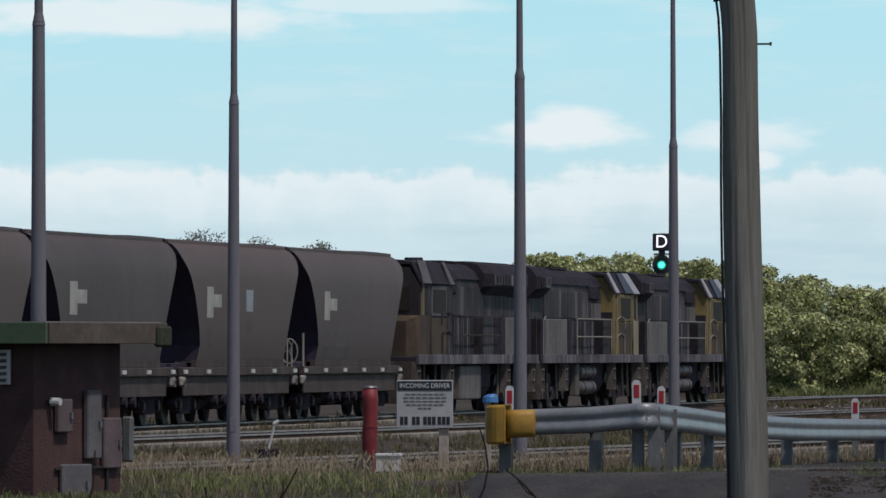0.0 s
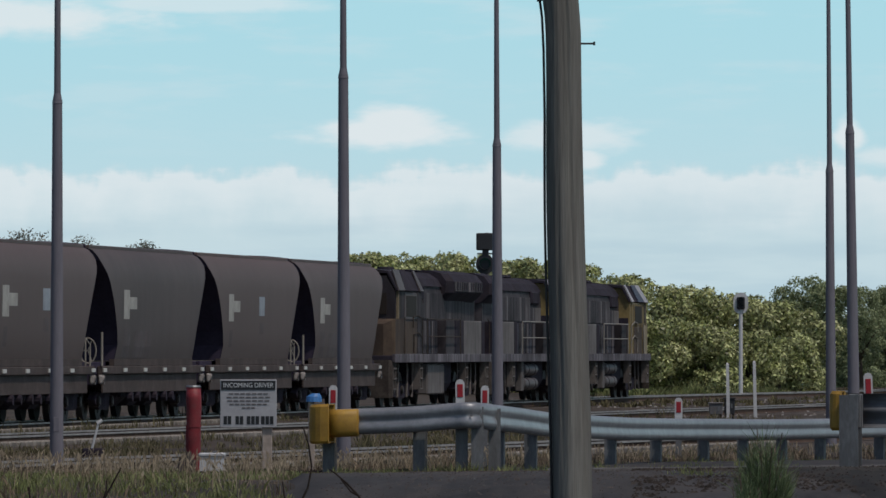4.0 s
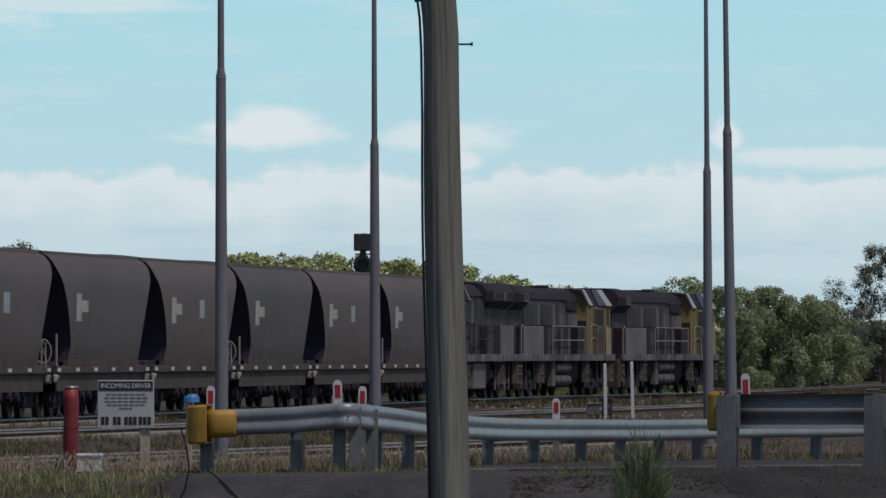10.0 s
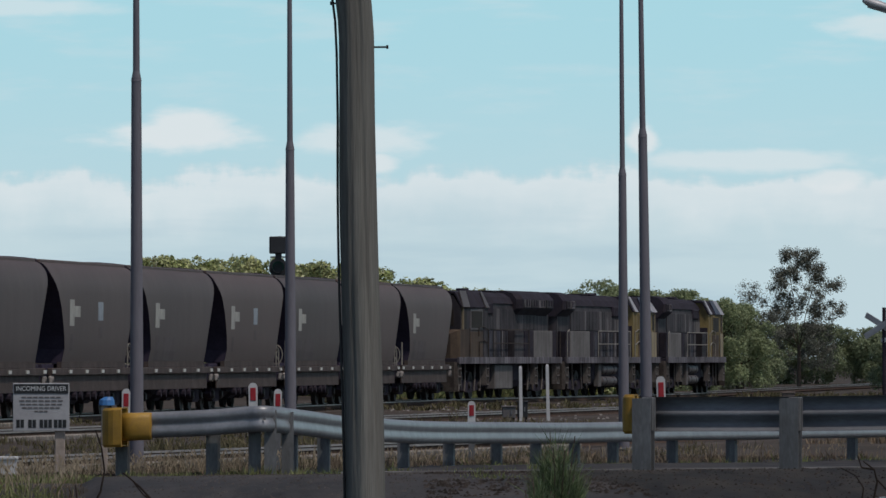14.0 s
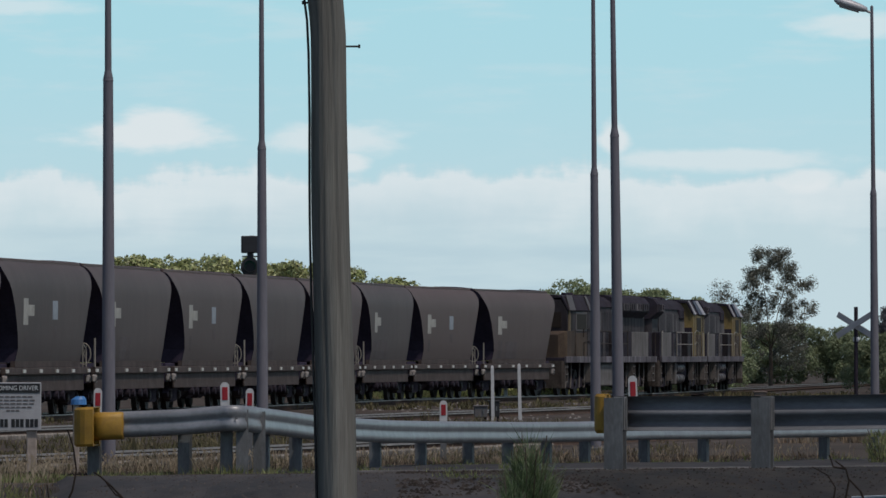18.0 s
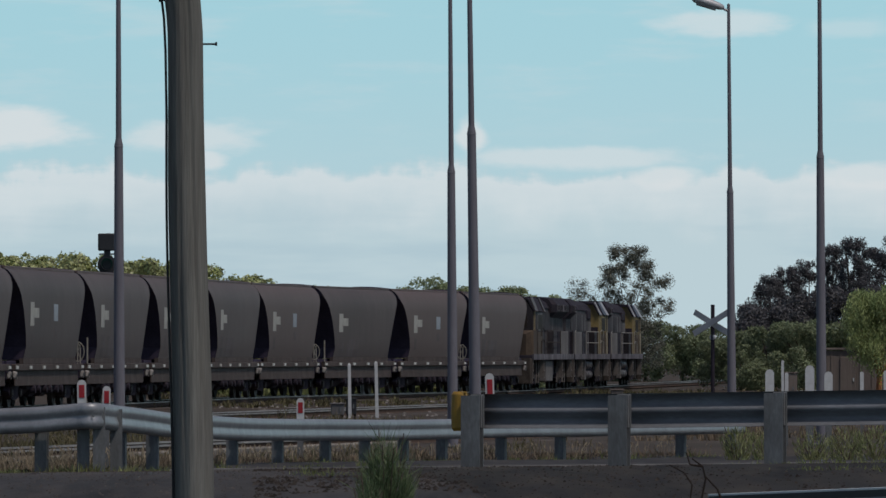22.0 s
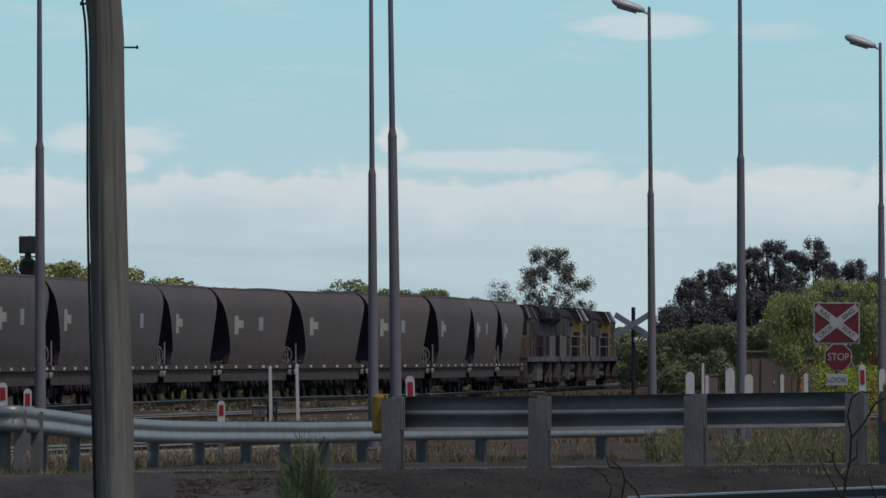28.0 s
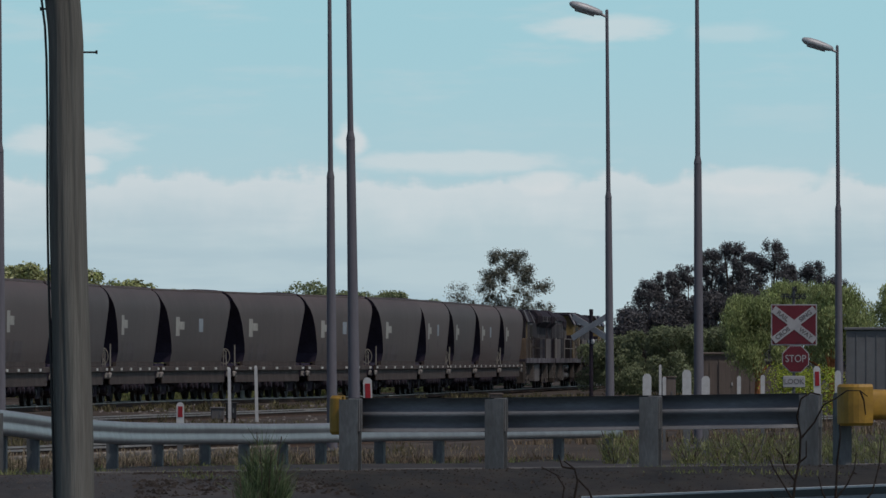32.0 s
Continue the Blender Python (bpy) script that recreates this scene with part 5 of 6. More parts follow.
make_tree(4.780, 296, 3.95, 2.8, "leaf_bright", "bright green drooping tree with reddish trunk", "tree", 182, n=26000, size=0.06, habit="weep", bark="bark_red")
make_tree(5.272, 300, 4.04, 3.2, "leaf_bright", "bright green drooping tree with reddish trunk", "tree", 183, n=22000, size=0.06, habit="weep", bark="bark_red")
trees_at([(4.502, 262, 1.33, 1.2), (4.680, 264, 1.23, 1.3)], "leaf_yellow", "small yellow-green shrub by the crossing", "shrub", 190, n=3000, size=0.040, low=0.0, group="yellow shrubs")


def blades(name, label, n, sampler, h, wd, material, seed, lean=0.35):
    rng = np.random.default_rng(seed)
    V, F = [], []
    while len(F) < n:
        x, y = sampler(rng)
        z = ground_z(x, y)
        tuft = rng.integers(4, 10)
        hh = h * rng.uniform(0.4, 1.15) * (0.75 + 0.9 * max(-0.5, noise.noise(Vector((x * 0.9, y * 0.12, seed)))))
        for k in range(tuft):
            a = rng.uniform(0, 6.28)
            px, py = x + rng.normal() * 0.07, y + rng.normal() * 0.07
            lx, ly = lean * hh * rng.normal() * 0.6, lean * hh * rng.normal() * 0.6
            w = wd * rng.uniform(0.6, 1.3)
            cx, cy = w * math.cos(a), w * math.sin(a)
            hz = hh * rng.uniform(0.6, 1.1)
            i = len(V)
            V += [(px - cx, py - cy, z - 0.03), (px + cx, py + cy, z - 0.03), (px + lx * 0.4 + cx * 0.7, py + ly * 0.4 + cy * 0.7, z + hz * 0.6), (px + lx, py + ly, z + hz), (px + lx * 0.4 - cx * 0.7, py + ly * 0.4 - cy * 0.7, z + hz * 0.6)]
            F.append((i, i + 1, i + 2, i + 3, i + 4))
    ob = quads(name, V, F, material)
    return tagged(ob, label, "grass", kind="stuff")


def polar_sampler(b0, b1, d0, d1, clump=0.0, thr=0.0):
    def f(rng):
        while True:
            p = site(rng.uniform(b0, b1), rng.uniform(d0, d1))
            if not clump or noise.noise(Vector((p.x * clump, p.y * clump * 0.4, 2))) > thr:
                return p.x, p.y
    return f


def not_on_road(s):
    def f(rng):
        while True:
            x, y = s(rng)
            left = -0.036 * y if y < 103 else -3.7 + (y - 103) * 0.165
            # clear of the two sidings
            a = (x + 8.8) * 0.9677 - (y - 128) * 0.2521
            b = (x + 11.8) * 0.9836 - (y - 172) * 0.1805
            if x < left and not -1.1 < a < 2.2 and not -1.1 < b < 2.0:
                return x, y
    return f


blades("verge_grass", "green and straw grass on the verge", 24000, not_on_road(polar_sampler(-6.020, -1.762, 50, 116, 0.5, -0.3)), 0.11, 0.006, "grass_green", 1, 0.7)
blades("verge_grass", "short dry grass among the weeds", 4000, not_on_road(polar_sampler(-6.020, -1.762, 60, 120, 0.8, -0.1)), 0.15, 0.005, "grass_dry", 2, 0.7)
blades("dry_grass", "tall dry straw grass along the overgrown siding", 7500, not_on_road(polar_sampler(-5.835, 3.791, 118, 172, 0.35, -0.02)), 0.24, 0.009, "grass_brown", 3, 0.6)
blades("dry_grass", "dry straw grass between the tracks", 6500, not_on_road(polar_sampler(-5.835, 1.940, 165, 235, 0.2, 0.03)), 0.32, 0.012, "grass_brown", 4, 0.6)
blades("track_grass", "pale grass and weeds beyond the line", 14000, polar_sampler(-0.467, 5.272, 290, 420, 0.12, -0.05), 0.27, 0.03, "grass_brown", 5, 0.6)
blades("track_grass", "yellow-green weeds at the foot of the mangroves", 3000, polar_sampler(-0.3, 1.5, 352, 372, 0.15, 0.0), 0.5, 0.035, "grass_green", 26, 0.6)
blades("track_grass", "pale dry grass near the crossing", 6000, polar_sampler(1.755, 5.272, 180, 300, 0.2, 0.0), 0.30, 0.02, "grass_dry", 6)
blades("road_weeds", "sparse grass along the foot of the guard rail", 3200, polar_sampler(-1.762, 1.755, 99, 116, 0.7, 0.0), 0.13, 0.009, "grass_green", 8)
blades("road_weeds", "straggling grass at the edge of the asphalt", 2600, polar_sampler(-2.355, -1.318, 78, 104, 0.9, 0.05), 0.11, 0.008, "grass_green", 9)
blades("road_weeds", "thin dead grass scattered over the asphalt", 3000, polar_sampler(-1.762, 5.087, 60, 98, 0.5, 0.05), 0.05, 0.006, "grass_dry", 12)
blades("road_weeds", "weeds growing through the edge of the asphalt", 2600, polar_sampler(0.459, 5.087, 70, 90, 0.6, 0.28), 0.10, 0.010, "grass_green", 7)


def behind_rail(i0, near, far):
    """Points in a strip behind the far guard rail, from its post i0 on."""
    def f(rng):
        k = rng.integers(i0, len(P_far) - 1)
        p = P_far[k].lerp(P_far[k + 1], rng.uniform(0, 1))
        d = (P_far[k + 1] - P_far[k]).normalized()
        q = p + Vector((-abs(d.y), abs(d.x), 0)) * rng.uniform(near, far)
        return q.x, q.y
    return f


blades("dry_grass", "straw tufts between the guard rail and the siding", 6500, behind_rail(4, 0.2, 2.6), 0.26, 0.008, "grass_dry", 14, 0.6)
blades("road_weeds", "green and straw tufts under the guard rail", 2600, behind_rail(0, -0.4, 0.8), 0.15, 0.007, "grass_green", 15, 0.6)


def seed_heads(label, n, sampler, h, seed):
    """Dry stalks with pale feathery heads."""
    rng = np.random.default_rng(seed)
    V, F = [], []
    for k in range(n):
        x, y = sampler(rng)
        z = ground_z(x, y)
        hh = h * rng.uniform(0.5, 1.2)
        lx, ly = rng.normal() * 0.22 * hh, rng.normal() * 0.22 * hh
        i = len(V)
        V += [(x - 0.002, y, z - 0.02), (x + 0.002, y, z - 0.02), (x + lx * 0.8 + 0.002, y + ly, z + hh * 0.8), (x + lx * 0.8 - 0.002, y + ly, z + hh * 0.8)]
        F.append((i, i + 1, i + 2, i + 3))
        w, l = rng.uniform(0.006, 0.013), rng.uniform(0.04, 0.09)
        for wx, wy in ((w, 0), (0, w)):
            i = len(V)
            q = np.array([x + lx * 0.8, y + ly, z + hh * 0.78])
            tip = q + np.array([lx * 0.35 + 0.3 * l * rng.normal(), 0, l])
            mid = (q + tip) / 2
            V += [tuple(q), (mid[0] + wx, mid[1] + wy, mid[2]), tuple(tip), (mid[0] - wx, mid[1] - wy, mid[2])]
            F.append((i, i + 1, i + 2, i + 3))
    return tagged(quads("seed_grass", V, F, "seed"), label, "grass", kind="stuff")


blades("dry_grass", "brown grass growing through the overgrown siding", 7000, polar_sampler(-5.835, -0.4, 104, 160, 0.5, -0.08), 0.17, 0.008, "grass_brown", 19, 0.7)
blades("dry_grass", "brown grass over the ballast of the sidings", 6000, polar_sampler(-5.835, -0.2, 150, 216, 0.35, -0.05), 0.19, 0.011, "grass_brown", 20, 0.7)
seed_heads("pale feathery seed heads along the overgrown siding", 1300, not_on_road(polar_sampler(-5.835, -0.6, 101, 140, 0.5, 0.0)), 0.30, 16)
seed_heads("pale seed heads behind the guard rail", 900, behind_rail(0, 0.3, 2.8), 0.30, 17)
seed_heads("pale seed heads in the verge grass", 700, not_on_road(polar_sampler(-6.02, -1.762, 70, 101, 0.7, -0.05)), 0.22, 18)


def scatter_stones(name, label, n, sampler, r0, r1, material, seed):
    rng = np.random.default_rng(seed)
    V, F = [], []
    for k in range(n):
        x, y = sampler(rng)
        r = rng.uniform(r0, r1)
        z = ground_z(x, y) + 0.07
        i = len(V)
        for dx, dy, dz in ((-1, -0.7, 0), (1, -0.8, 0), (0.1, 0.9, 0), (0, 0, 0.9)):
            V.append((x + dx * r * rng.uniform(0.6, 1.2), y + dy * r * rng.uniform(0.6, 1.2), z + dz * r * rng.uniform(0.6, 1.2) - 0.01))
        F += [(i, i + 1, i + 3), (i + 1, i + 2, i + 3), (i + 2, i, i + 3), (i, i + 2, i + 1)]
    return tagged(quads(name, V, F, material), label, "gravel", kind="stuff")


scatter_stones("loose_gravel", "loose gravel on the edge of the road", 10000, polar_sampler(-1.836, 5.124, 60, 104, 0.5, -0.15), 0.004, 0.013, "gravel_grey", 21)
scatter_stones("soil_clods", "dark clods and litter on the gritty verge", 7500, polar_sampler(0.2, 5.2, 60, 92, 0.35, -0.25), 0.008, 0.028, "clod", 23)
scatter_stones("loose_gravel", "pale grit heaped round the foot of the rail post", 420, lambda rng: (2.45 + 0.45 * rng.normal(), 87.6 + 0.7 * rng.normal()), 0.010, 0.028, "concrete", 24)
scatter_stones("ballast_stones", "dark ballast stones behind the guard rail", 3500, behind_rail(2, 0.8, 4.5), 0.02, 0.05, "clod", 25)
scatter_stones("loose_gravel", "pale gravel beside the line", 500, polar_sampler(-0.652, 5.124, 225, 330, 0.2, 0.0), 0.02, 0.07, "concrete", 22)


def make_feather_bush(bearing, dist, h, w, seed, n=420, leaf="leaf_feather", label="feathery green roadside shrub", blade=0.004, group=""):
    """A feathery green shrub of thin upright sprays."""
    rng = np.random.default_rng(seed)
    p = site(bearing, dist)
    p.z = ground_z(p.x, p.y)
    t = thing("shrub", p, label, "shrub", group)
    bm = B_()
    for k in range(7):
        a = rng.uniform(0, 6.28)
        tube(bm, (0, 0, 0), (0.25 * w * math.cos(a), 0.25 * w * math.sin(a), h * rng.uniform(0.5, 0.85)), 0.008, 0.003, 5)
    part("stem", bm, "bark", t)
    V, F = [], []
    for k in range(n * 6):
        a, r = rng.uniform(0, 6.28), rng.uniform(0, 1) ** 0.6 * w / 2
        z0 = h * rng.uniform(0.02, 0.8) * (1 - 0.45 * (2 * r / w))
        b = np.array([r * math.cos(a) * (0.4 + 0.6 * z0 / h), r * math.sin(a) * (0.4 + 0.6 * z0 / h), z0])
        d = np.array([math.cos(a) * 0.35, math.sin(a) * 0.35, 1.0]) + rng.normal(size=3) * 0.28
        d = d / np.linalg.norm(d) * h * rng.uniform(0.07, 0.2)
        s = np.cross(d, rng.normal(size=3))
        s = s / np.linalg.norm(s) * blade
        i = len(V)
        V += [tuple(b - s), tuple(b + s), tuple(b + d)]
        F.append((i, i + 1, i + 2))
    quads("foliage", V, F, leaf, t)


make_feather_bush(1.063, 54, 1.04, 0.50, 210, 460, blade=0.003)
make_feather_bush(0.950, 53, 0.74, 0.36, 211, 220, blade=0.003)
for k, (b_, d_, v_, w_) in enumerate(((3.366, 130, 0.64, 0.8), (3.551, 128, 0.57, 0.9), (3.865, 128, 0.49, 1.0), (4.080, 127, 0.59, 1.0), (4.273, 126, 0.67, 1.1),
                                      (4.495, 126, 0.59, 1.1), (4.698, 125, 0.71, 1.1), (4.902, 124, 0.67, 1.2), (5.143, 122, 0.70, 1.3))):
    p_ = site(b_, d_)
    make_feather_bush(b_, d_, v_ - ground_z(p_.x, p_.y) + 0.12, w_, 260 + k, 90, "leaf_weed", "wispy yellow-green weeds behind the guard rail", 0.008, "weeds behind the guard rail")


def make_twig(bearing, dist, pts_list):
    """A bare dead branch; points in metres across and up."""
    p = site(bearing, dist)
    p.z = ground_z(p.x, p.y)
    t = thing("dead_twig", p, "bare dark dead twig standing in the verge", "twig", "dead twigs")
    for pts in pts_list:
        bm = B_()
        q = [Vector((x, 0.02 * math.sin(9 * z), z * 1.05 + 0.05 if z > 0.3 else z)) for x, z in pts]
        for k, (a, b) in enumerate(zip(q[:-1], q[1:])):
            r = (0.0085 if pts[0][1] < 0 else 0.0055) * (1 - 0.6 * k / max(1, len(q) - 1))
            tube(bm, a, b, r, r * 0.88, 6)
        part("branch", bm, "twig", t)


make_twig(-1.90, 45, [((-0.19, -0.05), (-0.14, 0.45), (-0.07, 0.62), (-0.02, 0.72), (0.0, 0.82), (-0.015, 0.93), (-0.045, 1.02)), ((-0.10, 0.55), (-0.14, 0.68), (-0.15, 0.75))])
make_twig(-1.72, 45, [((0.30, -0.05), (0.19, 0.50), (0.15, 0.60), (0.10, 0.68), (0.04, 0.74), (-0.02, 0.79), (-0.05, 0.81)), ((0.10, 0.68), (0.06, 0.70), (0.01, 0.76))])
make_twig(-3.243, 45, [((-0.15, -0.05), (-0.06, 0.55), (-0.02, 0.66), (0.03, 0.75), (0.075, 0.83)), ((-0.02, 0.66), (0.0, 0.72), (0.0, 0.77))])
make_twig(-3.725, 45, [((0.02, -0.05), (0.0, 0.5), (-0.015, 0.68), (-0.02, 0.74))])
make_twig(-4.55, 45, [((-0.08, -0.05), (-0.02, 0.45), (0.01, 0.60), (0.05, 0.75), (0.06, 0.92)), ((0.0, 0.55), (-0.06, 0.66), (-0.07, 0.72))])
make_twig(3.095, 45, [((-0.03, -0.05), (0.0, 0.55), (0.03, 0.64), (0.05, 0.73), (0.035, 0.79), (-0.02, 0.83)), ((0.0, 0.55), (-0.03, 0.64), (-0.02, 0.70), (-0.06, 0.76), (-0.14, 0.80)), ((0.035, 0.79), (-0.03, 0.80), (-0.05, 0.86)),
                      ((0.20, -0.05), (0.14, 0.60), (0.11, 0.68), (0.05, 0.74)), ((0.0, 0.5), (-0.04, 0.62))])
make_twig(4.62, 45, [((-0.07, -0.05), (-0.03, 0.55), (-0.01, 0.72), (0.015, 0.82), (0.02, 0.95), (0.0, 1.04), (0.02, 1.13), (0.07, 1.16), (0.12, 1.15)), ((0.02, 0.93), (0.09, 1.01), (0.14, 1.10), (0.20, 1.13), (0.26, 1.17), (0.33, 1.17), (0.37, 1.14)),
                     ((-0.01, 0.72), (-0.06, 0.78), (-0.08, 0.85), (-0.11, 0.88)), ((-0.02, 0.62), (-0.07, 0.70), (-0.12, 0.78), (-0.15, 0.85)), ((0.0, 0.80), (0.05, 0.84), (0.05, 0.92)), ((-0.04, 0.50), (-0.10, 0.60), (-0.14, 0.66)), ((0.33, 1.17), (0.35, 1.12), (0.36, 1.05))])
make_twig(4.865, 45, [((0.0, -0.05), (-0.01, 0.52), (0.01, 0.66), (0.02, 0.82), (0.035, 0.94), (0.03, 1.0)), ((0.0, 0.62), (0.07, 0.70), (0.11, 0.78), (0.12, 0.86)), ((-0.01, 0.56), (-0.06, 0.66), (-0.08, 0.74)), ((0.05, 0.5), (0.20, 0.66), (0.24, 0.80), (0.25, 0.93))])

# ---- small roadside things ----


def make_guide_post(bearing, dist, top, red=True, width=0.105, label=None, lean=0.0, foot=None):
    p = site(bearing, dist)
    p.z = ground_z(p.x, p.y) if foot is None else foot
    t = thing("guide_post", Matrix.Translation(p) @ Matrix.Rotation(radians(lean), 4, "Y"), label or ("white plastic guide post with red reflector" if red else "plain white plastic guide post"), "guide post", "guide posts")
    h = top - p.z
    bm = B_()
    w = width / 2
    z0 = max(0.05 if foot else 0.15, h - (0.42 if red else 0.62))
    prof = [(-w, z0), (-w, h - w * 0.8), (-w * 0.6, h - w * 0.15), (0, h), (w * 0.6, h - w * 0.15), (w, h - w * 0.8), (w, z0)]
    loft(bm, [[(x, -0.012, z) for x, z in prof], [(x, 0.012, z) for x, z in prof]])
    part("post", bm, "white_plastic", t)
    bm = B_()
    low_ = 0.0 if foot else -0.1
    box(bm, (0, 0.018, (z0 + 0.1 + low_) / 2), (width * 0.8, 0.012, z0 + 0.1 - low_), 0.0)
    part("stem", bm, "galv_post", t, "grey steel stem")
    if red:
        bm = B_()
        box(bm, (0, -0.016, h - 0.145), (width * 0.62, 0.008, 0.165), 0.003)
        part("reflector", bm, "red_reflector", t, "red reflector strip")
    return t


make_guide_post(-1.766, 110, 1.21, lean=0.8)
make_guide_post(-0.918, 111, 1.28, lean=-1.0, width=0.115)
make_guide_post(-0.770, 114, 1.19, lean=0.6)
make_guide_post(0.504, 132, 0.94, width=0.115)
# bolted to the back of the near rail
make_guide_post(1.751, 88.72, 1.415, lean=-2.0, width=0.09, foot=0.98)
make_guide_post(4.724, 100, 1.52, lean=-1.5, width=0.08)
for b_, d_, z_, w_ in ((3.577, 150, 1.34, 0.15), (3.839, 150, 1.41, 0.155), (3.962, 160, 1.28, 0.15), (3.662, 170, 1.48, 0.05), (3.688, 172, 1.24, 0.07), (4.180, 165, 1.27, 0.07), (4.336, 165, 1.29, 0.08), (4.835, 140, 1.41, 0.10)):
    make_guide_post(b_, d_, z_, red=False, width=w_)


def text_mesh(body, size, extrude=0.002, bold=0.0):
    cu = bpy.data.curves.new("lettering", "FONT")
    cu.body, cu.size, cu.extrude, cu.offset = body, size, extrude, bold
    cu.align_x, cu.align_y = "CENTER", "CENTER"
    tmp = bpy.data.objects.new("lettering", cu)
    scene.collection.objects.link(tmp)
    me = bpy.data.meshes.new_from_object(tmp.evaluated_get(bpy.context.evaluated_depsgraph_get()))
    bpy.data.objects.remove(tmp)
    return me


def lettering(body, size, material, parent, m, sx=1.0, name="lettering", bold=0.0):
    me = text_mesh(body, size, bold=bold)
    me.transform(Matrix.Diagonal((sx, 1, 1, 1)))
    me.materials.clear()
    me.materials.append(M[material])
    ob = new(name, me)
    ob.parent = parent
    ob.matrix_basis = m
    return ob


FACE = Matrix.Rotation(math.pi / 2, 4, "X")


def make_driver_sign():
    p = site(-2.314, 113)
    p.z = ground_z(p.x, p.y)
    t = thing("notice_board", p, "white notice board with black heading on a timber post", "sign")
    zc = 0.96 - p.z
    bm = B_()
    box(bm, (0, 0, zc), (0.73, 0.03, 0.62), 0.006)
    board = part("board", bm, "sign_dull", t)
    bm = B_()
    box(bm, (0, -0.019, zc + 0.235), (0.70, 0.006, 0.12))
    part("heading_band", bm, "sign_black", t)
    lettering("INCOMING DRIVER", 0.085, "sign_white", t, Matrix.Translation((0, -0.026, zc + 0.235)) @ FACE, 0.88)
    for k in range(5):
        bm = B_()
        w = (0.52, 0.58, 0.56, 0.50, 0.18)[k]
        for j in range(7 if k < 4 else 3):
            n = 7 if k < 4 else 3
            box(bm, (-w / 2 + w * (j + 0.5) / n, -0.018, zc + 0.125 - 0.045 * k), (w / n * 0.78, 0.004, 0.018))
        part("text_line", bm, "grey_box", t)
    # phone number as plain bars
    for i, (x, w) in enumerate(((-0.27, 0.11), (-0.115, 0.11), (0.06, 0.17), (0.245, 0.17))):
        bm = B_()
        n = max(2, round(w / 0.055))
        for j in range(n):
            box(bm, (x - w / 2 + w * (j + 0.5) / n, -0.018, zc - 0.215), (w / n * 0.8, 0.004, 0.105))
        part("number_bar", bm, "sign_black", t)
    bm = B_()
    box(bm, (0.24, 0.07, (zc - 0.1) / 2 - 0.1), (0.13, 0.09, zc + 0.3), 0.01)
    part("post", bm, "post_pale", t, "pale weathered timber post")
    for x in (-0.28, 0.28):
        bm = B_()
        box(bm, (x, 0.03, zc), (0.04, 0.03, 0.6))
        part("batten", bm, "fascia_brown", t)


make_driver_sign()


def make_red_post():
    p = site(-2.673, 116)
    p.z = ground_z(p.x, p.y)
    t = thing("bollard", p, "battered red steel bollard with pale cap", "bollard")
    h = 1.16 - p.z
    bm = B_()
    rings = []
    for k in range(9):
        z = -0.1 + (h + 0.1) * k / 8
        r = 0.10 + 0.004 * math.sin(k * 2.1)
        rings.append([(r * math.cos(a) + 0.006 * math.sin(k * 1.3), r * math.sin(a), z) for a in np.linspace(0, 6.2832, 15)[:-1]])
    loft(bm, rings)
    part("tube", bm, "red", t, "", True)
    bm = B_()
    tube(bm, (0, 0, h), (0, 0, h + 0.025), 0.105, 0.09, 14)
    part("cap", bm, "sign_grey", t)
    for z in (0.25, h * 0.55):
        bm = B_()
        tube(bm, (0, 0, z), (0, 0, z + 0.03), 0.107, 0.107, 14)
        part("band", bm, "red", t)


make_red_post()


def make_pit_box():
    p = site(-2.551, 106)
    p.z = ground_z(p.x, p.y)
    t = thing("cable_box", p, "white cable box with grey lid in the grass", "cable box")
    bm = B_()
    loft(bm, [[(a * 0.155, b * 0.12, -0.05) for a, b in ((-1, -1), (1, -1), (1, 1), (-1, 1))], [(a * 0.145, b * 0.115, 0.26) for a, b in ((-1, -1), (1, -1), (1, 1), (-1, 1))]])
    part("body", bm, "white_plastic", t)
    bm = B_()
    box(bm, (0, 0, 0.285), (0.32, 0.27, 0.045), 0.012)
    part("lid", bm, "white_plastic", t)
    bm = B_()
    tube(bm, (0.0, -0.05, 0.305), (0.06, -0.05, 0.33), 0.012, n=8)
    part("handle", bm, "sign_grey", t)
    for k, (dx, h) in enumerate(((-0.42, 0.26), (-0.33, 0.32), (-0.27, 0.22))):
        q = site(-2.551, 113) + Vector((dx, 0.1, 0))
        q.z = ground_z(q.x, q.y)
        r = thing("stump", q, "weathered grey timber stump beside the bollard", "stump", "timber stumps")
        bm = B_()
        tube(bm, (0, 0, -0.05), (0.02, 0, h), 0.05, 0.042, 9)
        part("stump", bm, "fascia_brown", r)


make_pit_box()


def make_white_post():
    p = site(-1.90, 109)
    p.z = ground_z(p.x, p.y)
    t = thing("marker_post", p, "white timber marker post with blue cap", "marker post")
    h = 1.01 - p.z
    bm = B_()
    box(bm, (0, 0, h / 2 - 0.05), (0.075, 0.07, h + 0.1), 0.008)
    part("post", bm, "post_pale", t, "pale weathered timber shaft")
    bm = B_()
    loft(bm, [[(0.03 + 0.10 * math.cos(a), 0.10 * math.sin(a), h - 0.005) for a in np.linspace(0, 6.2832, 13)[:-1]], [(0.03 + 0.095 * math.cos(a), 0.09 * math.sin(a), h + 0.06) for a in np.linspace(0, 6.2832, 13)[:-1]],
              [(0.05 + 0.05 * math.cos(a), 0.05 * math.sin(a), h + 0.10) for a in np.linspace(0, 6.2832, 13)[:-1]]])
    part("cap", bm, "blue", t, "crumpled blue plastic cap")


make_white_post()


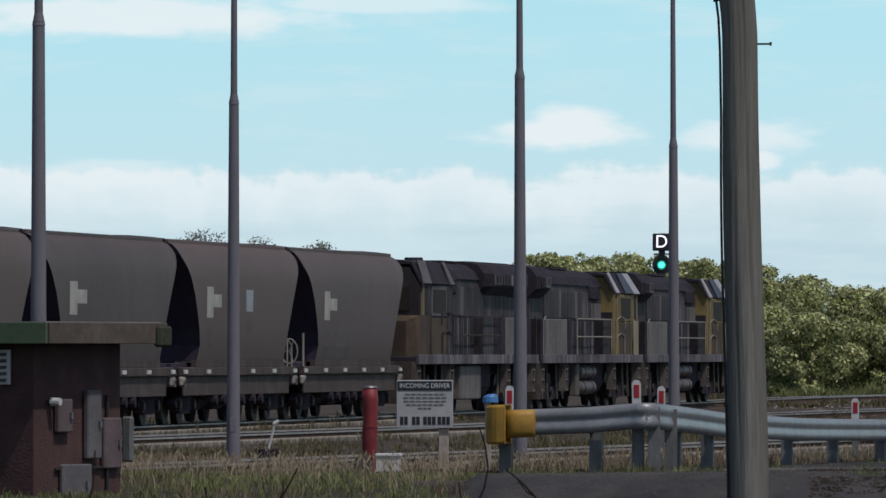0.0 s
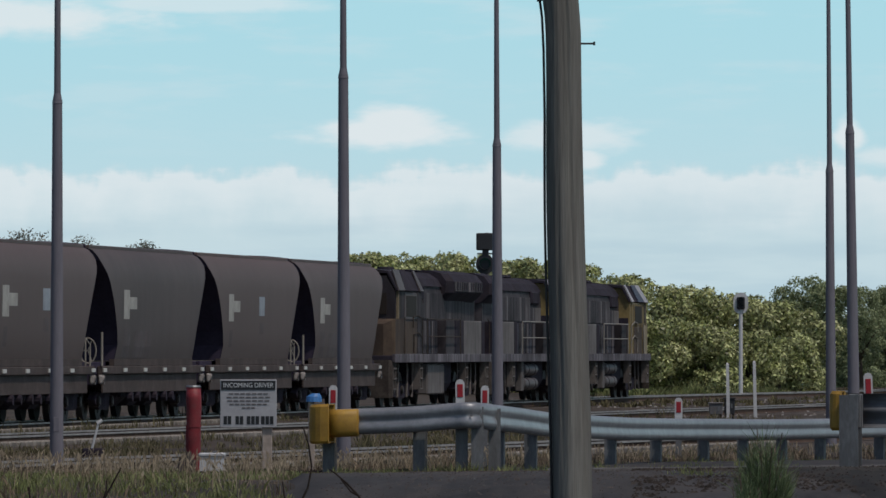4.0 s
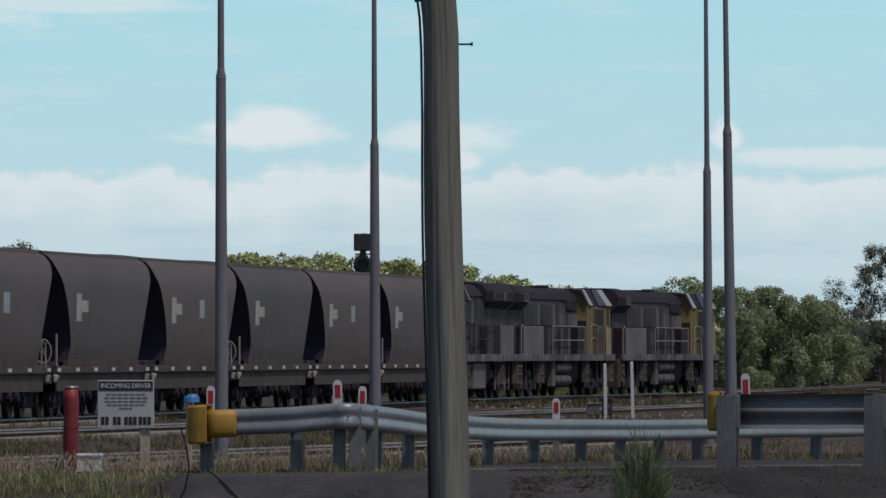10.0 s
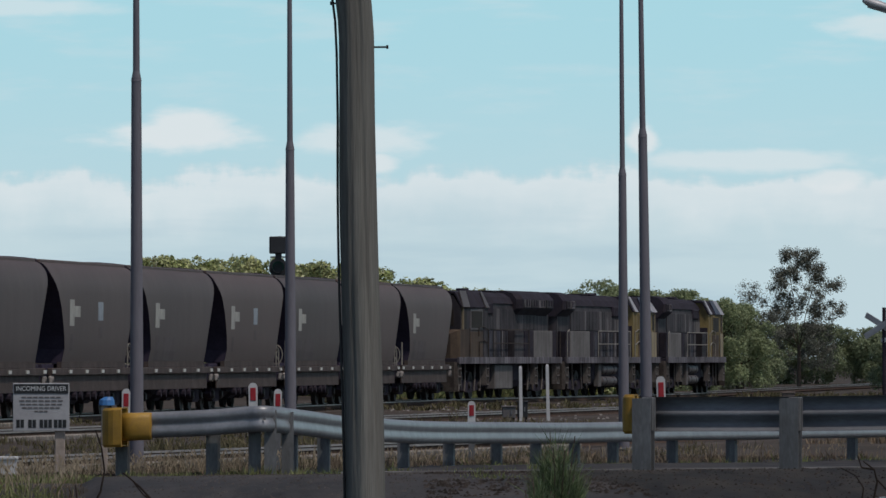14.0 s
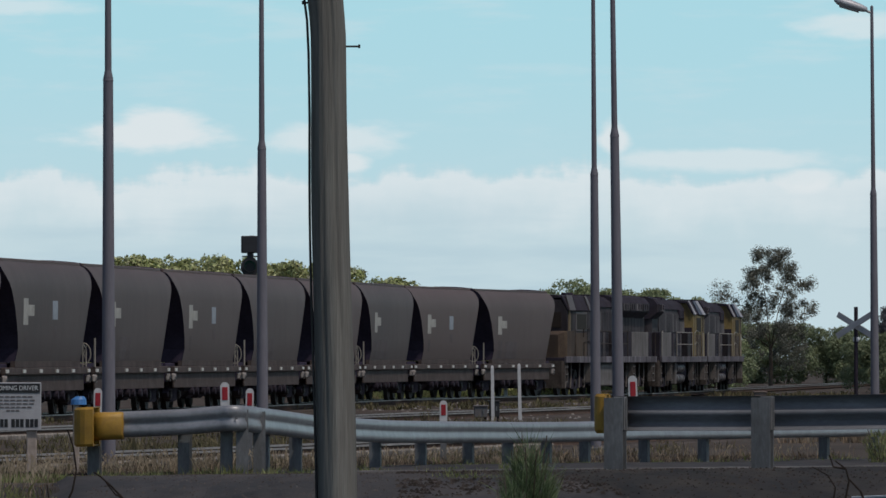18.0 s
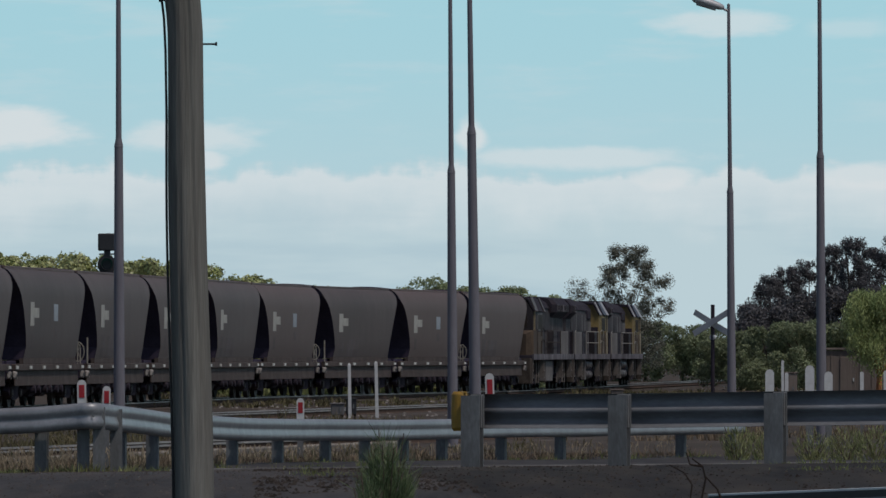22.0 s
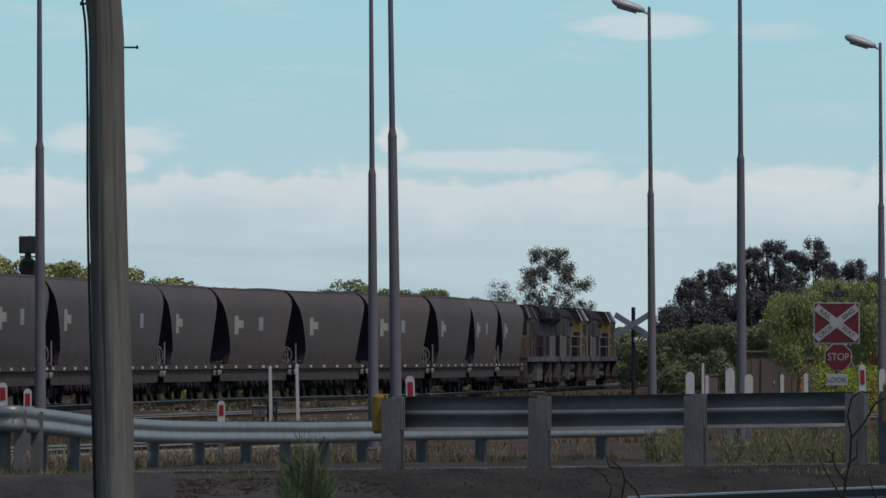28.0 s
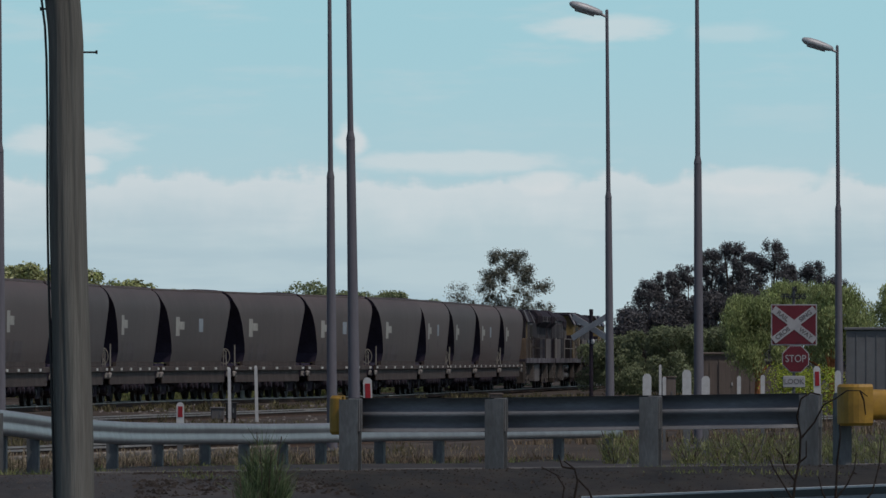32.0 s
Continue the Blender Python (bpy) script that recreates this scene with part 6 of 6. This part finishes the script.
def make_stake(bearing, dist, top, lean, w=0.085):
    p = site(bearing, dist)
    p.z = ground_z(p.x, p.y)
    h = top - p.z
    t = thing("stake", Matrix.Translation(p) @ Matrix.Rotation(radians(lean), 4, "Y"), "slender white trackside marker stake", "stake", "trackside stakes")
    bm = B_()
    loft(bm, [[(a * w / 2 * s, b * w / 2 * s, z) for a, b in ((-1, -1), (1, -1), (1, 1), (-1, 1))] for z, s in ((-0.1, 1.05), (h * 0.5, 1.0), (h - 0.05, 0.95), (h, 0.5))])
    part("shaft", bm, "white_plastic", t)
    bm = B_()
    box(bm, (0, 0, 0.05), (w * 1.6, w * 1.6, 0.1), 0.01)
    part("foot", bm, "concrete", t)


make_stake(0.829, 232, 1.35, -0.8)
make_stake(1.007, 232, 1.40, -1.2)


def make_track_box(bearing, dist, w, h, d, material, label, legs=True):
    p = site(bearing, dist)
    p.z = ground_z(p.x, p.y)
    t = thing("equipment_box", p, label, "equipment box", "trackside equipment")
    bm = B_()
    z0 = 0.14 if legs else 0.0
    box(bm, (0, 0, z0 + h / 2), (w, d, h), 0.02)
    part("case", bm, material, t)
    bm = B_()
    box(bm, (0, 0, z0 + h + 0.015), (w + 0.06, d + 0.06, 0.04), 0.01)
    part("lid", bm, material, t)
    bm = B_()
    box(bm, (w * 0.2, -d / 2 - 0.01, z0 + h * 0.55), (0.04, 0.03, 0.12))
    part("latch", bm, "sign_grey", t)
    if legs:
        for sx in (-1, 1):
            bm = B_()
            box(bm, (sx * w * 0.35, 0, 0.05), (0.06, 0.1, 0.24))
            part("leg", bm, "under", t)


make_track_box(0.748, 236, 0.36, 0.30, 0.4, "grey_box", "small pale grey trackside equipment box")
make_track_box(0.837, 238, 0.28, 0.42, 0.4, "signal_black", "black trackside relay box")
make_track_box(3.710, 292, 0.45, 1.15, 0.5, "shed_brown", "narrow brown trackside cabinet", False)
make_track_box(2.577, 250, 0.35, 0.62, 0.4, "shed_brown", "small brown cabinet on a stand by the line")
make_track_box(2.503, 255, 0.28, 0.30, 0.3, "signal_black", "low black lineside box", False)
make_track_box(3.503, 260, 0.22, 0.45, 0.3, "signal_black", "low black lineside box", False)
for b_, d_ in ((0.274, 250), (0.459, 262), (-0.281, 238), (1.366, 270), (-0.504, 232), (1.792, 300)):
    make_track_box(b_, d_, 0.32, 0.16, 0.3, "concrete", "weathered concrete cable pit beside the track", False)


def make_ground_signal():
    p = site(0.911, 346)
    p.z = ground_z(p.x, p.y)
    t = thing("disc_signal", p, "white oval signal head on a slender white post", "signal")
    h = 3.57 - p.z
    bm = B_()
    tube(bm, (0, 0, -0.1), (0, 0, h), 0.085, 0.075, 10)
    part("post", bm, "white_plastic", t)
    bm = B_()
    ring = [(0.30 * math.copysign(abs(math.cos(a)) ** 0.8, math.cos(a)), 0.42 * math.copysign(abs(math.sin(a)) ** 0.8, math.sin(a))) for a in np.linspace(0, 6.2832, 21)[:-1]]
    loft(bm, [[(x, -0.05, h + z) for x, z in ring], [(x, 0.02, h + z) for x, z in ring]])
    part("target", bm, "white_plastic", t)
    bm = B_()
    box(bm, (0, -0.10, h), (0.32, 0.12, 0.5), 0.04)
    part("lamp_case", bm, "signal_black", t)
    for z in (0.12, -0.12):
        bm = B_()
        tube(bm, (0, -0.30, h + z + 0.02), (0, -0.14, h + z + 0.02), 0.11, 0.10, 12, False)
        part("hood", bm, "signal_black", t)
    bm = B_()
    box(bm, (0, 0, 0.1), (0.5, 0.5, 0.2), 0.02)
    part("footing", bm, "concrete", t)


make_ground_signal()


def make_point_lever():
    p = site(-3.332, 150)
    p.z = ground_z(p.x, p.y)
    t = thing("point_lever", p, "small white hand point lever beside the siding", "point lever")
    bm = B_()
    box(bm, (0, 0, 0.08), (0.35, 0.25, 0.2), 0.02)
    part("base", bm, "under", t)
    bm = B_()
    tube(bm, (-0.02, 0, 0.15), (0.10, 0, 0.62), 0.022, 0.018, 8)
    part("lever", bm, "white_plastic", t)
    bm = B_()
    tube(bm, (0.08, 0, 0.60), (0.16, 0, 0.66), 0.035, 0.03, 8)
    part("weight", bm, "white_plastic", t)


make_point_lever()

SIGNAL_PARTS = {}


def make_signal():
    d = 292
    p = site(-0.763, d)
    p.z = ground_z(p.x, p.y)
    t = thing("railway_signal", p, "black railway colour light signal with letter indicator", "railway signal")
    zl, zd = 4.56 - p.z, 5.32 - p.z
    bm = B_()
    tube(bm, (0.05, 0.1, -0.1), (0.05, 0.1, zd + 0.3), 0.08, 0.07, 10)
    part("mast", bm, "pole", t)
    bm = B_()
    ring = [(0.31 * math.cos(a), zl + 0.34 * math.sin(a)) for a in np.linspace(0, 6.2832, 25)[:-1]]
    loft(bm, [[(x, 0.0, z) for x, z in ring], [(x, 0.05, z) for x, z in ring]])
    part("backing_disc", bm, "signal_black", t)
    bm = B_()
    tube(bm, (0, -0.28, zl + 0.03), (0, 0.0, zl + 0.03), 0.20, 0.18, 16, False)
    part("hood", bm, "signal_black", t)
    bm = B_()
    box(bm, (0, 0.03, zd), (0.60, 0.16, 0.58), 0.03)
    part("indicator_case", bm, "signal_black", t)
    bm = B_()
    box(bm, (0, 0.05, (zl + zd) / 2 + 0.02), (0.2, 0.08, 0.3))
    part("bracket", bm, "signal_black", t)
    bm = B_()
    box(bm, (0.05, 0.08, zl + 0.36), (0.62, 0.05, 0.05))
    part("platform_bar", bm, "rail_white", t)
    # lens that turns its lit face away when the signal goes out
    bm = B_()
    tube(bm, (0, -0.03, 0), (0, -0.02, 0), 0.10, n=20)
    lens = part("lens", bm, "green_lamp", t, "glowing green lens")
    bm = B_()
    tube(bm, (0, -0.018, 0), (0, -0.006, 0), 0.155, n=20)
    part("lens_ring", bm, "green_lamp_rim", lens)
    bm = B_()
    tube(bm, (0, -0.004, 0), (0, 0.012, 0), 0.16, n=20)
    part("lens_back", bm, "signal_black", lens)
    lens.location = (0, -0.12, zl)
    bm = B_()
    box(bm, (0, 0, 0), (0.5, 0.016, 0.5))
    plate = part("letter_plate", bm, "signal_black", t)
    lettering("D", 0.60, "white_lamp", plate, Matrix.Translation((0, -0.012, 0)) @ FACE, 0.95, "letter")
    plate.location = (0, -0.09, zd)
    SIGNAL_PARTS["lens"], SIGNAL_PARTS["plate"] = lens, plate
    SIGNAL_PARTS["zl"], SIGNAL_PARTS["zd"] = zl, zd


make_signal()


def make_crossing_sign():
    d = 230
    p = site(4.536, d)
    p.z = ground_z(p.x, p.y)
    t = thing("crossing_sign", p, "red railway crossing board with white cross above stop sign", "crossing sign")
    zb = 2.48 - p.z
    bm = B_()
    tube(bm, (0, 0.06, -0.1), (0, 0.06, 3.48 - p.z), 0.04, n=10)
    part("post", bm, "galv_post", t)
    bm = B_()
    box(bm, (0, 0, zb), (1.21, 0.02, 1.08), 0.0)
    part("border", bm, "sign_dull", t)
    bm = B_()
    box(bm, (0, -0.014, zb), (1.15, 0.01, 1.02))
    part("board", bm, "sign_red", t)
    for s, words in ((-1, ("RAIL", "WAY")), (1, ("CROS", "SING"))):
        a = s * math.atan2(1.02 * 0.86, 1.15)
        bm = B_()
        y = -0.024 if s < 0 else -0.030
        box(bm, (0, y, zb), (1.38, 0.006, 0.20), 0, Matrix.Rotation(-a, 4, "Y"))
        blade = part("cross_blade", bm, "sign_dull", t)
        R = Matrix.Translation((0, y - 0.006, zb)) @ Matrix.Rotation(-a, 4, "Y") @ FACE
        for w, x in zip(words, (-0.38, 0.38)):
            lettering(w, 0.165, "grey_box", t, R @ Matrix.Translation((x, 0, 0)), 1.05, bold=0.004)
    zs = 1.58 - p.z
    xs = 0.04
    for r, y, mt, nm in ((0.385, -0.005, "sign_dull", "stop_border"), (0.36, -0.016, "sign_red", "stop_plate")):
        bm = B_()
        ring = [(xs + r * math.cos(a), zs + r * math.sin(a)) for a in [math.pi / 8 + i * math.pi / 4 for i in range(8)]]
        loft(bm, [[(x, y, z) for x, z in ring], [(x, y + 0.012, z) for x, z in ring]])
        part(nm, bm, mt, t)
    lettering("STOP", 0.27, "sign_dull", t, Matrix.Translation((xs, -0.024, zs)) @ FACE, 0.86)
    zt = 3.21 - p.z
    bm = B_()
    box(bm, (0, 0.01, zt + 0.02), (0.70, 0.012, 0.02))
    part("letter_bar", bm, "sign_grey", t)
    lettering("TRACKS", 0.20, "sign_black", t, Matrix.Translation((0, -0.006, zt + 0.01)) @ FACE, 0.85, bold=0.010)
    lettering("4", 0.22, "sign_black", t, Matrix.Translation((0.03, -0.006, zt + 0.20)) @ FACE, 1.0, bold=0.010)
    zk = 0.98 - p.z
    bm = B_()
    box(bm, (0, 0.01, zk), (0.58, 0.02, 0.30), 0.01)
    part("look_plate", bm, "sign_dull", t, "small white plate")
    lettering("LOOK", 0.19, "grey_box", t, Matrix.Translation((0, -0.006, zk)) @ FACE, 1.0)


make_crossing_sign()


def make_crossbuck():
    d = 215
    p = site(3.199, d)
    p.z = ground_z(p.x, p.y)
    t = thing("crossbuck", Matrix.Translation(p) @ Matrix.Rotation(radians(-35), 4, "Z"), "grey back of a railway crossbuck on a steel post", "crossing sign")
    zc = 2.36 - p.z
    bm = B_()
    tube(bm, (0, 0.04, -0.1), (0, 0.04, zc + 0.45), 0.05, n=10)
    part("post", bm, "under", t)
    for s in (-1, 1):
        bm = B_()
        box(bm, (0, -0.02 + 0.02 * s, zc), (1.15, 0.015, 0.15), 0.004, Matrix.Rotation(s * radians(28), 4, "Y"))
        part("blade", bm, "sign_dull", t)
    bm = B_()
    tube(bm, (0, 0.0, zc - 0.35), (0, 0.10, zc - 0.35), 0.07, n=10)
    part("bell", bm, "white_plastic", t)


make_crossbuck()


def make_hut(b0, b1, d, top, material, label, door=True, roof="shed_brown", depth=1.6):
    p0, p1 = site(b0, d), site(b1, d)
    c = (p0 + p1) / 2
    c.z = ground_z(c.x, c.y)
    w = (p1 - p0).length
    h = top - c.z
    t = thing("equipment_hut", Matrix.Translation(c) @ Matrix.Rotation(math.atan2(p1.y - p0.y, p1.x - p0.x), 4, "Z"), label, "hut", "huts by the crossing")
    bm = B_()
    box(bm, (0, depth / 2, h / 2 - 0.03), (w, depth, h - 0.06))
    part("wall", bm, material, t)
    n = max(3, int(w / 0.28))
    for i in range(n + 1):
        bm = B_()
        box(bm, (-w / 2 + w * i / n, -0.012, h / 2 - 0.03), (0.035, 0.02, h - 0.08))
        part("wall_rib", bm, material, t)
    bm = B_()
    box(bm, (0, depth / 2, h), (w + 0.16, depth + 0.16, 0.08), 0.015)
    part("roof", bm, roof, t)
    bm = B_()
    box(bm, (0, depth / 2, 0.04), (w + 0.1, depth + 0.1, 0.12), 0.01)
    part("plinth", bm, "concrete", t)
    if door:
        bm = B_()
        box(bm, (w * 0.18, -0.03, h * 0.45), (min(0.7, w * 0.4), 0.03, h * 0.8), 0.006)
        dr = part("door", bm, material, t)
        bm = B_()
        box(bm, (w * 0.18 + 0.2, -0.06, h * 0.45), (0.04, 0.04, 0.12))
        part("handle", bm, "white_plastic", dr)


make_hut(3.917, 4.169, 308, 1.76, "shed_brown", "brown ribbed relay hut beside the crossing")
make_hut(4.184, 4.436, 312, 1.52, "shed_brown", "low tan equipment hut beside the crossing", roof="concrete")
make_hut(4.880, 6.198, 255, 2.46, "shed_grey", "grey sheet-metal shed by the crossing", roof="shed_grey", depth=6.0)


def make_shed():
    """Small rendered electrical kiosk with a flat overhanging roof."""
    d = 68.0
    corner = site(-4.872, d)
    corner.z = ground_z(corner.x, corner.y)
    yaw = -25.0
    m = Matrix.Translation(corner) @ Matrix.Rotation(radians(yaw), 4, "Z")
    t = thing("electrical_kiosk", m, "small plum-brown electrical kiosk with green roof edge", "kiosk")
    W, D = 2.6, 1.37
    zt = 1.86 - corner.z
    zb = zt - 0.165
    bm = B_()
    box(bm, (-W / 2, D / 2, zb / 2 - 0.1), (W, D, zb + 0.2), 0.008)
    part("wall", bm, "brick", t, "stained plum-brown rendered wall")
    ov = 0.27
    bm = B_()
    box(bm, (-W / 2 + 0.0, D / 2, zt - 0.02), (W + 2 * ov - 0.06, D + 2 * ov - 0.06, 0.05))
    part("roof", bm, "concrete", t)
    bm = B_()
    box(bm, (-W / 2, -ov, zt - 0.085), (W + 2 * ov, 0.03, 0.165), 0.004)
    part("front_fascia", bm, "fascia", t, "mossy green fascia board")
    bm = B_()
    box(bm, (ov, D / 2, zt - 0.085), (0.03, D + 2 * ov - 0.035, 0.165), 0.004)
    part("side_fascia", bm, "fascia_brown", t, "weathered brown fascia board")
    # added dark green block at the far end of the side fascia
    bm = B_()
    box(bm, (ov + 0.02, D + ov - 0.10, zt - 0.11), (0.06, 0.22, 0.17), 0.02)
    part("rain_head", bm, "fascia_end_green", t, "dark green block at the end of the fascia")
    bm = B_()
    box(bm, (-W / 2, D / 2, zb + 0.03), (W + 2 * ov - 0.1, D + 2 * ov - 0.1, 0.03))
    part("soffit", bm, "fascia_brown", t)
    # fittings on the side wall
    for y, z0, z1, w, dep, mt, nm in ((0.86, 0.79, 1.33, 0.22, 0.05, "box_blue", "meter_box"), (1.17, 0.71, 1.11, 0.28, 0.04, "box_plum", "cable_cover"),
                                      (0.60, 0.43, 0.75, 0.46, 0.04, "box_blue", "switch_box"), (0.40, 1.00, 1.26, 0.22, 0.05, "box_plum", "junction_box")):
        bm = B_()
        z0, z1 = z0 - corner.z, z1 - corner.z
        box(bm, (0.01 + dep / 2, y, (z0 + z1) / 2), (dep, w, z1 - z0), 0.01)
        bx = part(nm, bm, mt, t)
        bm = B_()
        box(bm, (0.02 + dep, y + w * 0.3, (z0 + z1) / 2), (0.02, 0.03, 0.05))
        part("latch", bm, "sign_grey", bx)
    bm = B_()
    box(bm, (0.08, D - 0.02, 0.94 - corner.z), (0.09, 0.06, 0.36), 0.015)
    part("pull_handle", bm, "galv_post", t)
    bm = B_()
    tube(bm, (0.03, 0.22, 1.24 - corner.z), (0.11, 0.22, 1.24 - corner.z), 0.035, 0.03, 10)
    part("light_fitting", bm, "white_plastic", t)
    bm = B_()
    path_tube(bm, [(0.02, 1.12, 0.0), (0.02, 1.12, 1.29 - corner.z)], 0.014, 8)
    path_tube(bm, [(0.02, 1.12, 0.72 - corner.z), (0.02, 0.3, 0.71 - corner.z)], 0.012, 8)
    part("conduit", bm, "cable", t)
    vent = thing("wall_vent", m, "white louvred vent on the kiosk wall", "vent")
    x, z = -0.345, 1.51 - corner.z
    bm = B_()
    box(bm, (x, -0.03, z), (0.30, 0.03, 0.27), 0.005)
    part("frame", bm, "white_plastic", vent)
    for k in range(5):
        bm = B_()
        box(bm, (x, -0.052, z - 0.10 + 0.05 * k), (0.25, 0.03, 0.012), 0, Matrix.Rotation(radians(35), 4, "X"))
        part("slat", bm, "grey_box", vent)


make_shed()


def make_low_barrier():
    """A low edge at the near verge; dark gap and bright rim are coloured strips."""
    a, b = site(3.180, 55), site(5.643, 50)
    za, zb_ = 0.732, 0.90
    t = thing("barrier_beam", Matrix(), "low pale edge with black gap strip and white top strip", "barrier")
    A, B2 = a.copy(), b.copy()
    A.z, B2.z = za, zb_
    n = Vector((0, 1, 0))
    for nm, mt, z0, z1, y0, y1 in (("beam", "signal_black", -0.055, -0.012, 0.0, 0.10), ("top_plate", "sign_white", -0.012, 0.0, -0.008, 0.11), ("lower_panel", "panel_blue", -0.34, -0.058, -0.03, 0.10)):
        bm = B_()
        loft(bm, [[P + Vector((0, y, z)) for y, z in ((y0, z0), (y0, z1), (y1, z1), (y1, z0))] for P in (A, A.lerp(B2, 0.5), B2)])
        part(nm, bm, mt, t)
    for k in (0.02, 0.35, 0.68, 0.98):
        P = A.lerp(B2, k)
        g = ground_z(P.x, P.y)
        bm = B_()
        box(bm, (P.x, P.y + 0.05, (P.z - 0.07 + g) / 2 - 0.03), (0.08, 0.08, P.z - 0.07 - g + 0.06))
        part("post", bm, "galv_post", t)


make_low_barrier()


# ---- motions ----
# seconds, distance run by the rear of the locomotives
RUN = ((0, 0.5), (4, 28.2), (9, 63.1), (13, 91.0), (19, 132.9), (23, 160.8), (28, 195.0), (32, 221.8))


def run_at(t):
    ts = np.array([a for a, _ in RUN])
    ss = np.array([b for _, b in RUN])
    c = np.polyfit(ts, ss, 3)
    return float(np.polyval(c, t))


def vehicle_pose(s, half, flip=False):
    a, b = on_track(s - half), on_track(s + half)
    d = b - a
    return Matrix.Translation((a + b) / 2) @ Matrix.Rotation(math.atan2(d.y, d.x) + (math.pi if flip else 0), 4, "Z")


def motions():
    for i, w in enumerate(WAGONS):
        rows = [(t, vehicle_pose(run_at(t) - L_WAGON * (i + 0.5), 5.6)) for t in np.arange(0, 32.01, 1.0)]
        walk(w, rows)
    for i, l in enumerate(LOCOS):
        rows = [(t, vehicle_pose(run_at(t) + 1.3 + L_LOCO * (i + 0.5), 6.9, flip=i == 0)) for t in np.arange(0, 32.01, 1.0)]
        walk(l, rows)
    # the signal goes dark behind the leading locomotive
    for key, zk, y, t0 in (("lens", "zl", -0.12, 3.55), ("plate", "zd", -0.09, 3.82)):
        z = SIGNAL_PARTS[zk]
        turn = [(0.0, 0), (t0, 0), (t0 + 0.034, 60), (t0 + 0.067, 120), (t0 + 0.1, 180), (32.0, 180)]
        walk(SIGNAL_PARTS[key], [(t, pose(0, y, z, 0, 0, a)) for t, a in turn])
    # rolling wheels
    times = [k / 15 for k in range(481)]
    runs = [run_at(t) for t in times]
    for v, r, sgn in [(w, 0.46, 1) for w in WAGONS] + [(l, 0.52, -1 if i == 0 else 1) for i, l in enumerate(LOCOS)]:
        for o in v.children_recursive:
            if o.name.startswith("wheelset"):
                x = o.location.x
                walk(o, [(t, pose(x, 0, r, 0, math.degrees(sgn * s / r), 0)) for t, s in zip(times, runs)])


motions()
